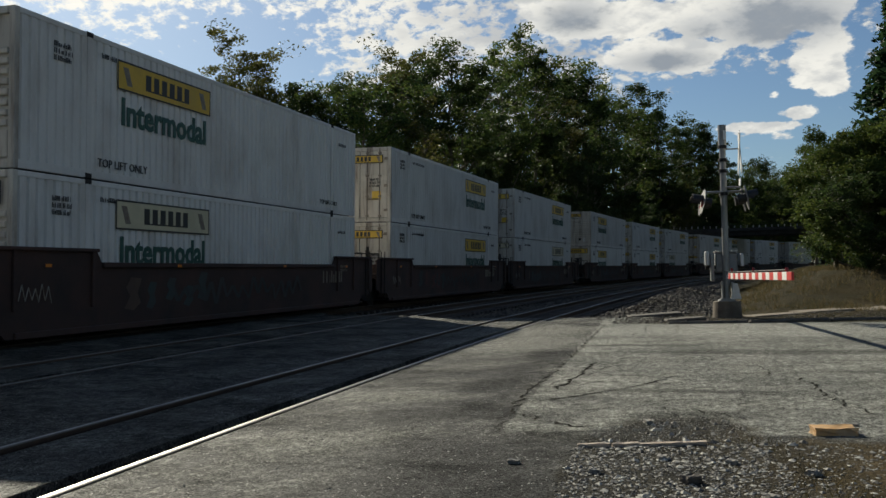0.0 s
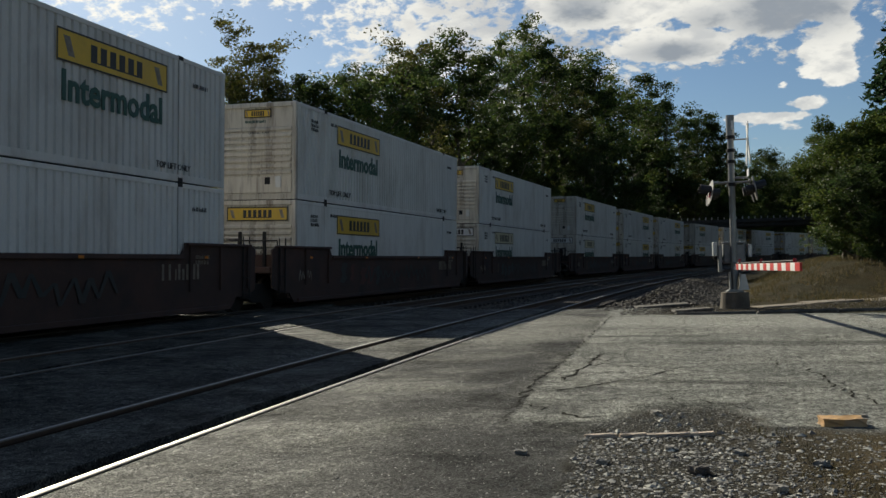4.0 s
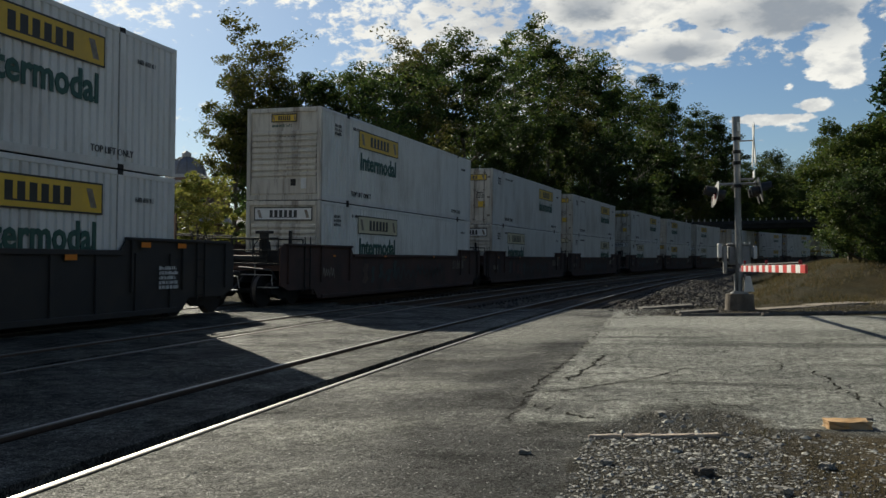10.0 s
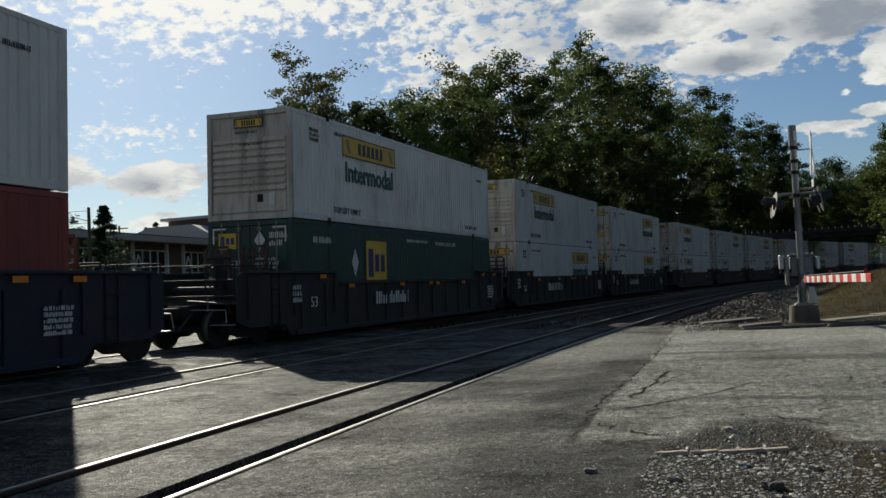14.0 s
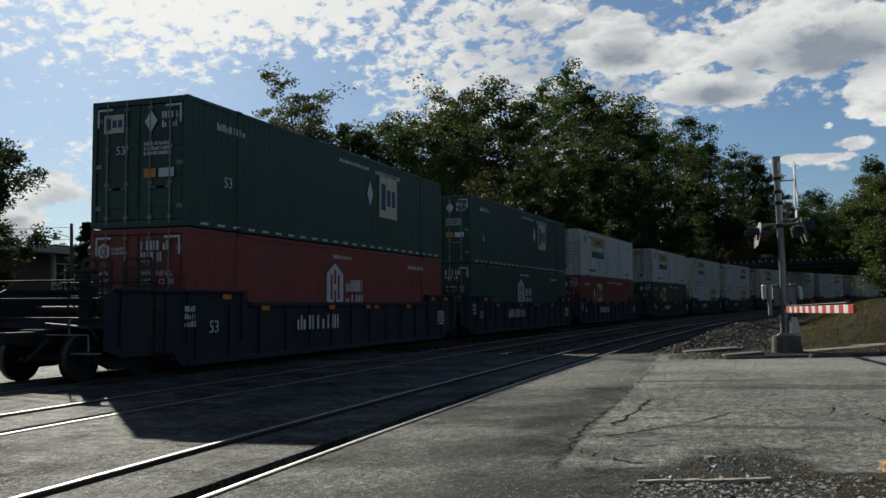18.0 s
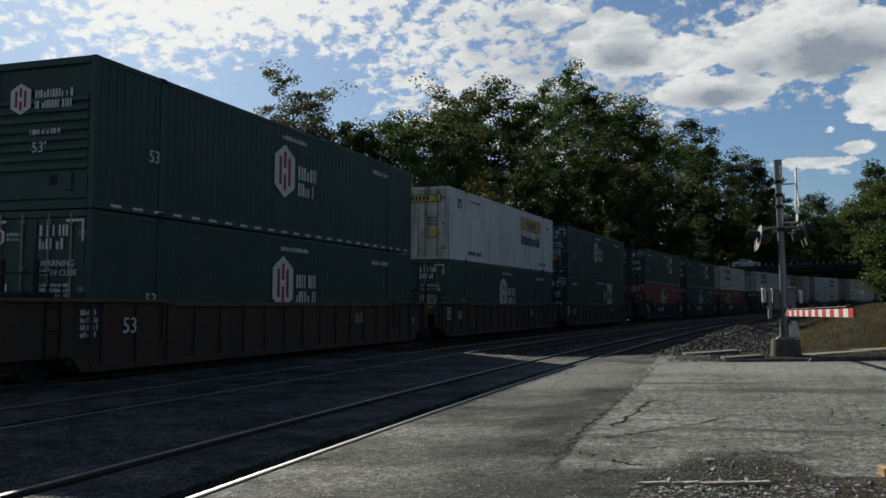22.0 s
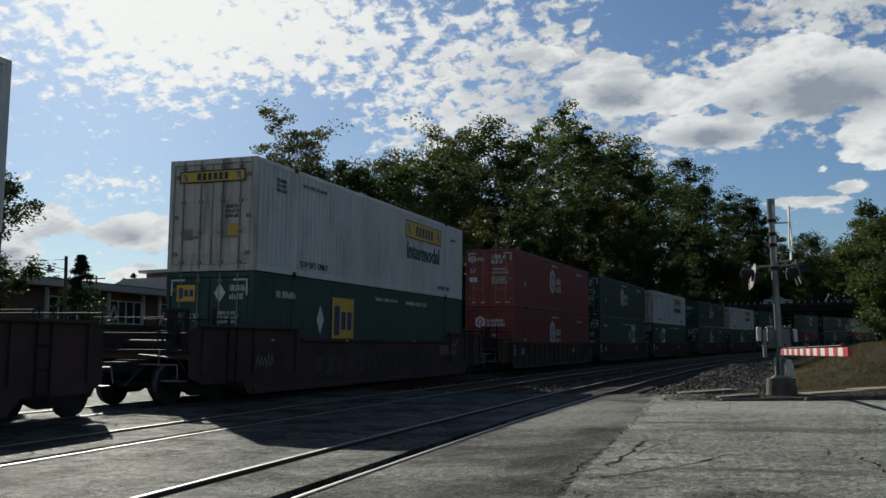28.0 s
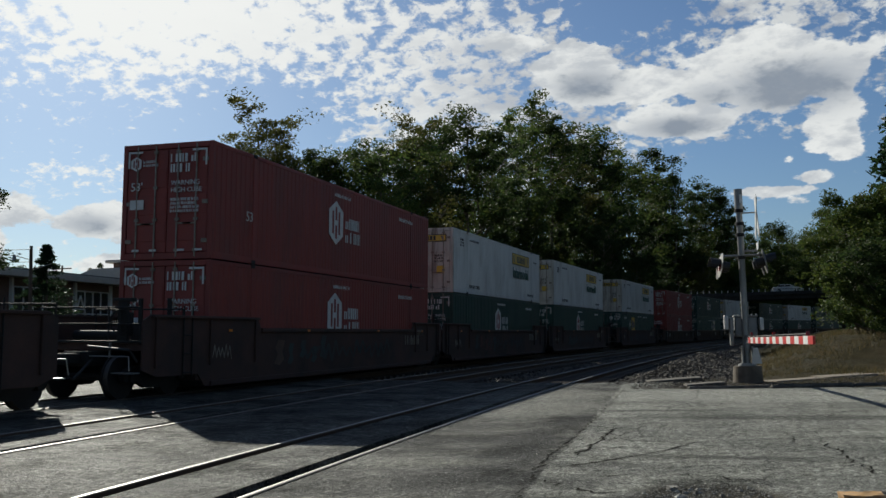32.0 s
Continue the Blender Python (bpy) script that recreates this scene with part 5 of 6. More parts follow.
def build_train():
    used = set()

    def take(proto, m):
        if proto.name in used:
            return copy_thing(proto, m)
        used.add(proto.name)
        proto.matrix_basis = m
        return proto

    for s, up, low, paint, front, rear in TRAIN:
        car = take(car_kind(paint, front, rear), rail_pose(s + run(0), 0))
        tagged(car, group="well cars of the train")
        MOVING.append((car, s, 0.0))
        for key, z in ((low, LOWER_Z), (up, UPPER_Z)):
            if key:
                MOVING.append((tagged(take(BOX[key], rail_pose(s + run(0), z)), group=GROUP), s, z))


build_train()


# ---- crossing signal ----
MX, MY, MZ = 2.07, 25.63, 0.0


def build_mast():
    c = root("crossing_signal", "grey steel crossing signal mast with flashers and lowered gate", "crossing signal", pose(MX, MY, MZ))
    part("foundation", rods(((0, 0, -0.3), (0, 0, 0.44), 0.41, 0.36), n=24), M["footing"], c, "round brown-stained concrete foundation")
    part("base_plate", boxes((-0.22, 0.22, -0.22, 0.22, 0.44, 0.48), bevel=0.01), M["steel"], c)
    part("base_flange", boxes((-0.17, 0.17, -0.17, 0.17, 0.48, 0.52), (-0.13, -0.09, -0.14, 0.14, 0.52, 0.98), (0.13, 0.17, -0.14, 0.14, 0.52, 0.95)), M["steel"], c)
    part("base_cover", plate(bmesh.new(), [(0.10, 0.50), (0.36, 0.50), (0.27, 0.92), (0.15, 0.92)], -0.2, -0.17, "y"), M["alu"], c, "pale triangular cover")
    part("pole", rods(((0, 0, 0.46), (0, 0, 4.72), 0.088, 0.084), n=16), M["steel"], c)
    part("pole_cap", rods(((0, 0, 4.62), (0, 0, 5.22), 0.108, 0.108), n=16), M["steel"], c, "grey sleeve at the mast head")
    part("cap_mark", boxes((0.02, 0.09, -0.115, -0.10, 4.82, 5.06)), M["sign_white"], c)
    for z in (4.58, 4.22, 3.92, 3.30):
        part("clamp", rods(((0, 0, z), (0, 0, z + 0.09), 0.115), n=16), M["iron"], c)
    # crossed boards, seen nearly edge on, on a short bracket
    part("board_bracket", rods(((0, 0, 4.56), (0.42, 0, 4.56), 0.02), ((0, 0, 3.52), (0.42, 0, 3.52), 0.03)), M["steel"], c)
    for k in (1, -1):
        part("crossbuck_board", boxes((-0.012, 0.012, -0.62, 0.62, -0.115, 0.115), bevel=0.003), M["sign_white"], c, "white crossed warning board", at=pose(0.44 + 0.013 * k, 0, 4.44, k * 58, 0, 0))
    part("track_plate", boxes((0.42, 0.44, -0.23, 0.23, 3.55, 3.75), bevel=0.003), M["sign_white"], c)
    # flasher pairs, turned a little towards the road's bend
    for x, turn, drop in ((-0.47, 7, 0.05), (0.44, 180, 0.12)):
        for y in (-0.42, 0.42):
            h = part("flasher", rods(((-0.11, 0, 0), (0.12, 0, 0), 0.12), n=16), M["black"], c, "black flasher lamp", at=pose(x, y, 3.06 + drop, 0, 10, turn))
            part("backplate", rods(((-0.10, 0, 0), (-0.115, 0, 0), 0.33), n=28), M["steel"] if y < 0 else M["black"], h, "round grey lamp backplate" if y < 0 else "round black lamp backplate")
            part("lens", rods(((-0.116, 0, 0), (-0.13, 0, 0), 0.15), n=20), M["lens"], h)
            bm = bmesh.new()
            n, r = 9, 0.165
            for i in range(n):
                a0, a1 = [math.pi * q / n for q in (i, i + 1)]
                bm.faces.new([bm.verts.new((dx, r * math.cos(a), r * math.sin(a))) for a, dx in ((a0, -0.12), (a1, -0.12), (a1, -0.40), (a0, -0.40))])
            bmesh.ops.remove_doubles(bm, verts=bm.verts[:], dist=0.0005)
            bmesh.ops.solidify(bm, geom=bm.faces[:], thickness=0.008)
            part("hood", bm, M["black"], h)
    part("flasher_arm", rods(((-0.47, -0.05, 3.40), (0.48, -0.05, 3.40), 0.032)), M["steel"], c)
    part("cross_arm", rods(((-0.47, -0.46, 3.36), (-0.47, 0.46, 3.36), 0.03), ((0.44, -0.46, 3.42), (0.44, 0.46, 3.42), 0.03)), M["steel"], c)
    # gate mechanism with counterweights
    g = part("gate_mechanism", boxes((-0.26, 0.32, 0.12, 0.55, 1.22, 1.75), bevel=0.03), M["housing"], c, "dark grey gate machine housing")
    part("housing_lid", boxes((-0.29, 0.35, 0.09, 0.58, 1.75, 1.79), bevel=0.012), M["steel"], g)
    for x in (-0.24, -0.16, -0.06, 0.08, 0.18, 0.30):
        part("lid_bolt", rods(((x, 0.11, 1.785), (x, 0.11, 1.83), 0.02)), M["alu"], g)
    part("counterweight", boxes((-0.53, -0.42, 0.0, 0.5, 1.42, 1.80), bevel=0.015), M["alu"], c)
    part("counterweight", boxes((-0.40, -0.31, -0.1, 0.3, 0.98, 1.72), bevel=0.015), M["steel"], c)
    part("weight_arm", boxes((-0.42, -0.36, -0.05, 0.9, 1.30, 1.40), bevel=0.008), M["steel"], c)
    part("end_box", boxes((0.37, 0.47, -0.05, 0.3, 1.38, 1.72), bevel=0.015), M["alu"], c)
    part("shaft", rods(((-0.52, 0.2, 1.36), (0.62, 0.2, 1.36), 0.05)), M["iron"], c)
    # the lowered arm reaches over the lane, along the tracks
    arm = part("gate_arm", boxes((-0.03, 0.03, -0.35, 0.35, 0.02, 0.14), bevel=0.008), M["steel"], c, "lowered gate arm with red and white bands", at=pose(0.0, -0.25, 1.12, 0, 0, 2.9))
    k, w = 0, 0.43
    red = part("red_band", boxes((-0.022, 0.022, -w / 2, w / 2, -0.075, 0.075), bevel=0.004), M["arm_red"], arm, at=pose(0, 0, -5))
    white = part("white_band", boxes((-0.022, 0.022, -w / 2, w / 2, -0.075, 0.075), bevel=0.004), M["sign_white"], arm, at=pose(0, 0, -5))
    first = {0: red, 1: white}
    n = 20
    for i in range(n):
        yy = -w * (i + 0.5)
        src = first[(i + n + 1) % 2]
        m = pose(0, yy, 0.0 + 0.003 * i)
        if src.matrix_basis.translation.z < -4:
            src.matrix_basis = m
        else:
            share(src.name.split(".")[0], src, arm, m)
    for yy in (-1.0, -4.4, -8.1):
        l = part("arm_lamp", rods(((0, yy, 0.09), (0, yy, 0.15), 0.022), ((0, yy, 0.145), (0, yy, 0.215), 0.036, 0.028), n=12), M["lens"], arm, "red arm lamp")
        part("lamp_bracket", rods(((0, yy - 0.06, 0.10), (0, yy + 0.06, 0.10), 0.02)), M["iron"], l)
    part("arm_cable", rods(((0, 0, 0.10), (0, -8.1, 0.17), 0.010)), M["wire"], arm)


build_mast()


# ---- kerbs, boards, blocks, cracks ----
def build_kerbs():
    k = root("kerb", "weathered concrete kerb along the far road edge", "kerb", kind="structure")
    first = None
    rnd = random.Random(3)
    x = 0.45
    while x < 40:
        xm = x + 0.95
        y = float(np.interp(xm, (0, 3.3, 5.6, 12, 40), (22.85, 23.08, 23.85, 26.2, 38)))
        slope = float(np.interp(xm, (0, 3, 5, 40), (4, 8, 19, 23)))
        m = pose(xm, y + 0.09, rnd.uniform(-0.035, 0.02), rnd.uniform(-7, 3), rnd.uniform(-0.9, 0.9), slope + rnd.uniform(-0.8, 0.8))
        if first is None:
            first = part("kerb_stone", boxes((-0.96, 0.96, -0.08, 0.10, -0.25, 0.085), bevel=0.045), M["kerb"], k, at=m)
        else:
            share("kerb_stone", first, k, m)
        x += 1.9
    # a strip of broken paving behind it
    w = root("sidewalk", "narrow broken concrete footway behind the kerb", "footway", kind="structure")
    first = None
    x = 3.3
    while x < 40:
        y = float(np.interp(x, (2, 5.6, 12, 40), (25.6, 27.6, 30.2, 42)))
        slope = float(np.interp(x, (2, 5, 40), (24, 22, 23)))
        m = pose(x, y, ground_z(x, y) + 0.05 + rnd.uniform(-0.03, 0.02), rnd.uniform(-1.5, 1.5), -2 + rnd.uniform(-0.6, 0.6), slope + rnd.uniform(-1, 1))
        if first is None:
            first = part("slab", boxes((-0.74, 0.74, -0.45, 0.45, -0.3, 0.0), bevel=0.015), M["footway"], w, at=m)
        else:
            share("slab", first, w, m)
        x += 1.4
    for nm, x, y, sx, sy in (("broken_slab", 0.15, 26.6, 0.75, 0.26), ("broken_slab", 0.9, 24.2, 0.5, 0.2)):
        o = part(nm, boxes((-sx, sx, -sy, sy, -0.06, 0.05), bevel=0.03), M["kerb"], None, at=pose(x, y, ground_z(x, y) + 0.03, 2, -3, 12))
        tagged(o, "broken pale concrete slab lying in the gravel", "slab")


build_kerbs()


def chunk(name, sx, sy, sz, seed, mat, at, label, category):
    """A rough-edged block: a bevelled box with jittered corners."""
    rnd = random.Random(seed)
    bm = boxes((-sx / 2, sx / 2, -sy / 2, sy / 2, 0, sz))
    bmesh.ops.subdivide_edges(bm, edges=bm.edges[:], cuts=3, use_grid_fill=True)
    for v in bm.verts:
        v.co += Vector((rnd.uniform(-1, 1), rnd.uniform(-1, 1), rnd.uniform(-1, 0.6))) * min(sx, sy, sz) * (0.17 if name == "stone" else 0.13)
    o = part(name, bm, mat, None, at=at)
    return tagged(o, label, category)


chunk("kerb_block", 0.33, 0.17, 0.085, 4, M["yellow_block"], pose(1.50, 7.84, -0.02, 0, 2, 5), "yellow-painted broken kerb block lying on the verge", "kerb block")
for k, (x, y, ln, turn) in enumerate(((-0.36, 7.12, 0.24, 6), (-0.12, 7.17, 0.20, 14), (0.13, 7.21, 0.36, 7), (0.38, 7.27, 0.22, 11))):
    chunk("wooden_board", ln, 0.045, 0.032, 5 + k, M["timber"], pose(x, y, -0.006, 0, -2.0, turn), "weathered broken piece of wooden board in the gravel", "board")
for k, (x, y, r) in enumerate(((-0.88, 6.44, 0.05), (0.32, 5.99, 0.075), (1.75, 8.25, 0.04), (0.05, 8.2, 0.06), (0.62, 6.6, 0.05), (-0.30, 6.2, 0.05), (1.1, 6.3, 0.06), (0.15, 6.7, 0.05), (0.75, 5.6, 0.06), (1.6, 5.9, 0.05))):
    chunk("stone", r * 1.5, r * 1.1, r * 0.8, 20 + k, M["ballast"] if k == 1 else M["stone"], pose(x, y, ground_z(x, y) - 0.01, 0, 0, 37 * k), "dark loose stone on the ground" if k == 1 else "small loose grey stone on the ground", "stone")


def crack(pts, w, seed):
    """A ragged dark seam in the asphalt through the given turns."""
    rnd = random.Random(seed)
    line = []
    for (x0, y0), (x1, y1) in zip(pts, pts[1:]):
        d = math.hypot(x1 - x0, y1 - y0)
        n = max(2, int(d / 0.09))
        for i in range(n):
            f = i / n
            j = 0.07 * noise.noise((x0 + f * 5 * d, seed * 1.7, y0 * 2)) + rnd.uniform(-0.045, 0.045)
            line.append((x0 + (x1 - x0) * f + j, y0 + (y1 - y0) * f + j * 0.8))
    line.append(pts[-1])
    v, f = [], []
    for i, (x, y) in enumerate(line):
        a, b = line[max(0, i - 1)], line[min(len(line) - 1, i + 1)]
        dx, dy = b[0] - a[0], b[1] - a[1]
        d = math.hypot(dx, dy) or 1
        k = w * rnd.choice((0.3, 0.45, 0.6, 0.9, 1.4)) * (0.3 if i in (0, len(line) - 1) else 1)
        for s in (-1, 1):
            px, py = x - dy / d * s * k, y + dx / d * s * k
            v.append((px, py, ground_z(px, py) + 0.005))
        if i:
            n = len(v)
            f.append((n - 4, n - 3, n - 1, n - 2))
    o = part("crack", (v, f), M["crack"], None)
    tagged(o, "ragged dark crack in the old asphalt", "crack", group="cracks in the road", kind="structure")


for k, (w, pts) in enumerate((
        (0.022, [(-1.24, 7.6), (-1.28, 10.0), (-1.19, 13.7), (-1.12, 18.0), (-1.07, 22.8)]),
        (0.030, [(-0.72, 13.5), (-0.78, 12.9), (-0.83, 12.2), (-0.90, 11.3), (-0.99, 10.45)]),
        (0.020, [(-0.82, 12.8), (-0.62, 12.5), (-0.72, 11.9)]),
        (0.026, [(-1.15, 9.45), (-0.65, 10.0), (-0.14, 10.75), (0.40, 11.9)]),
        (0.016, [(-0.3, 10.7), (0.5, 11.25), (1.47, 11.74), (2.92, 12.27), (5.5, 13.0)]),
        (0.022, [(1.80, 11.7), (1.85, 11.1), (1.86, 10.3), (1.9, 9.35), (2.2, 8.6)]),
        (0.014, [(1.47, 11.74), (1.6, 12.4), (1.5, 13.1)]),
        (0.030, [(-1.2, 8.7), (-0.9, 8.4), (-0.6, 8.0), (-0.3, 8.1)]),
        (0.014, [(-0.9, 15.6), (0.6, 16.0), (2.6, 16.3), (5.0, 17.0)]),
        (0.012, [(-1.1, 17.9), (0.2, 18.4), (0.6, 19.9), (0.7, 22.4)]),
        (0.020, [(-0.6, 8.9), (-0.2, 9.2), (0.5, 9.0), (0.9, 8.5)]),
        (0.012, [(-2.8, 8.6), (-2.0, 9.0), (-1.3, 8.8)]),
        (0.016, [(-0.95, 10.9), (-0.7, 11.0), (-0.45, 11.35)]), (0.014, [(-0.6, 13.6), (-0.45, 13.1), (-0.62, 12.5)]),
        (0.012, [(0.4, 11.9), (1.1, 12.0), (1.6, 12.4)]), (0.012, [(1.9, 9.9), (2.6, 9.7), (3.3, 9.9)]),
        (0.014, [(-0.9, 9.2), (-0.3, 9.35), (0.3, 9.7), (1.0, 9.8)]), (0.012, [(-0.8, 14.6), (0.2, 14.4), (1.0, 14.7)]),
        (0.014, [(-0.4, 19.0), (0.0, 20.3), (-0.2, 21.8)]), (0.012, [(0.2, 20.6), (1.2, 20.9), (2.2, 20.7)]),
        (0.012, [(2.4, 13.8), (3.4, 14.2), (4.2, 13.8), (5.6, 14.2)]))):
    crack(pts, w * 0.62, k + 1)


# ---- trees ----
def tube(v, f, pts, radii, n=6):
    b0 = len(v)
    for i, (p, r) in enumerate(zip(pts, radii)):
        d = (Vector(pts[min(i + 1, len(pts) - 1)]) - Vector(pts[max(i - 1, 0)])).normalized()
        a = d.orthogonal().normalized()
        b = d.cross(a)
        for k in range(n):
            q = 2 * math.pi * k / n
            v.append(tuple(Vector(p) + a * (r * math.cos(q)) + b * (r * math.sin(q))))
        if i:
            for k in range(n):
                j = b0 + (i - 1) * n
                f.append((j + k, j + (k + 1) % n, j + n + (k + 1) % n, j + n + k))


def leaf_cloud(v, f, centre, r, count, size, rng, flat=0.75):
    """A clump of single leaves, thick in the middle and ragged at the rim."""
    d = rng.normal(size=(count, 3))
    d /= np.linalg.norm(d, axis=1)[:, None]
    p = np.array(centre) + d * (r * rng.random(count)[:, None] ** 0.45) * np.array([1, 1, flat])
    a = rng.normal(size=(count, 3))
    a[:, 2] *= 0.55
    a /= np.linalg.norm(a, axis=1)[:, None]
    b = np.cross(a, rng.normal(size=(count, 3)))
    b /= np.linalg.norm(b, axis=1)[:, None]
    s = size * rng.uniform(0.6, 1.3, count)[:, None]
    n0 = len(v)
    q = np.stack([p - a * s, p + b * s * 0.42, p + a * s, p - b * s * 0.42], 1).reshape(-1, 3)
    v.extend(map(tuple, q))
    f.extend((n0 + 4 * i, n0 + 4 * i + 1, n0 + 4 * i + 2, n0 + 4 * i + 3) for i in range(count))


def broad_tree(seed, h, spread_r, bare, leaf, label, clumps=70, per=70, size=0.17, lean=0.03, limbs=17, lump=1.0, steep=0.0):
    """Tapered trunk, forking limbs, and leaf clumps at the limbs' ends with gaps between; steep limbs rise like a vase."""
    rnd = random.Random(seed)
    rng = np.random.default_rng(seed)
    t = root("tree", label, "tree", pose(0, 0, -80))
    v, f = [], []
    top = Vector((rnd.uniform(-1, 1) * lean * h, rnd.uniform(-1, 1) * lean * h, h * 0.88))
    spine = [Vector((0, 0, -0.3)).lerp(top, i / 8) + Vector((rnd.uniform(-1, 1), rnd.uniform(-1, 1), 0)) * 0.012 * h * (i > 0) for i in range(9)]
    r0 = 0.014 * h
    tube(v, f, spine, [r0 * (1.25 if i == 0 else 1 - 0.105 * i) for i in range(9)], 8)
    tips = []
    for i in range(limbs):
        k = bare + (0.97 - bare) * (i + rnd.random() * 0.6) / limbs
        j = min(7, int(k * 8))
        base = spine[j].lerp(spine[j + 1], k * 8 - j)
        a = i * 2.4 + rnd.uniform(-0.5, 0.5)
        reach = spread_r * (0.45 + 0.75 * math.sin(math.pi * min(1, (k - bare) / (1.0 - bare) * 0.85 + 0.12))) * rnd.uniform(0.5, 1.2)
        up = (rnd.uniform(0.25, 0.75) + steep * rnd.uniform(0.5, 1.1)) * reach
        end = base + Vector((math.cos(a) * reach, math.sin(a) * reach, up))
        end.z = min(end.z, h * 0.99)
        mid = base.lerp(end, 0.5) + Vector((0, 0, -0.05 * reach + rnd.uniform(-0.2, 0.2)))
        rr = r0 * 0.45 * (1.1 - k) + 0.014
        tube(v, f, [base, mid, end], [rr, rr * 0.65, rr * 0.25], 5)
        tips += [end, mid.lerp(end, 0.5)]
        for _ in range(5 if steep else 3):
            q = base.lerp(end, rnd.uniform(0.3, 0.95))
            e2 = q + Vector((rnd.uniform(-1, 1), rnd.uniform(-1, 1), rnd.uniform(0.0, 0.9))) * reach * (0.5 if steep else 0.38)
            tube(v, f, [q, e2], [rr * 0.4, rr * 0.12], 4)
            tips.append(e2)
    tips += [top, top + Vector((0, 0, h * 0.05))]
    part("trunk", (v, f), M["bark"], t, smooth=True)
    lv, lf = [], []
    for i in range(clumps):
        p = tips[i % len(tips)] + Vector((rnd.uniform(-1, 1), rnd.uniform(-1, 1), rnd.uniform(-0.7, 0.9))) * 0.35
        leaf_cloud(lv, lf, p, rnd.choice((0.5, 0.7, 0.8, 1.15)) * lump * h / 15, int(per * rnd.uniform(0.5, 1.4)), size * h / 15, rng, 0.6 if steep else 0.75)
    part("crown", (lv, lf), M[leaf], t)
    return t


def conifer(seed, h, r, label, n=36):
    rnd = random.Random(seed)
    rng = np.random.default_rng(seed)
    t = root("conifer_tree", label, "tree", pose(0, 0, -80))
    v, f = [], []
    tube(v, f, [(0, 0, -0.3), (0.05, 0, h * 0.5), (0, 0, h)], [0.022 * h, 0.014 * h, 0.01], 7)
    lv, lf = [], []
    for i in range(n * 5):
        k = rnd.random() ** 0.8
        z = h * (0.04 + 0.95 * k)
        a = rnd.uniform(0, 6.28)
        reach = r * (1.02 - k) * rnd.uniform(0.55, 1.12)
        e = Vector((math.cos(a) * reach, math.sin(a) * reach, z - 0.10 * reach))
        if i % 3 == 0:
            tube(v, f, [(0, 0, z), tuple(e)], [0.02, 0.008], 4)
        for q in (0.45, 0.75, 1.0):
            leaf_cloud(lv, lf, tuple(Vector((0, 0, z)).lerp(e, q)), 0.34 * h / 8, 30, 0.11 * h / 8, rng, 0.6)
    part("trunk", (v, f), M["bark"], t, smooth=True)
    part("crown", (lv, lf), M["needle"], t)
    return t


def put(proto, x, y, h0, h, turn, label=""):
    """A copy of a tree h metres high."""
    k = h / h0
    o = copy_thing(proto, pose(x, y, ground_z(x, y) - 0.1, 0, 0, turn) @ Matrix.Scale(k, 4))
    if label:
        tagged(o, label)
    return o


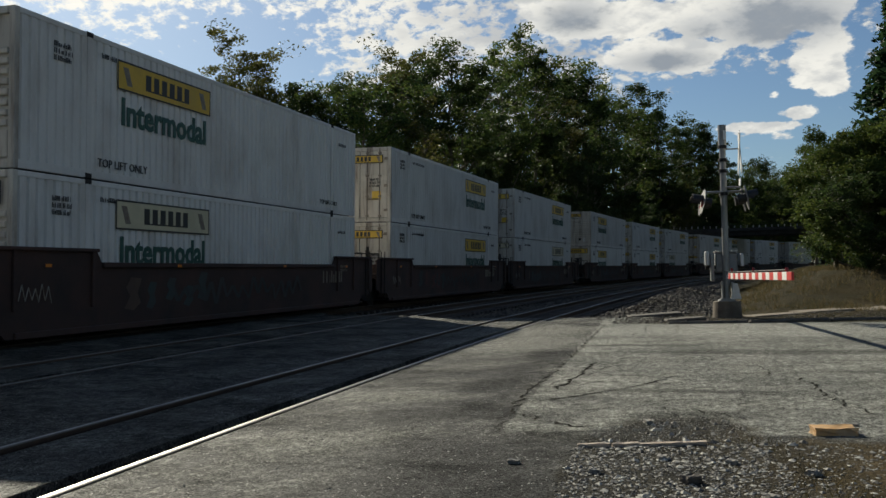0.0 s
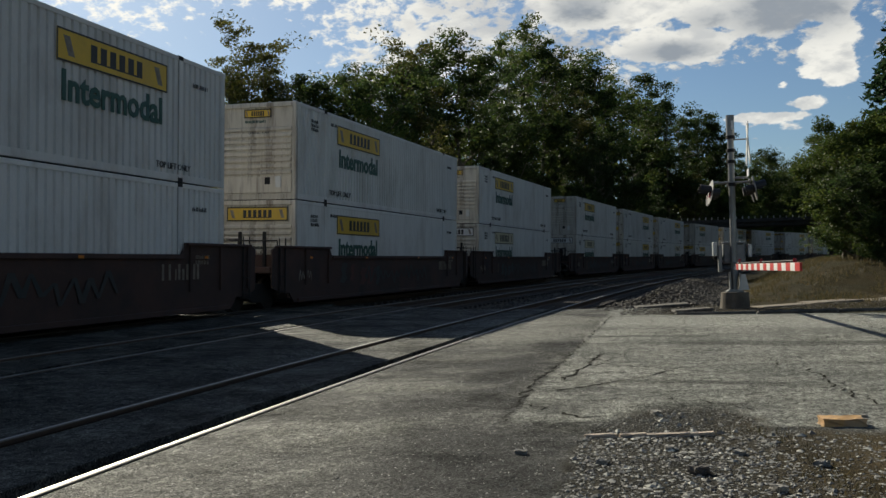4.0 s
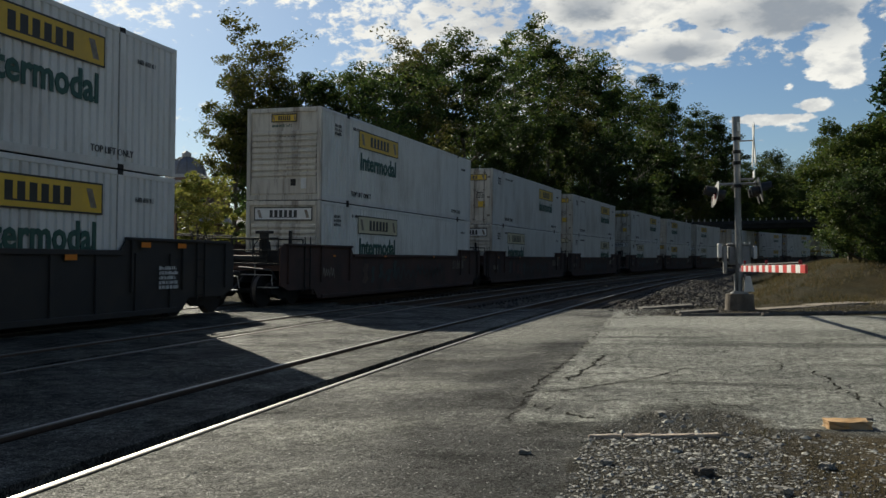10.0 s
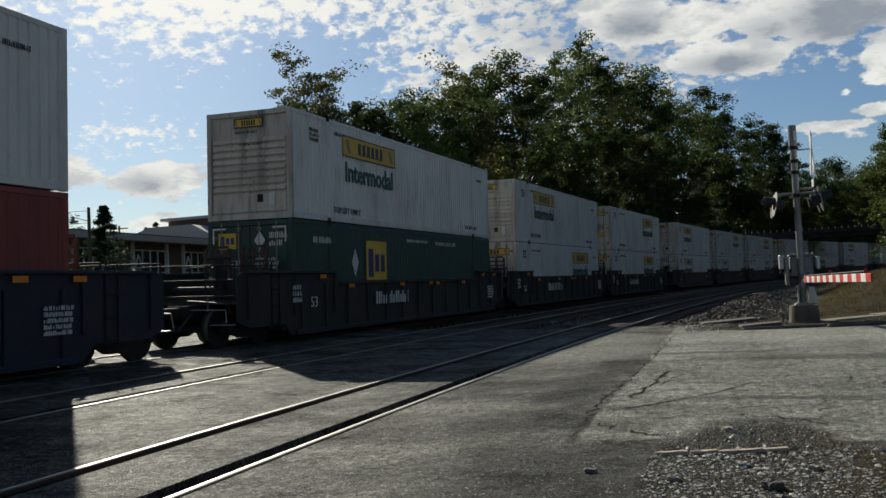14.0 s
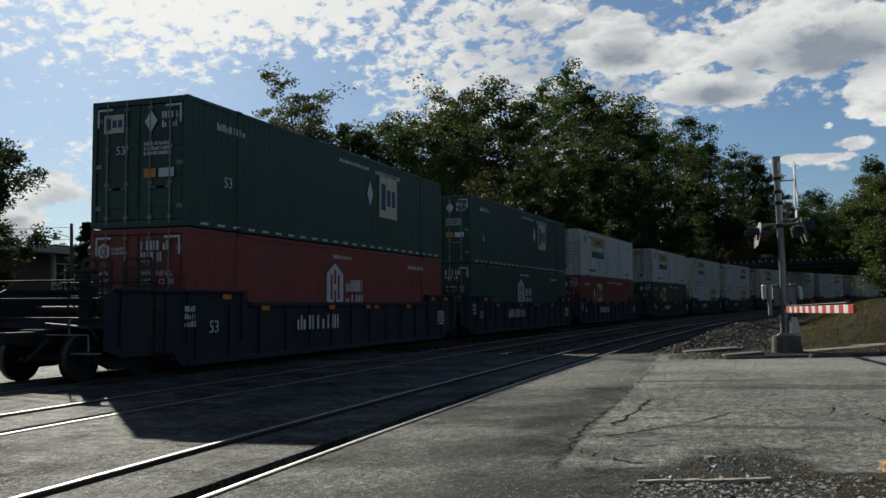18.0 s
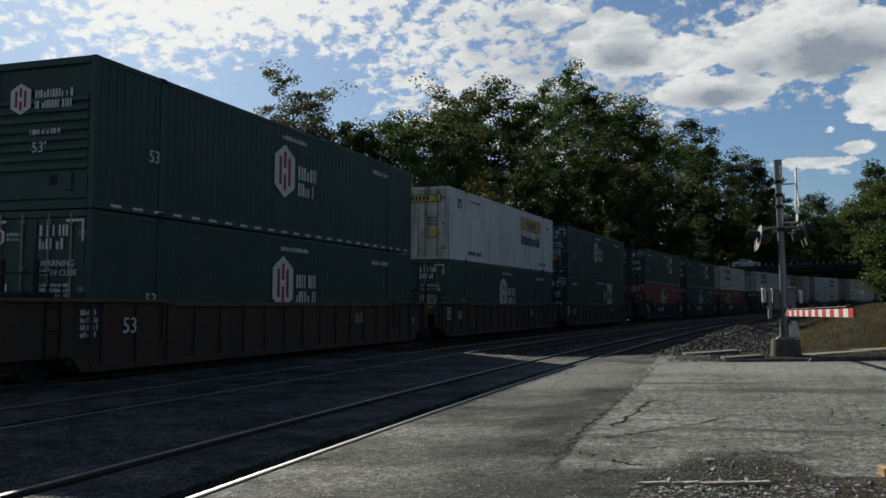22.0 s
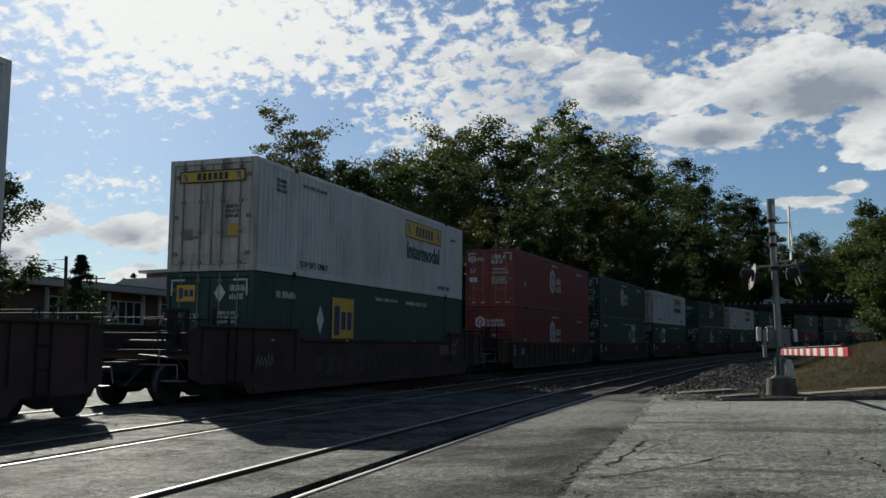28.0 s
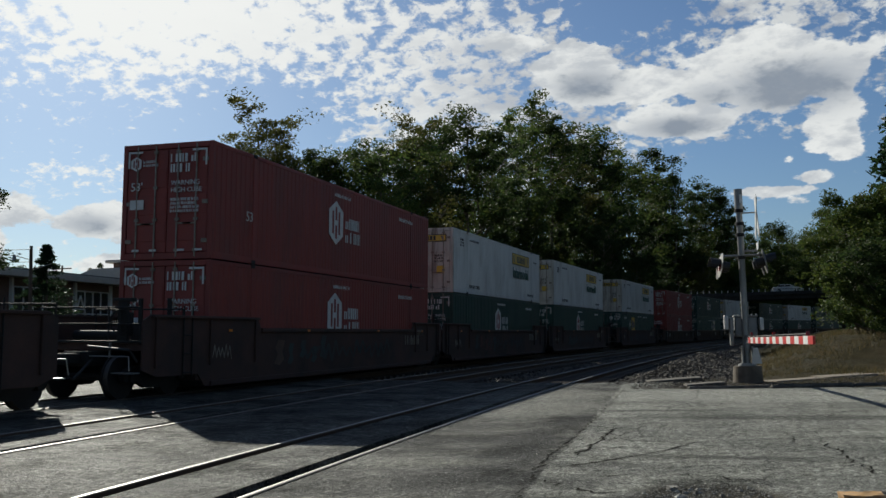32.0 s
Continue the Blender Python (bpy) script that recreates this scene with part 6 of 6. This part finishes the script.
def build_forest():
    rnd = random.Random(11)
    W = "wood along the tracks"
    tall = dict(limbs=13, lump=0.85, steep=0.8)
    protos = [broad_tree(31, 15, 2.3, 0.42, "leaf", "tall green broadleaf tree in the wood", 120, 95, 0.115, **tall),
              broad_tree(32, 15, 2.0, 0.50, "leaf_dark", "tall dark broadleaf tree in the wood", 110, 95, 0.115, **tall),
              broad_tree(33, 15, 2.7, 0.34, "leaf_dark", "broad dark green tree in the wood", 130, 100, 0.12, **tall),
              broad_tree(34, 15, 2.2, 0.40, "leaf_turn", "tall tree with turning yellow-green leaves", 110, 85, 0.115, **tall),
              broad_tree(35, 15, 4.0, 0.10, "leaf", "bushy green tree at the edge of the wood", 150, 110, 0.13, limbs=16, lump=1.1),
              broad_tree(36, 15, 7.0, 0.02, "leaf_dark", "dark undergrowth at the foot of the wood", 150, 100, 0.28)]
    # skyline trees: bearing from +y to the left, slope of the line of sight to the top
    sky = [(26.5, 0.235, 3), (25.4, 0.278, 3), (24.4, 0.25, 3), (23.4, 0.235, 4), (22.1, 0.235, 2), (20.7, 0.228, 0), (19.3, 0.236, 2), (17.9, 0.236, 4), (17.1, 0.248, 0), (15.9, 0.248, 2), (15.0, 0.262, 3),
           (13.7, 0.262, 1), (12.4, 0.276, 0), (11.3, 0.252, 2), (10.3, 0.248, 1), (9.0, 0.262, 0), (7.8, 0.280, 0), (6.8, 0.25, 2), (6.0, 0.246, 3), (4.9, 0.242, 1), (3.9, 0.244, 0), (2.9, 0.218, 1), (2.0, 0.212, 4), (1.2, 0.216, 2), (0.2, 0.195, 1),
           (-0.7, 0.184, 2), (-1.5, 0.172, 4), (-2.2, 0.175, 1), (-3.1, 0.158, 2), (-3.6, 0.136, 1), (-4.2, 0.118, 4), (-5.0, 0.112, 2), (-5.8, 0.116, 4), (-6.7, 0.126, 1), (-7.4, 0.112, 4), (-8.1, 0.104, 2), (-9.4, 0.10, 2)]

    def edge(az):
        """Distance of the far track along a bearing."""
        return float(np.interp(az, (-9, -7.8, -3.3, 1.4, 4, 7.8, 14.3, 20, 25, 33), (225, 200, 151, 101, 81, 61, 42, 33, 27.5, 22)))

    def plant(az, gap, tan, kind, k):
        d = edge(az) + 2
        if az > 8 and kind != 5:
            d = max(d, 57 - 0.6 * max(0.0, 16 - az))
        while d < 330 and near_u(-d * math.sin(radians(az)), d * math.cos(radians(az)))[0] > -(9.6 + gap + k * (d * tan + 1.3)):
            d += 0.7
        while abs(d * math.cos(radians(az)) - 165) < 9:
            d += 1.0
        x, y = -d * math.sin(radians(az)), d * math.cos(radians(az))
        tagged(put(protos[kind], x, y, 15.9, d * tan + 1.33 - ground_z(x, y), rnd.uniform(0, 360)), group=W)

    for az, tan, kind in sky:
        plant(az, rnd.uniform(0, 3), tan, kind, 0.30)
    # the body of the wood between and below them
    for _ in range(58):
        az = rnd.uniform(-9, 25.5)
        tan = float(np.interp(az, (-10, -4, 0, 5, 10, 20, 30), (0.085, 0.10, 0.16, 0.20, 0.22, 0.20, 0.19))) * rnd.uniform(0.45, 0.85)
        plant(az, rnd.uniform(1, 10), tan, rnd.choice((1, 1, 2, 4, 3, 0)), 0.30)
    for az in np.arange(-10.0, -3.4, 0.45):
        plant(az, rnd.uniform(0, 4), rnd.uniform(0.08, 0.108), rnd.choice((2, 4, 4)), 0.30)
    # low growth that closes the foot of the wood
    for az in np.arange(-9.5, 25.2, 1.15):
        plant(az + rnd.uniform(-0.4, 0.4), rnd.uniform(0, 1.5), rnd.uniform(0.07, 0.11) * (1.0 if az > -2 else 0.8), 5, 0.55)
    # trees added behind the bank, near side of the curve, to shade the train
    for s in np.arange(64, 236, 6.5):
        u = 13.0
        while True:
            x, y, _ = track(s + rnd.uniform(-2, 2), u)
            az = math.degrees(math.atan2(-x, y))
            if az < -9.4:
                break
            u += 1.5
        if abs(y - 165) < 9:
            continue
        tagged(put(protos[(1, 2, 4)[int(s) % 3]], x, y, 15.9, min(22.0, 0.135 * math.hypot(x, y)), rnd.uniform(0, 360)), group=W)
    # taller added rows, out of view to the right, that block sky light
    for y in (*np.arange(46, 152, 8.5), *np.arange(179, 210, 8.5)):
        for k in range(3):
            x = y * math.tan(radians(24.0 if y < 80 else 19.5)) + 6.5 * k + rnd.uniform(-1.5, 1.5)
            yy = y + rnd.uniform(-3, 3)
            tagged(put(protos[(2, 4, 1)[k]], x, yy, 15.9, rnd.uniform(18, 23), rnd.uniform(0, 360)), group=W)
    for p in protos:
        for o in (*p.children_recursive, p):
            bpy.data.objects.remove(o)
    # light tree before the dome, tree at the school, dark trees beside the crossing
    light = broad_tree(41, 4.7, 1.35, 0.10, "leaf_light", "small light green tree beside the tracks", 120, 130, 0.24, lump=1.25)
    light.matrix_basis = pose(-16.4, 29.9, ground_z(-16.4, 29.9), 0, 0, 40)
    t = broad_tree(42, 8.4, 2.8, 0.2, "leaf_dark", "dark broadleaf tree near the school", 230, 150, 0.17, lump=1.35)
    t.matrix_basis = pose(-31.4, 32.4, ground_z(-31.4, 32.4), 0, 0, 10)
    R_ = "trees beside the crossing"
    for seed, h, r, leaf, label, x, y, clumps in (
            (43, 5.9, 2.9, "leaf_bank", "leafy green tree with some sunlit yellowish leaves beside the crossing", 8.7, 39.4, 340),
            (44, 7.0, 3.2, "leaf_bank", "dense green tree beside the crossing", 11.4, 40.0, 380),
            (45, 3.6, 2.2, "leaf_dark", "dark shrub at the foot of the bank trees", 8.3, 37.6, 260),
            (46, 3.6, 2.4, "leaf_bank", "leafy shrub on the grassy bank", 11.3, 36.8, 240),
            (51, 7.6, 3.0, "leaf_dark", "tall dark tree behind the bank trees", 13.8, 43.0, 280),
            (52, 4.2, 2.6, "leaf_dark", "dark rounded shrub on the bank", 14.0, 37.0, 220)):
        b = broad_tree(seed, h, r, 0.03, leaf, label, clumps, 150, 0.16 if h > 5 else 0.24, lump=1.35 if h > 5 else 1.7)
        b.matrix_basis = pose(x, y, ground_z(x, y) - 0.3, 0, 0, seed * 37)
        tagged(b, group=R_)
    c = conifer(47, 13.6, 3.8, "tall dark spruce above the bank trees", 44)
    c.matrix_basis = pose(11.9, 46.2, ground_z(11.9, 46.2) - 0.2)
    c = conifer(48, 5.8, 2.5, "dark young spruce before the school", 30)
    c.matrix_basis = pose(-35.4, 46.0, ground_z(-35.4, 46) - 0.1)
    # bare twigs of a dead tree
    v, f = [], []
    r2 = random.Random(9)
    for _ in range(26):
        z0 = r2.uniform(1.0, 5.0)
        p = Vector((0, 0, z0))
        e = p + Vector((r2.uniform(-1.5, 0.9), r2.uniform(-1, 1), r2.uniform(0.6, 2.0)))
        tube(v, f, [p, p.lerp(e, 0.5) + Vector((0, 0, 0.1)), e], [0.03, 0.018, 0.006], 4)
        for _ in range(3):
            q = p.lerp(e, r2.uniform(0.4, 1))
            tube(v, f, [q, q + Vector((r2.uniform(-0.6, 0.4), r2.uniform(-0.4, 0.4), r2.uniform(0.2, 0.7)))], [0.012, 0.004], 3)
    tube(v, f, [(0, 0, -0.3), (0.1, 0, 2.5), (-0.1, 0, 6.0)], [0.12, 0.08, 0.03], 6)
    o = part("bare_tree", (v, f), M["bark"], None, at=pose(7.6, 40.6, ground_z(7.6, 40.6)) @ Matrix.Scale(0.8, 4))
    tagged(o, "leafless grey twiggy tree at the edge of the bank", "tree")


build_forest()


def build_grass():
    rng = np.random.default_rng(4)
    rnd = random.Random(8)
    v, f = [], []
    for _ in range(60000):
        y = rnd.uniform(26.8, 52)
        x = track(y)[0] + rnd.uniform(6.0, 24)
        bald = noise.noise((x * 0.7, y * 0.5, 7)) + 0.5 * noise.noise((x * 2.1, y * 1.7, 3)) - 0.06 * (x - 6.5)
        if x > 17 or bald > 0.12:
            continue
        z = ground_z(x, y)
        h = rnd.uniform(0.05, 0.18) * (1.0 + 0.10 * max(0.0, x - 6.0))
        a = rnd.uniform(0, 6.28)
        dx, dy = 0.012 * math.cos(a), 0.012 * math.sin(a)
        lx, ly = rnd.uniform(-0.1, 0.1), rnd.uniform(-0.1, 0.1)
        n = len(v)
        v += [(x - dx, y - dy, z - 0.02), (x + dx, y + dy, z - 0.02), (x + lx, y + ly, z + h)]
        f.append((n, n + 1, n + 2))
    o = part("grass", (v, f), M["grass"], None)
    tagged(o, "dry yellowish grass on the bank beyond the kerb", "grass", kind="stuff")
    v, f = [], []
    for _ in range(5200):
        x, y = rnd.uniform(0.2, 3.6), rnd.uniform(3.2, 7.6)
        if noise.noise((x * 0.9, y * 0.9, 2)) < -0.05 or x < 0.9 + 0.6 * noise.noise((y, 1, 1)):
            continue
        z = ground_z(x, y)
        h = rnd.uniform(0.012, 0.05)
        a = rnd.uniform(0, 6.28)
        n = len(v)
        v += [(x - 0.005 * math.cos(a), y - 0.005 * math.sin(a), z - 0.005), (x + 0.005 * math.cos(a), y + 0.005 * math.sin(a), z - 0.005), (x + rnd.uniform(-0.04, 0.04), y + rnd.uniform(-0.04, 0.04), z + h)]
        f.append((n, n + 1, n + 2))
    o = part("dry_weeds", (v, f), M["grass"], None)
    tagged(o, "short dry weeds and straw on the dirt verge", "weeds", kind="stuff")


build_grass()


# ---- school, church and pole beyond the tracks ----
def build_school():
    x0 = -42.0
    z0 = 1.5
    s = root("school_building", "long low brick school with a pale flat roof edge", "building", pose(x0, 0, z0))
    y0, y1 = 30.0, 76.0
    top = 4.55
    part("wall", boxes((-12, 0, y0, y1, -1.0, top)), M["brick"], s, "red-brown brick wall")
    part("roof", boxes((-13, 1.1, y0 - 1, y1 + 1, top + 0.42, top + 0.55)), M["roofing"], s)
    part("fascia", boxes((0.75, 1.15, y0 - 1, y1 + 1, top, top + 0.45), bevel=0.02), M["fascia"], s, "pale roof fascia")
    part("soffit", boxes((-0.2, 0.75, y0 - 1, y1 + 1, top + 0.02, top + 0.14)), M["fascia"], s)
    y = 51.2
    while y < y1 - 4:
        w = part("window", boxes((0.0, 0.06, y, y + 3.9, 1.65, 3.95)), M["pane"], s, "band of dark window panes")
        for k in range(5):
            yy = y + 3.9 * k / 4
            part("mullion", boxes((0.06, 0.13, yy - 0.05, yy + 0.05, 1.6, 4.0), bevel=0.01), M["panel"], w)
        for z in (1.60, 2.25, 3.92):
            part("transom", boxes((0.06, 0.125, y, y + 3.9, z, z + 0.09), bevel=0.01), M["panel"], w)
        part("spandrel", boxes((0.0, 0.08, y, y + 3.9, 0.9, 1.6), bevel=0.01), M["panel"], s, "white panel under the windows")
        for k in (-0.3, 4.05):
            part("pilaster", boxes((0.0, 0.22, y + k, y + k + 0.2, -0.5, top), bevel=0.01), M["panel"], s)
        y += 6.6
    # pale arched ornament of an entrance
    for y in (58.0, 64.6):
        part("arch_ornament", rods(((0.3, y - 0.7, 2.0), (0.3, y, 3.6), 0.06), ((0.3, y + 0.7, 2.0), (0.3, y, 3.6), 0.06), ((0.3, y - 0.7, 2.0), (0.3, y - 0.7, 0.5), 0.06), ((0.3, y + 0.7, 2.0), (0.3, y + 0.7, 0.5), 0.06), ((0.3, y - 0.45, 2.6), (0.3, y + 0.45, 2.6), 0.05)), M["panel"], s)
    # hall with a pale gable behind
    h = root("church_hall", "pale gabled hall behind the school", "building", pose(-53.7, 84.3, 1.4))
    part("wall", boxes((-9, 9, -6, 8, -1, 4.6)), M["brick"], h)
    bm = bmesh.new()
    plate(bm, [(-10, 4.5), (10, 4.5), (4, 7.6), (-1, 7.6)], -6.5, 8.5, "y")
    part("roof", bm, M["fascia"], h, "pale sloping roof")
    part("upper_wall", boxes((-1, 8, -3, 6, 4.6, 8.4)), M["brick"], h)
    part("upper_roof", boxes((-1.6, 8.8, -3.6, 6.6, 8.4, 8.7), bevel=0.05), M["fascia"], h)
    # dome
    d = root("domed_church", "church with a grey slate dome and lantern", "building", pose(-54.0, 95.8, 2.3))
    part("drum", rods(((0, 0, 0), (0, 0, 9.6), 2.5), n=12), M["brick"], d)
    part("cornice", rods(((0, 0, 9.5), (0, 0, 9.9), 2.6, 2.4), n=24), M["fascia"], d)
    bm = bmesh.new()
    bmesh.ops.create_uvsphere(bm, u_segments=24, v_segments=14, radius=2.2)
    bmesh.ops.scale(bm, vec=(1, 1, 1.05), verts=bm.verts[:])
    part("dome", bm, M["dome"], d, "grey ribbed dome", at=pose(0, 0, 9.8), smooth=True)
    part("lantern", rods(((0, 0, 11.9), (0, 0, 12.5), 0.55), ((0, 0, 12.5), (0, 0, 12.8), 0.6, 0.1), n=10), M["fascia"], d)
    for k in range(12):
        a = k * math.pi / 6
        pts = [(2.23 * math.cos(e) * math.cos(a), 2.23 * math.cos(e) * math.sin(a), 9.8 + 2.36 * math.sin(e)) for e in np.linspace(0, 1.4, 7)]
        v, f = [], []
        tube(v, f, pts, [0.06] * 7, 4)
        part("dome_rib", (v, f), M["roofing"], d)
    # street lamp pole and cables
    p = root("utility_pole", "wooden utility pole with a street lamp arm", "utility pole", pose(-34.8, 43.9, ground_z(-34.8, 43.9)))
    part("pole", rods(((0, 0, -0.5), (0, 0, 5.5), 0.13, 0.09), n=10), M["pole_wood"], p)
    part("lamp_arm", rods(((0, 0, 4.7), (-0.7, -0.5, 4.95), 0.025)), M["steel"], p)
    part("lamp_head", rods(((-0.7, -0.5, 4.6), (-0.7, -0.5, 5.0), 0.16, 0.06), n=10), M["steel"], p)
    part("brace", rods(((0, 0, 4.1), (0.9, 0.6, 4.5), 0.02)), M["steel"], p)
    q = root("far_utility_pole", "distant utility pole with two cross arms", "utility pole", pose(-62, 83, 1.6))
    part("pole", rods(((0, 0, 0), (0, 0, 8.4), 0.14, 0.1), n=8), M["pole_wood"], q)
    for z in (7.4, 8.0):
        part("cross_arm", boxes((-1.1, 1.1, -0.06, 0.06, z, z + 0.12)), M["pole_wood"], q)
    v, f = [], []
    for z, sag in ((5.3, 0.5), (4.6, 0.6)):
        pts = [(-34.8 - 20 * k / 10.0, 43.9 - 22 * k / 10.0, ground_z(-34.8, 43.9) + z - sag * 4 * (k / 10) * (1 - k / 10)) for k in range(11)]
        tube(v, f, pts, [0.02] * 11, 4)
    o = part("cable", (v, f), M["wire"], None)
    tagged(o, "two black overhead cables from the utility pole", "cable")
    # far treetops behind the roofs
    for x, y, h, r in ((-66, 82, 9.0, 3.2), (-52, 104, 14.0, 5.0), (-64, 100, 10.0, 4.0)):
        t = broad_tree(int(60 + h), h, r, 0.15, "leaf_dark", "round dark tree behind the roofs", 90, 70, 0.3)
        t.matrix_basis = pose(x, y, 1.5)


build_school()


# ---- the road bridge over the tracks ----
DECK_Y, DECK_Z = 165.0, 7.75
TRAFFIC = []


def build_overpass():
    b = root("road_bridge", "dark concrete road bridge over the railway with a low railing", "bridge", pose(0, DECK_Y, 0), kind="structure")
    part("deck", boxes((-34, 84, -4.2, 4.2, DECK_Z - 0.35, DECK_Z), bevel=0.03), M["bridge"], b)
    for y in (-3.6, -1.2, 1.2, 3.6):
        part("girder", boxes((-7, 40, y - 0.22, y + 0.22, DECK_Z - 1.05, DECK_Z - 0.35), bevel=0.02), M["bridge"], b)
    for y in (-4.2, 3.9):
        part("kerb_beam", boxes((-34, 84, y, y + 0.3, DECK_Z, DECK_Z + 0.22), bevel=0.02), M["bridge"], b)
    for x in (1.5, 29.0):
        for y in (-3.2, 0.0, 3.2):
            part("pier", rods(((x, y, -1.0), (x, y, DECK_Z - 1.6), 0.42), n=12), M["bridge"], b)
        part("pier_cap", boxes((x - 0.5, x + 0.5, -4.0, 4.0, DECK_Z - 1.6, DECK_Z - 1.05), bevel=0.04), M["bridge"], b)
    for x0, x1 in ((-34, -7), (40, 84)):
        bm = bmesh.new()
        plate(bm, [(-12.0, 0.2), (-4.2, DECK_Z - 0.3), (4.2, DECK_Z - 0.3), (12.0, 0.2), (12.0, -1.5), (-12.0, -1.5)], x0, x1, "x")
        part("embankment", bm, M["earthwork"], b, "dark earth embankment")
    first = None
    for k in range(34):
        m = pose(2.0 + 1.0 * k, -4.05, DECK_Z + 0.22)
        if first is None:
            first = part("rail_post", boxes((-0.06, 0.06, -0.05, 0.05, 0, 0.42), bevel=0.008), M["panel"], b, "pale railing post", at=m)
        else:
            share("rail_post", first, b, m)
    part("hand_rail", boxes((-34, 60, -4.09, -4.01, DECK_Z + 0.62, DECK_Z + 0.68), bevel=0.008), M["iron"], b)


def wheels(parent, xs, r, y0, y1):
    for x in xs:
        for y in (y0, y1):
            w = part("wheel", rods(((x, y - 0.11, r), (x, y + 0.11, r), r), n=18), M["black"], parent, "black tyre")
            part("rim", rods(((x, y - 0.12, r), (x, y + 0.12, r), r * 0.55), n=14), M["steel"], w)


def school_bus():
    c = root("school_bus", "yellow school bus with black side stripes crossing the bridge", "bus", pose(0, DECK_Y - 1.6, DECK_Z))
    prof = [(-5.0, 0.55), (3.6, 0.55), (3.9, 1.0), (4.0, 1.75), (3.75, 2.75), (3.5, 2.92), (-4.85, 2.92), (-5.0, 2.7)]
    part("body", plate(bmesh.new(), prof, -1.2, 1.2, "y"), M["bus_yellow"], c)
    part("bonnet", plate(bmesh.new(), [(3.9, 0.6), (5.4, 0.6), (5.5, 1.0), (5.4, 1.38), (4.0, 1.72)], -1.0, 1.0, "y"), M["bus_yellow"], c)
    part("roof", boxes((-4.9, 3.6, -1.15, 1.15, 2.92, 3.02), bevel=0.04), M["sign_white"], c, "white roof")
    for z in (0.85, 1.25, 1.62):
        part("side_stripe", boxes((-4.95, 3.6, -1.215, -1.2, z, z + 0.06)), M["black"], c)
    for k in range(9):
        part("window", boxes((-4.7 + 0.9 * k, -3.98 + 0.9 * k, -1.212, -1.2, 1.85, 2.5)), M["pane"], c)
    part("windscreen", boxes((3.80, 4.0, -1.0, 1.0, 1.8, 2.6)), M["pane"], c)
    part("bumper", boxes((5.5, 5.62, -1.1, 1.1, 0.5, 0.75), bevel=0.02), M["black"], c)
    part("lamp_bar", boxes((3.3, 3.6, -0.9, 0.9, 2.93, 3.08), bevel=0.02), M["orange"], c)
    wheels(c, (-3.1, 4.5), 0.5, -1.05, 1.05)
    return c


def road_car(paint, label, tall):
    h = 1.75 if tall else 1.45
    c = root("car", label, "car", pose(0, DECK_Y - 1.6, DECK_Z))
    part("body", plate(bmesh.new(), [(-2.25, 0.35), (2.25, 0.35), (2.35, 0.65), (2.2, 0.9), (1.1, 1.02), (-2.2, 1.05), (-2.35, 0.7)], -0.9, 0.9, "y"), M[paint], c)
    part("cabin", plate(bmesh.new(), [(-2.1 if tall else -1.7, 1.03), (1.2, 1.0), (0.45, h), (-1.9 if tall else -1.1, h)], -0.8, 0.8, "y"), M[paint], c)
    for x0, x1 in ((-1.5, -0.55), (-0.45, 0.45)):
        part("window", boxes((x0, x1, -0.825, -0.8, 1.08, h - 0.12)), M["pane"], c)
    part("headlight", boxes((2.22, 2.34, -0.85, -0.45, 0.62, 0.8), bevel=0.02), M["sign_white"], c)
    part("tail_light", boxes((-2.34, -2.22, -0.85, -0.5, 0.7, 0.92), bevel=0.02), M["lens"], c)
    wheels(c, (-1.4, 1.4), 0.34, -0.82, 0.82)
    return c


build_overpass()
# seconds, metres along the bridge
TRAFFIC.append((school_bus(), ((0, -26), (1.8, -25.5), (6.0, 5.4), (7.0, 13.3), (8.0, 21.2), (11.0, 44.0), (15.0, 66.0), (18.0, 74.0), (32.0, 76.0))))
TRAFFIC.append((road_car("sign_white", "pale grey car waiting in traffic on the bridge", False), ((0, -30), (16.0, -30), (17.5, -16), (19.0, 5.0), (21.5, 6.8), (24.5, 8.0), (26.5, 9.0), (28.6, 14.4), (30.0, 16.4), (32.0, 19.8))))
TRAFFIC.append((road_car("car_black", "dark estate car on the bridge", True), ((0, -20), (14.0, -20), (16.0, -3.0), (17.6, 9.5), (18.6, 12.0), (20.0, 13.3), (21.5, 14.8), (24.5, 15.9), (26.4, 17.7), (28.6, 25.6), (32.0, 46.0))))


# ---- movement ----
def motions():
    for ob, s, z in MOVING:
        walk(ob, [(t, rail_pose(s + run(t), z)) for t in range(33)])
    for ob, rows in TRAFFIC:
        walk(ob, [(t, pose(x, DECK_Y - 1.6, DECK_Z)) for t, x in rows])


motions()
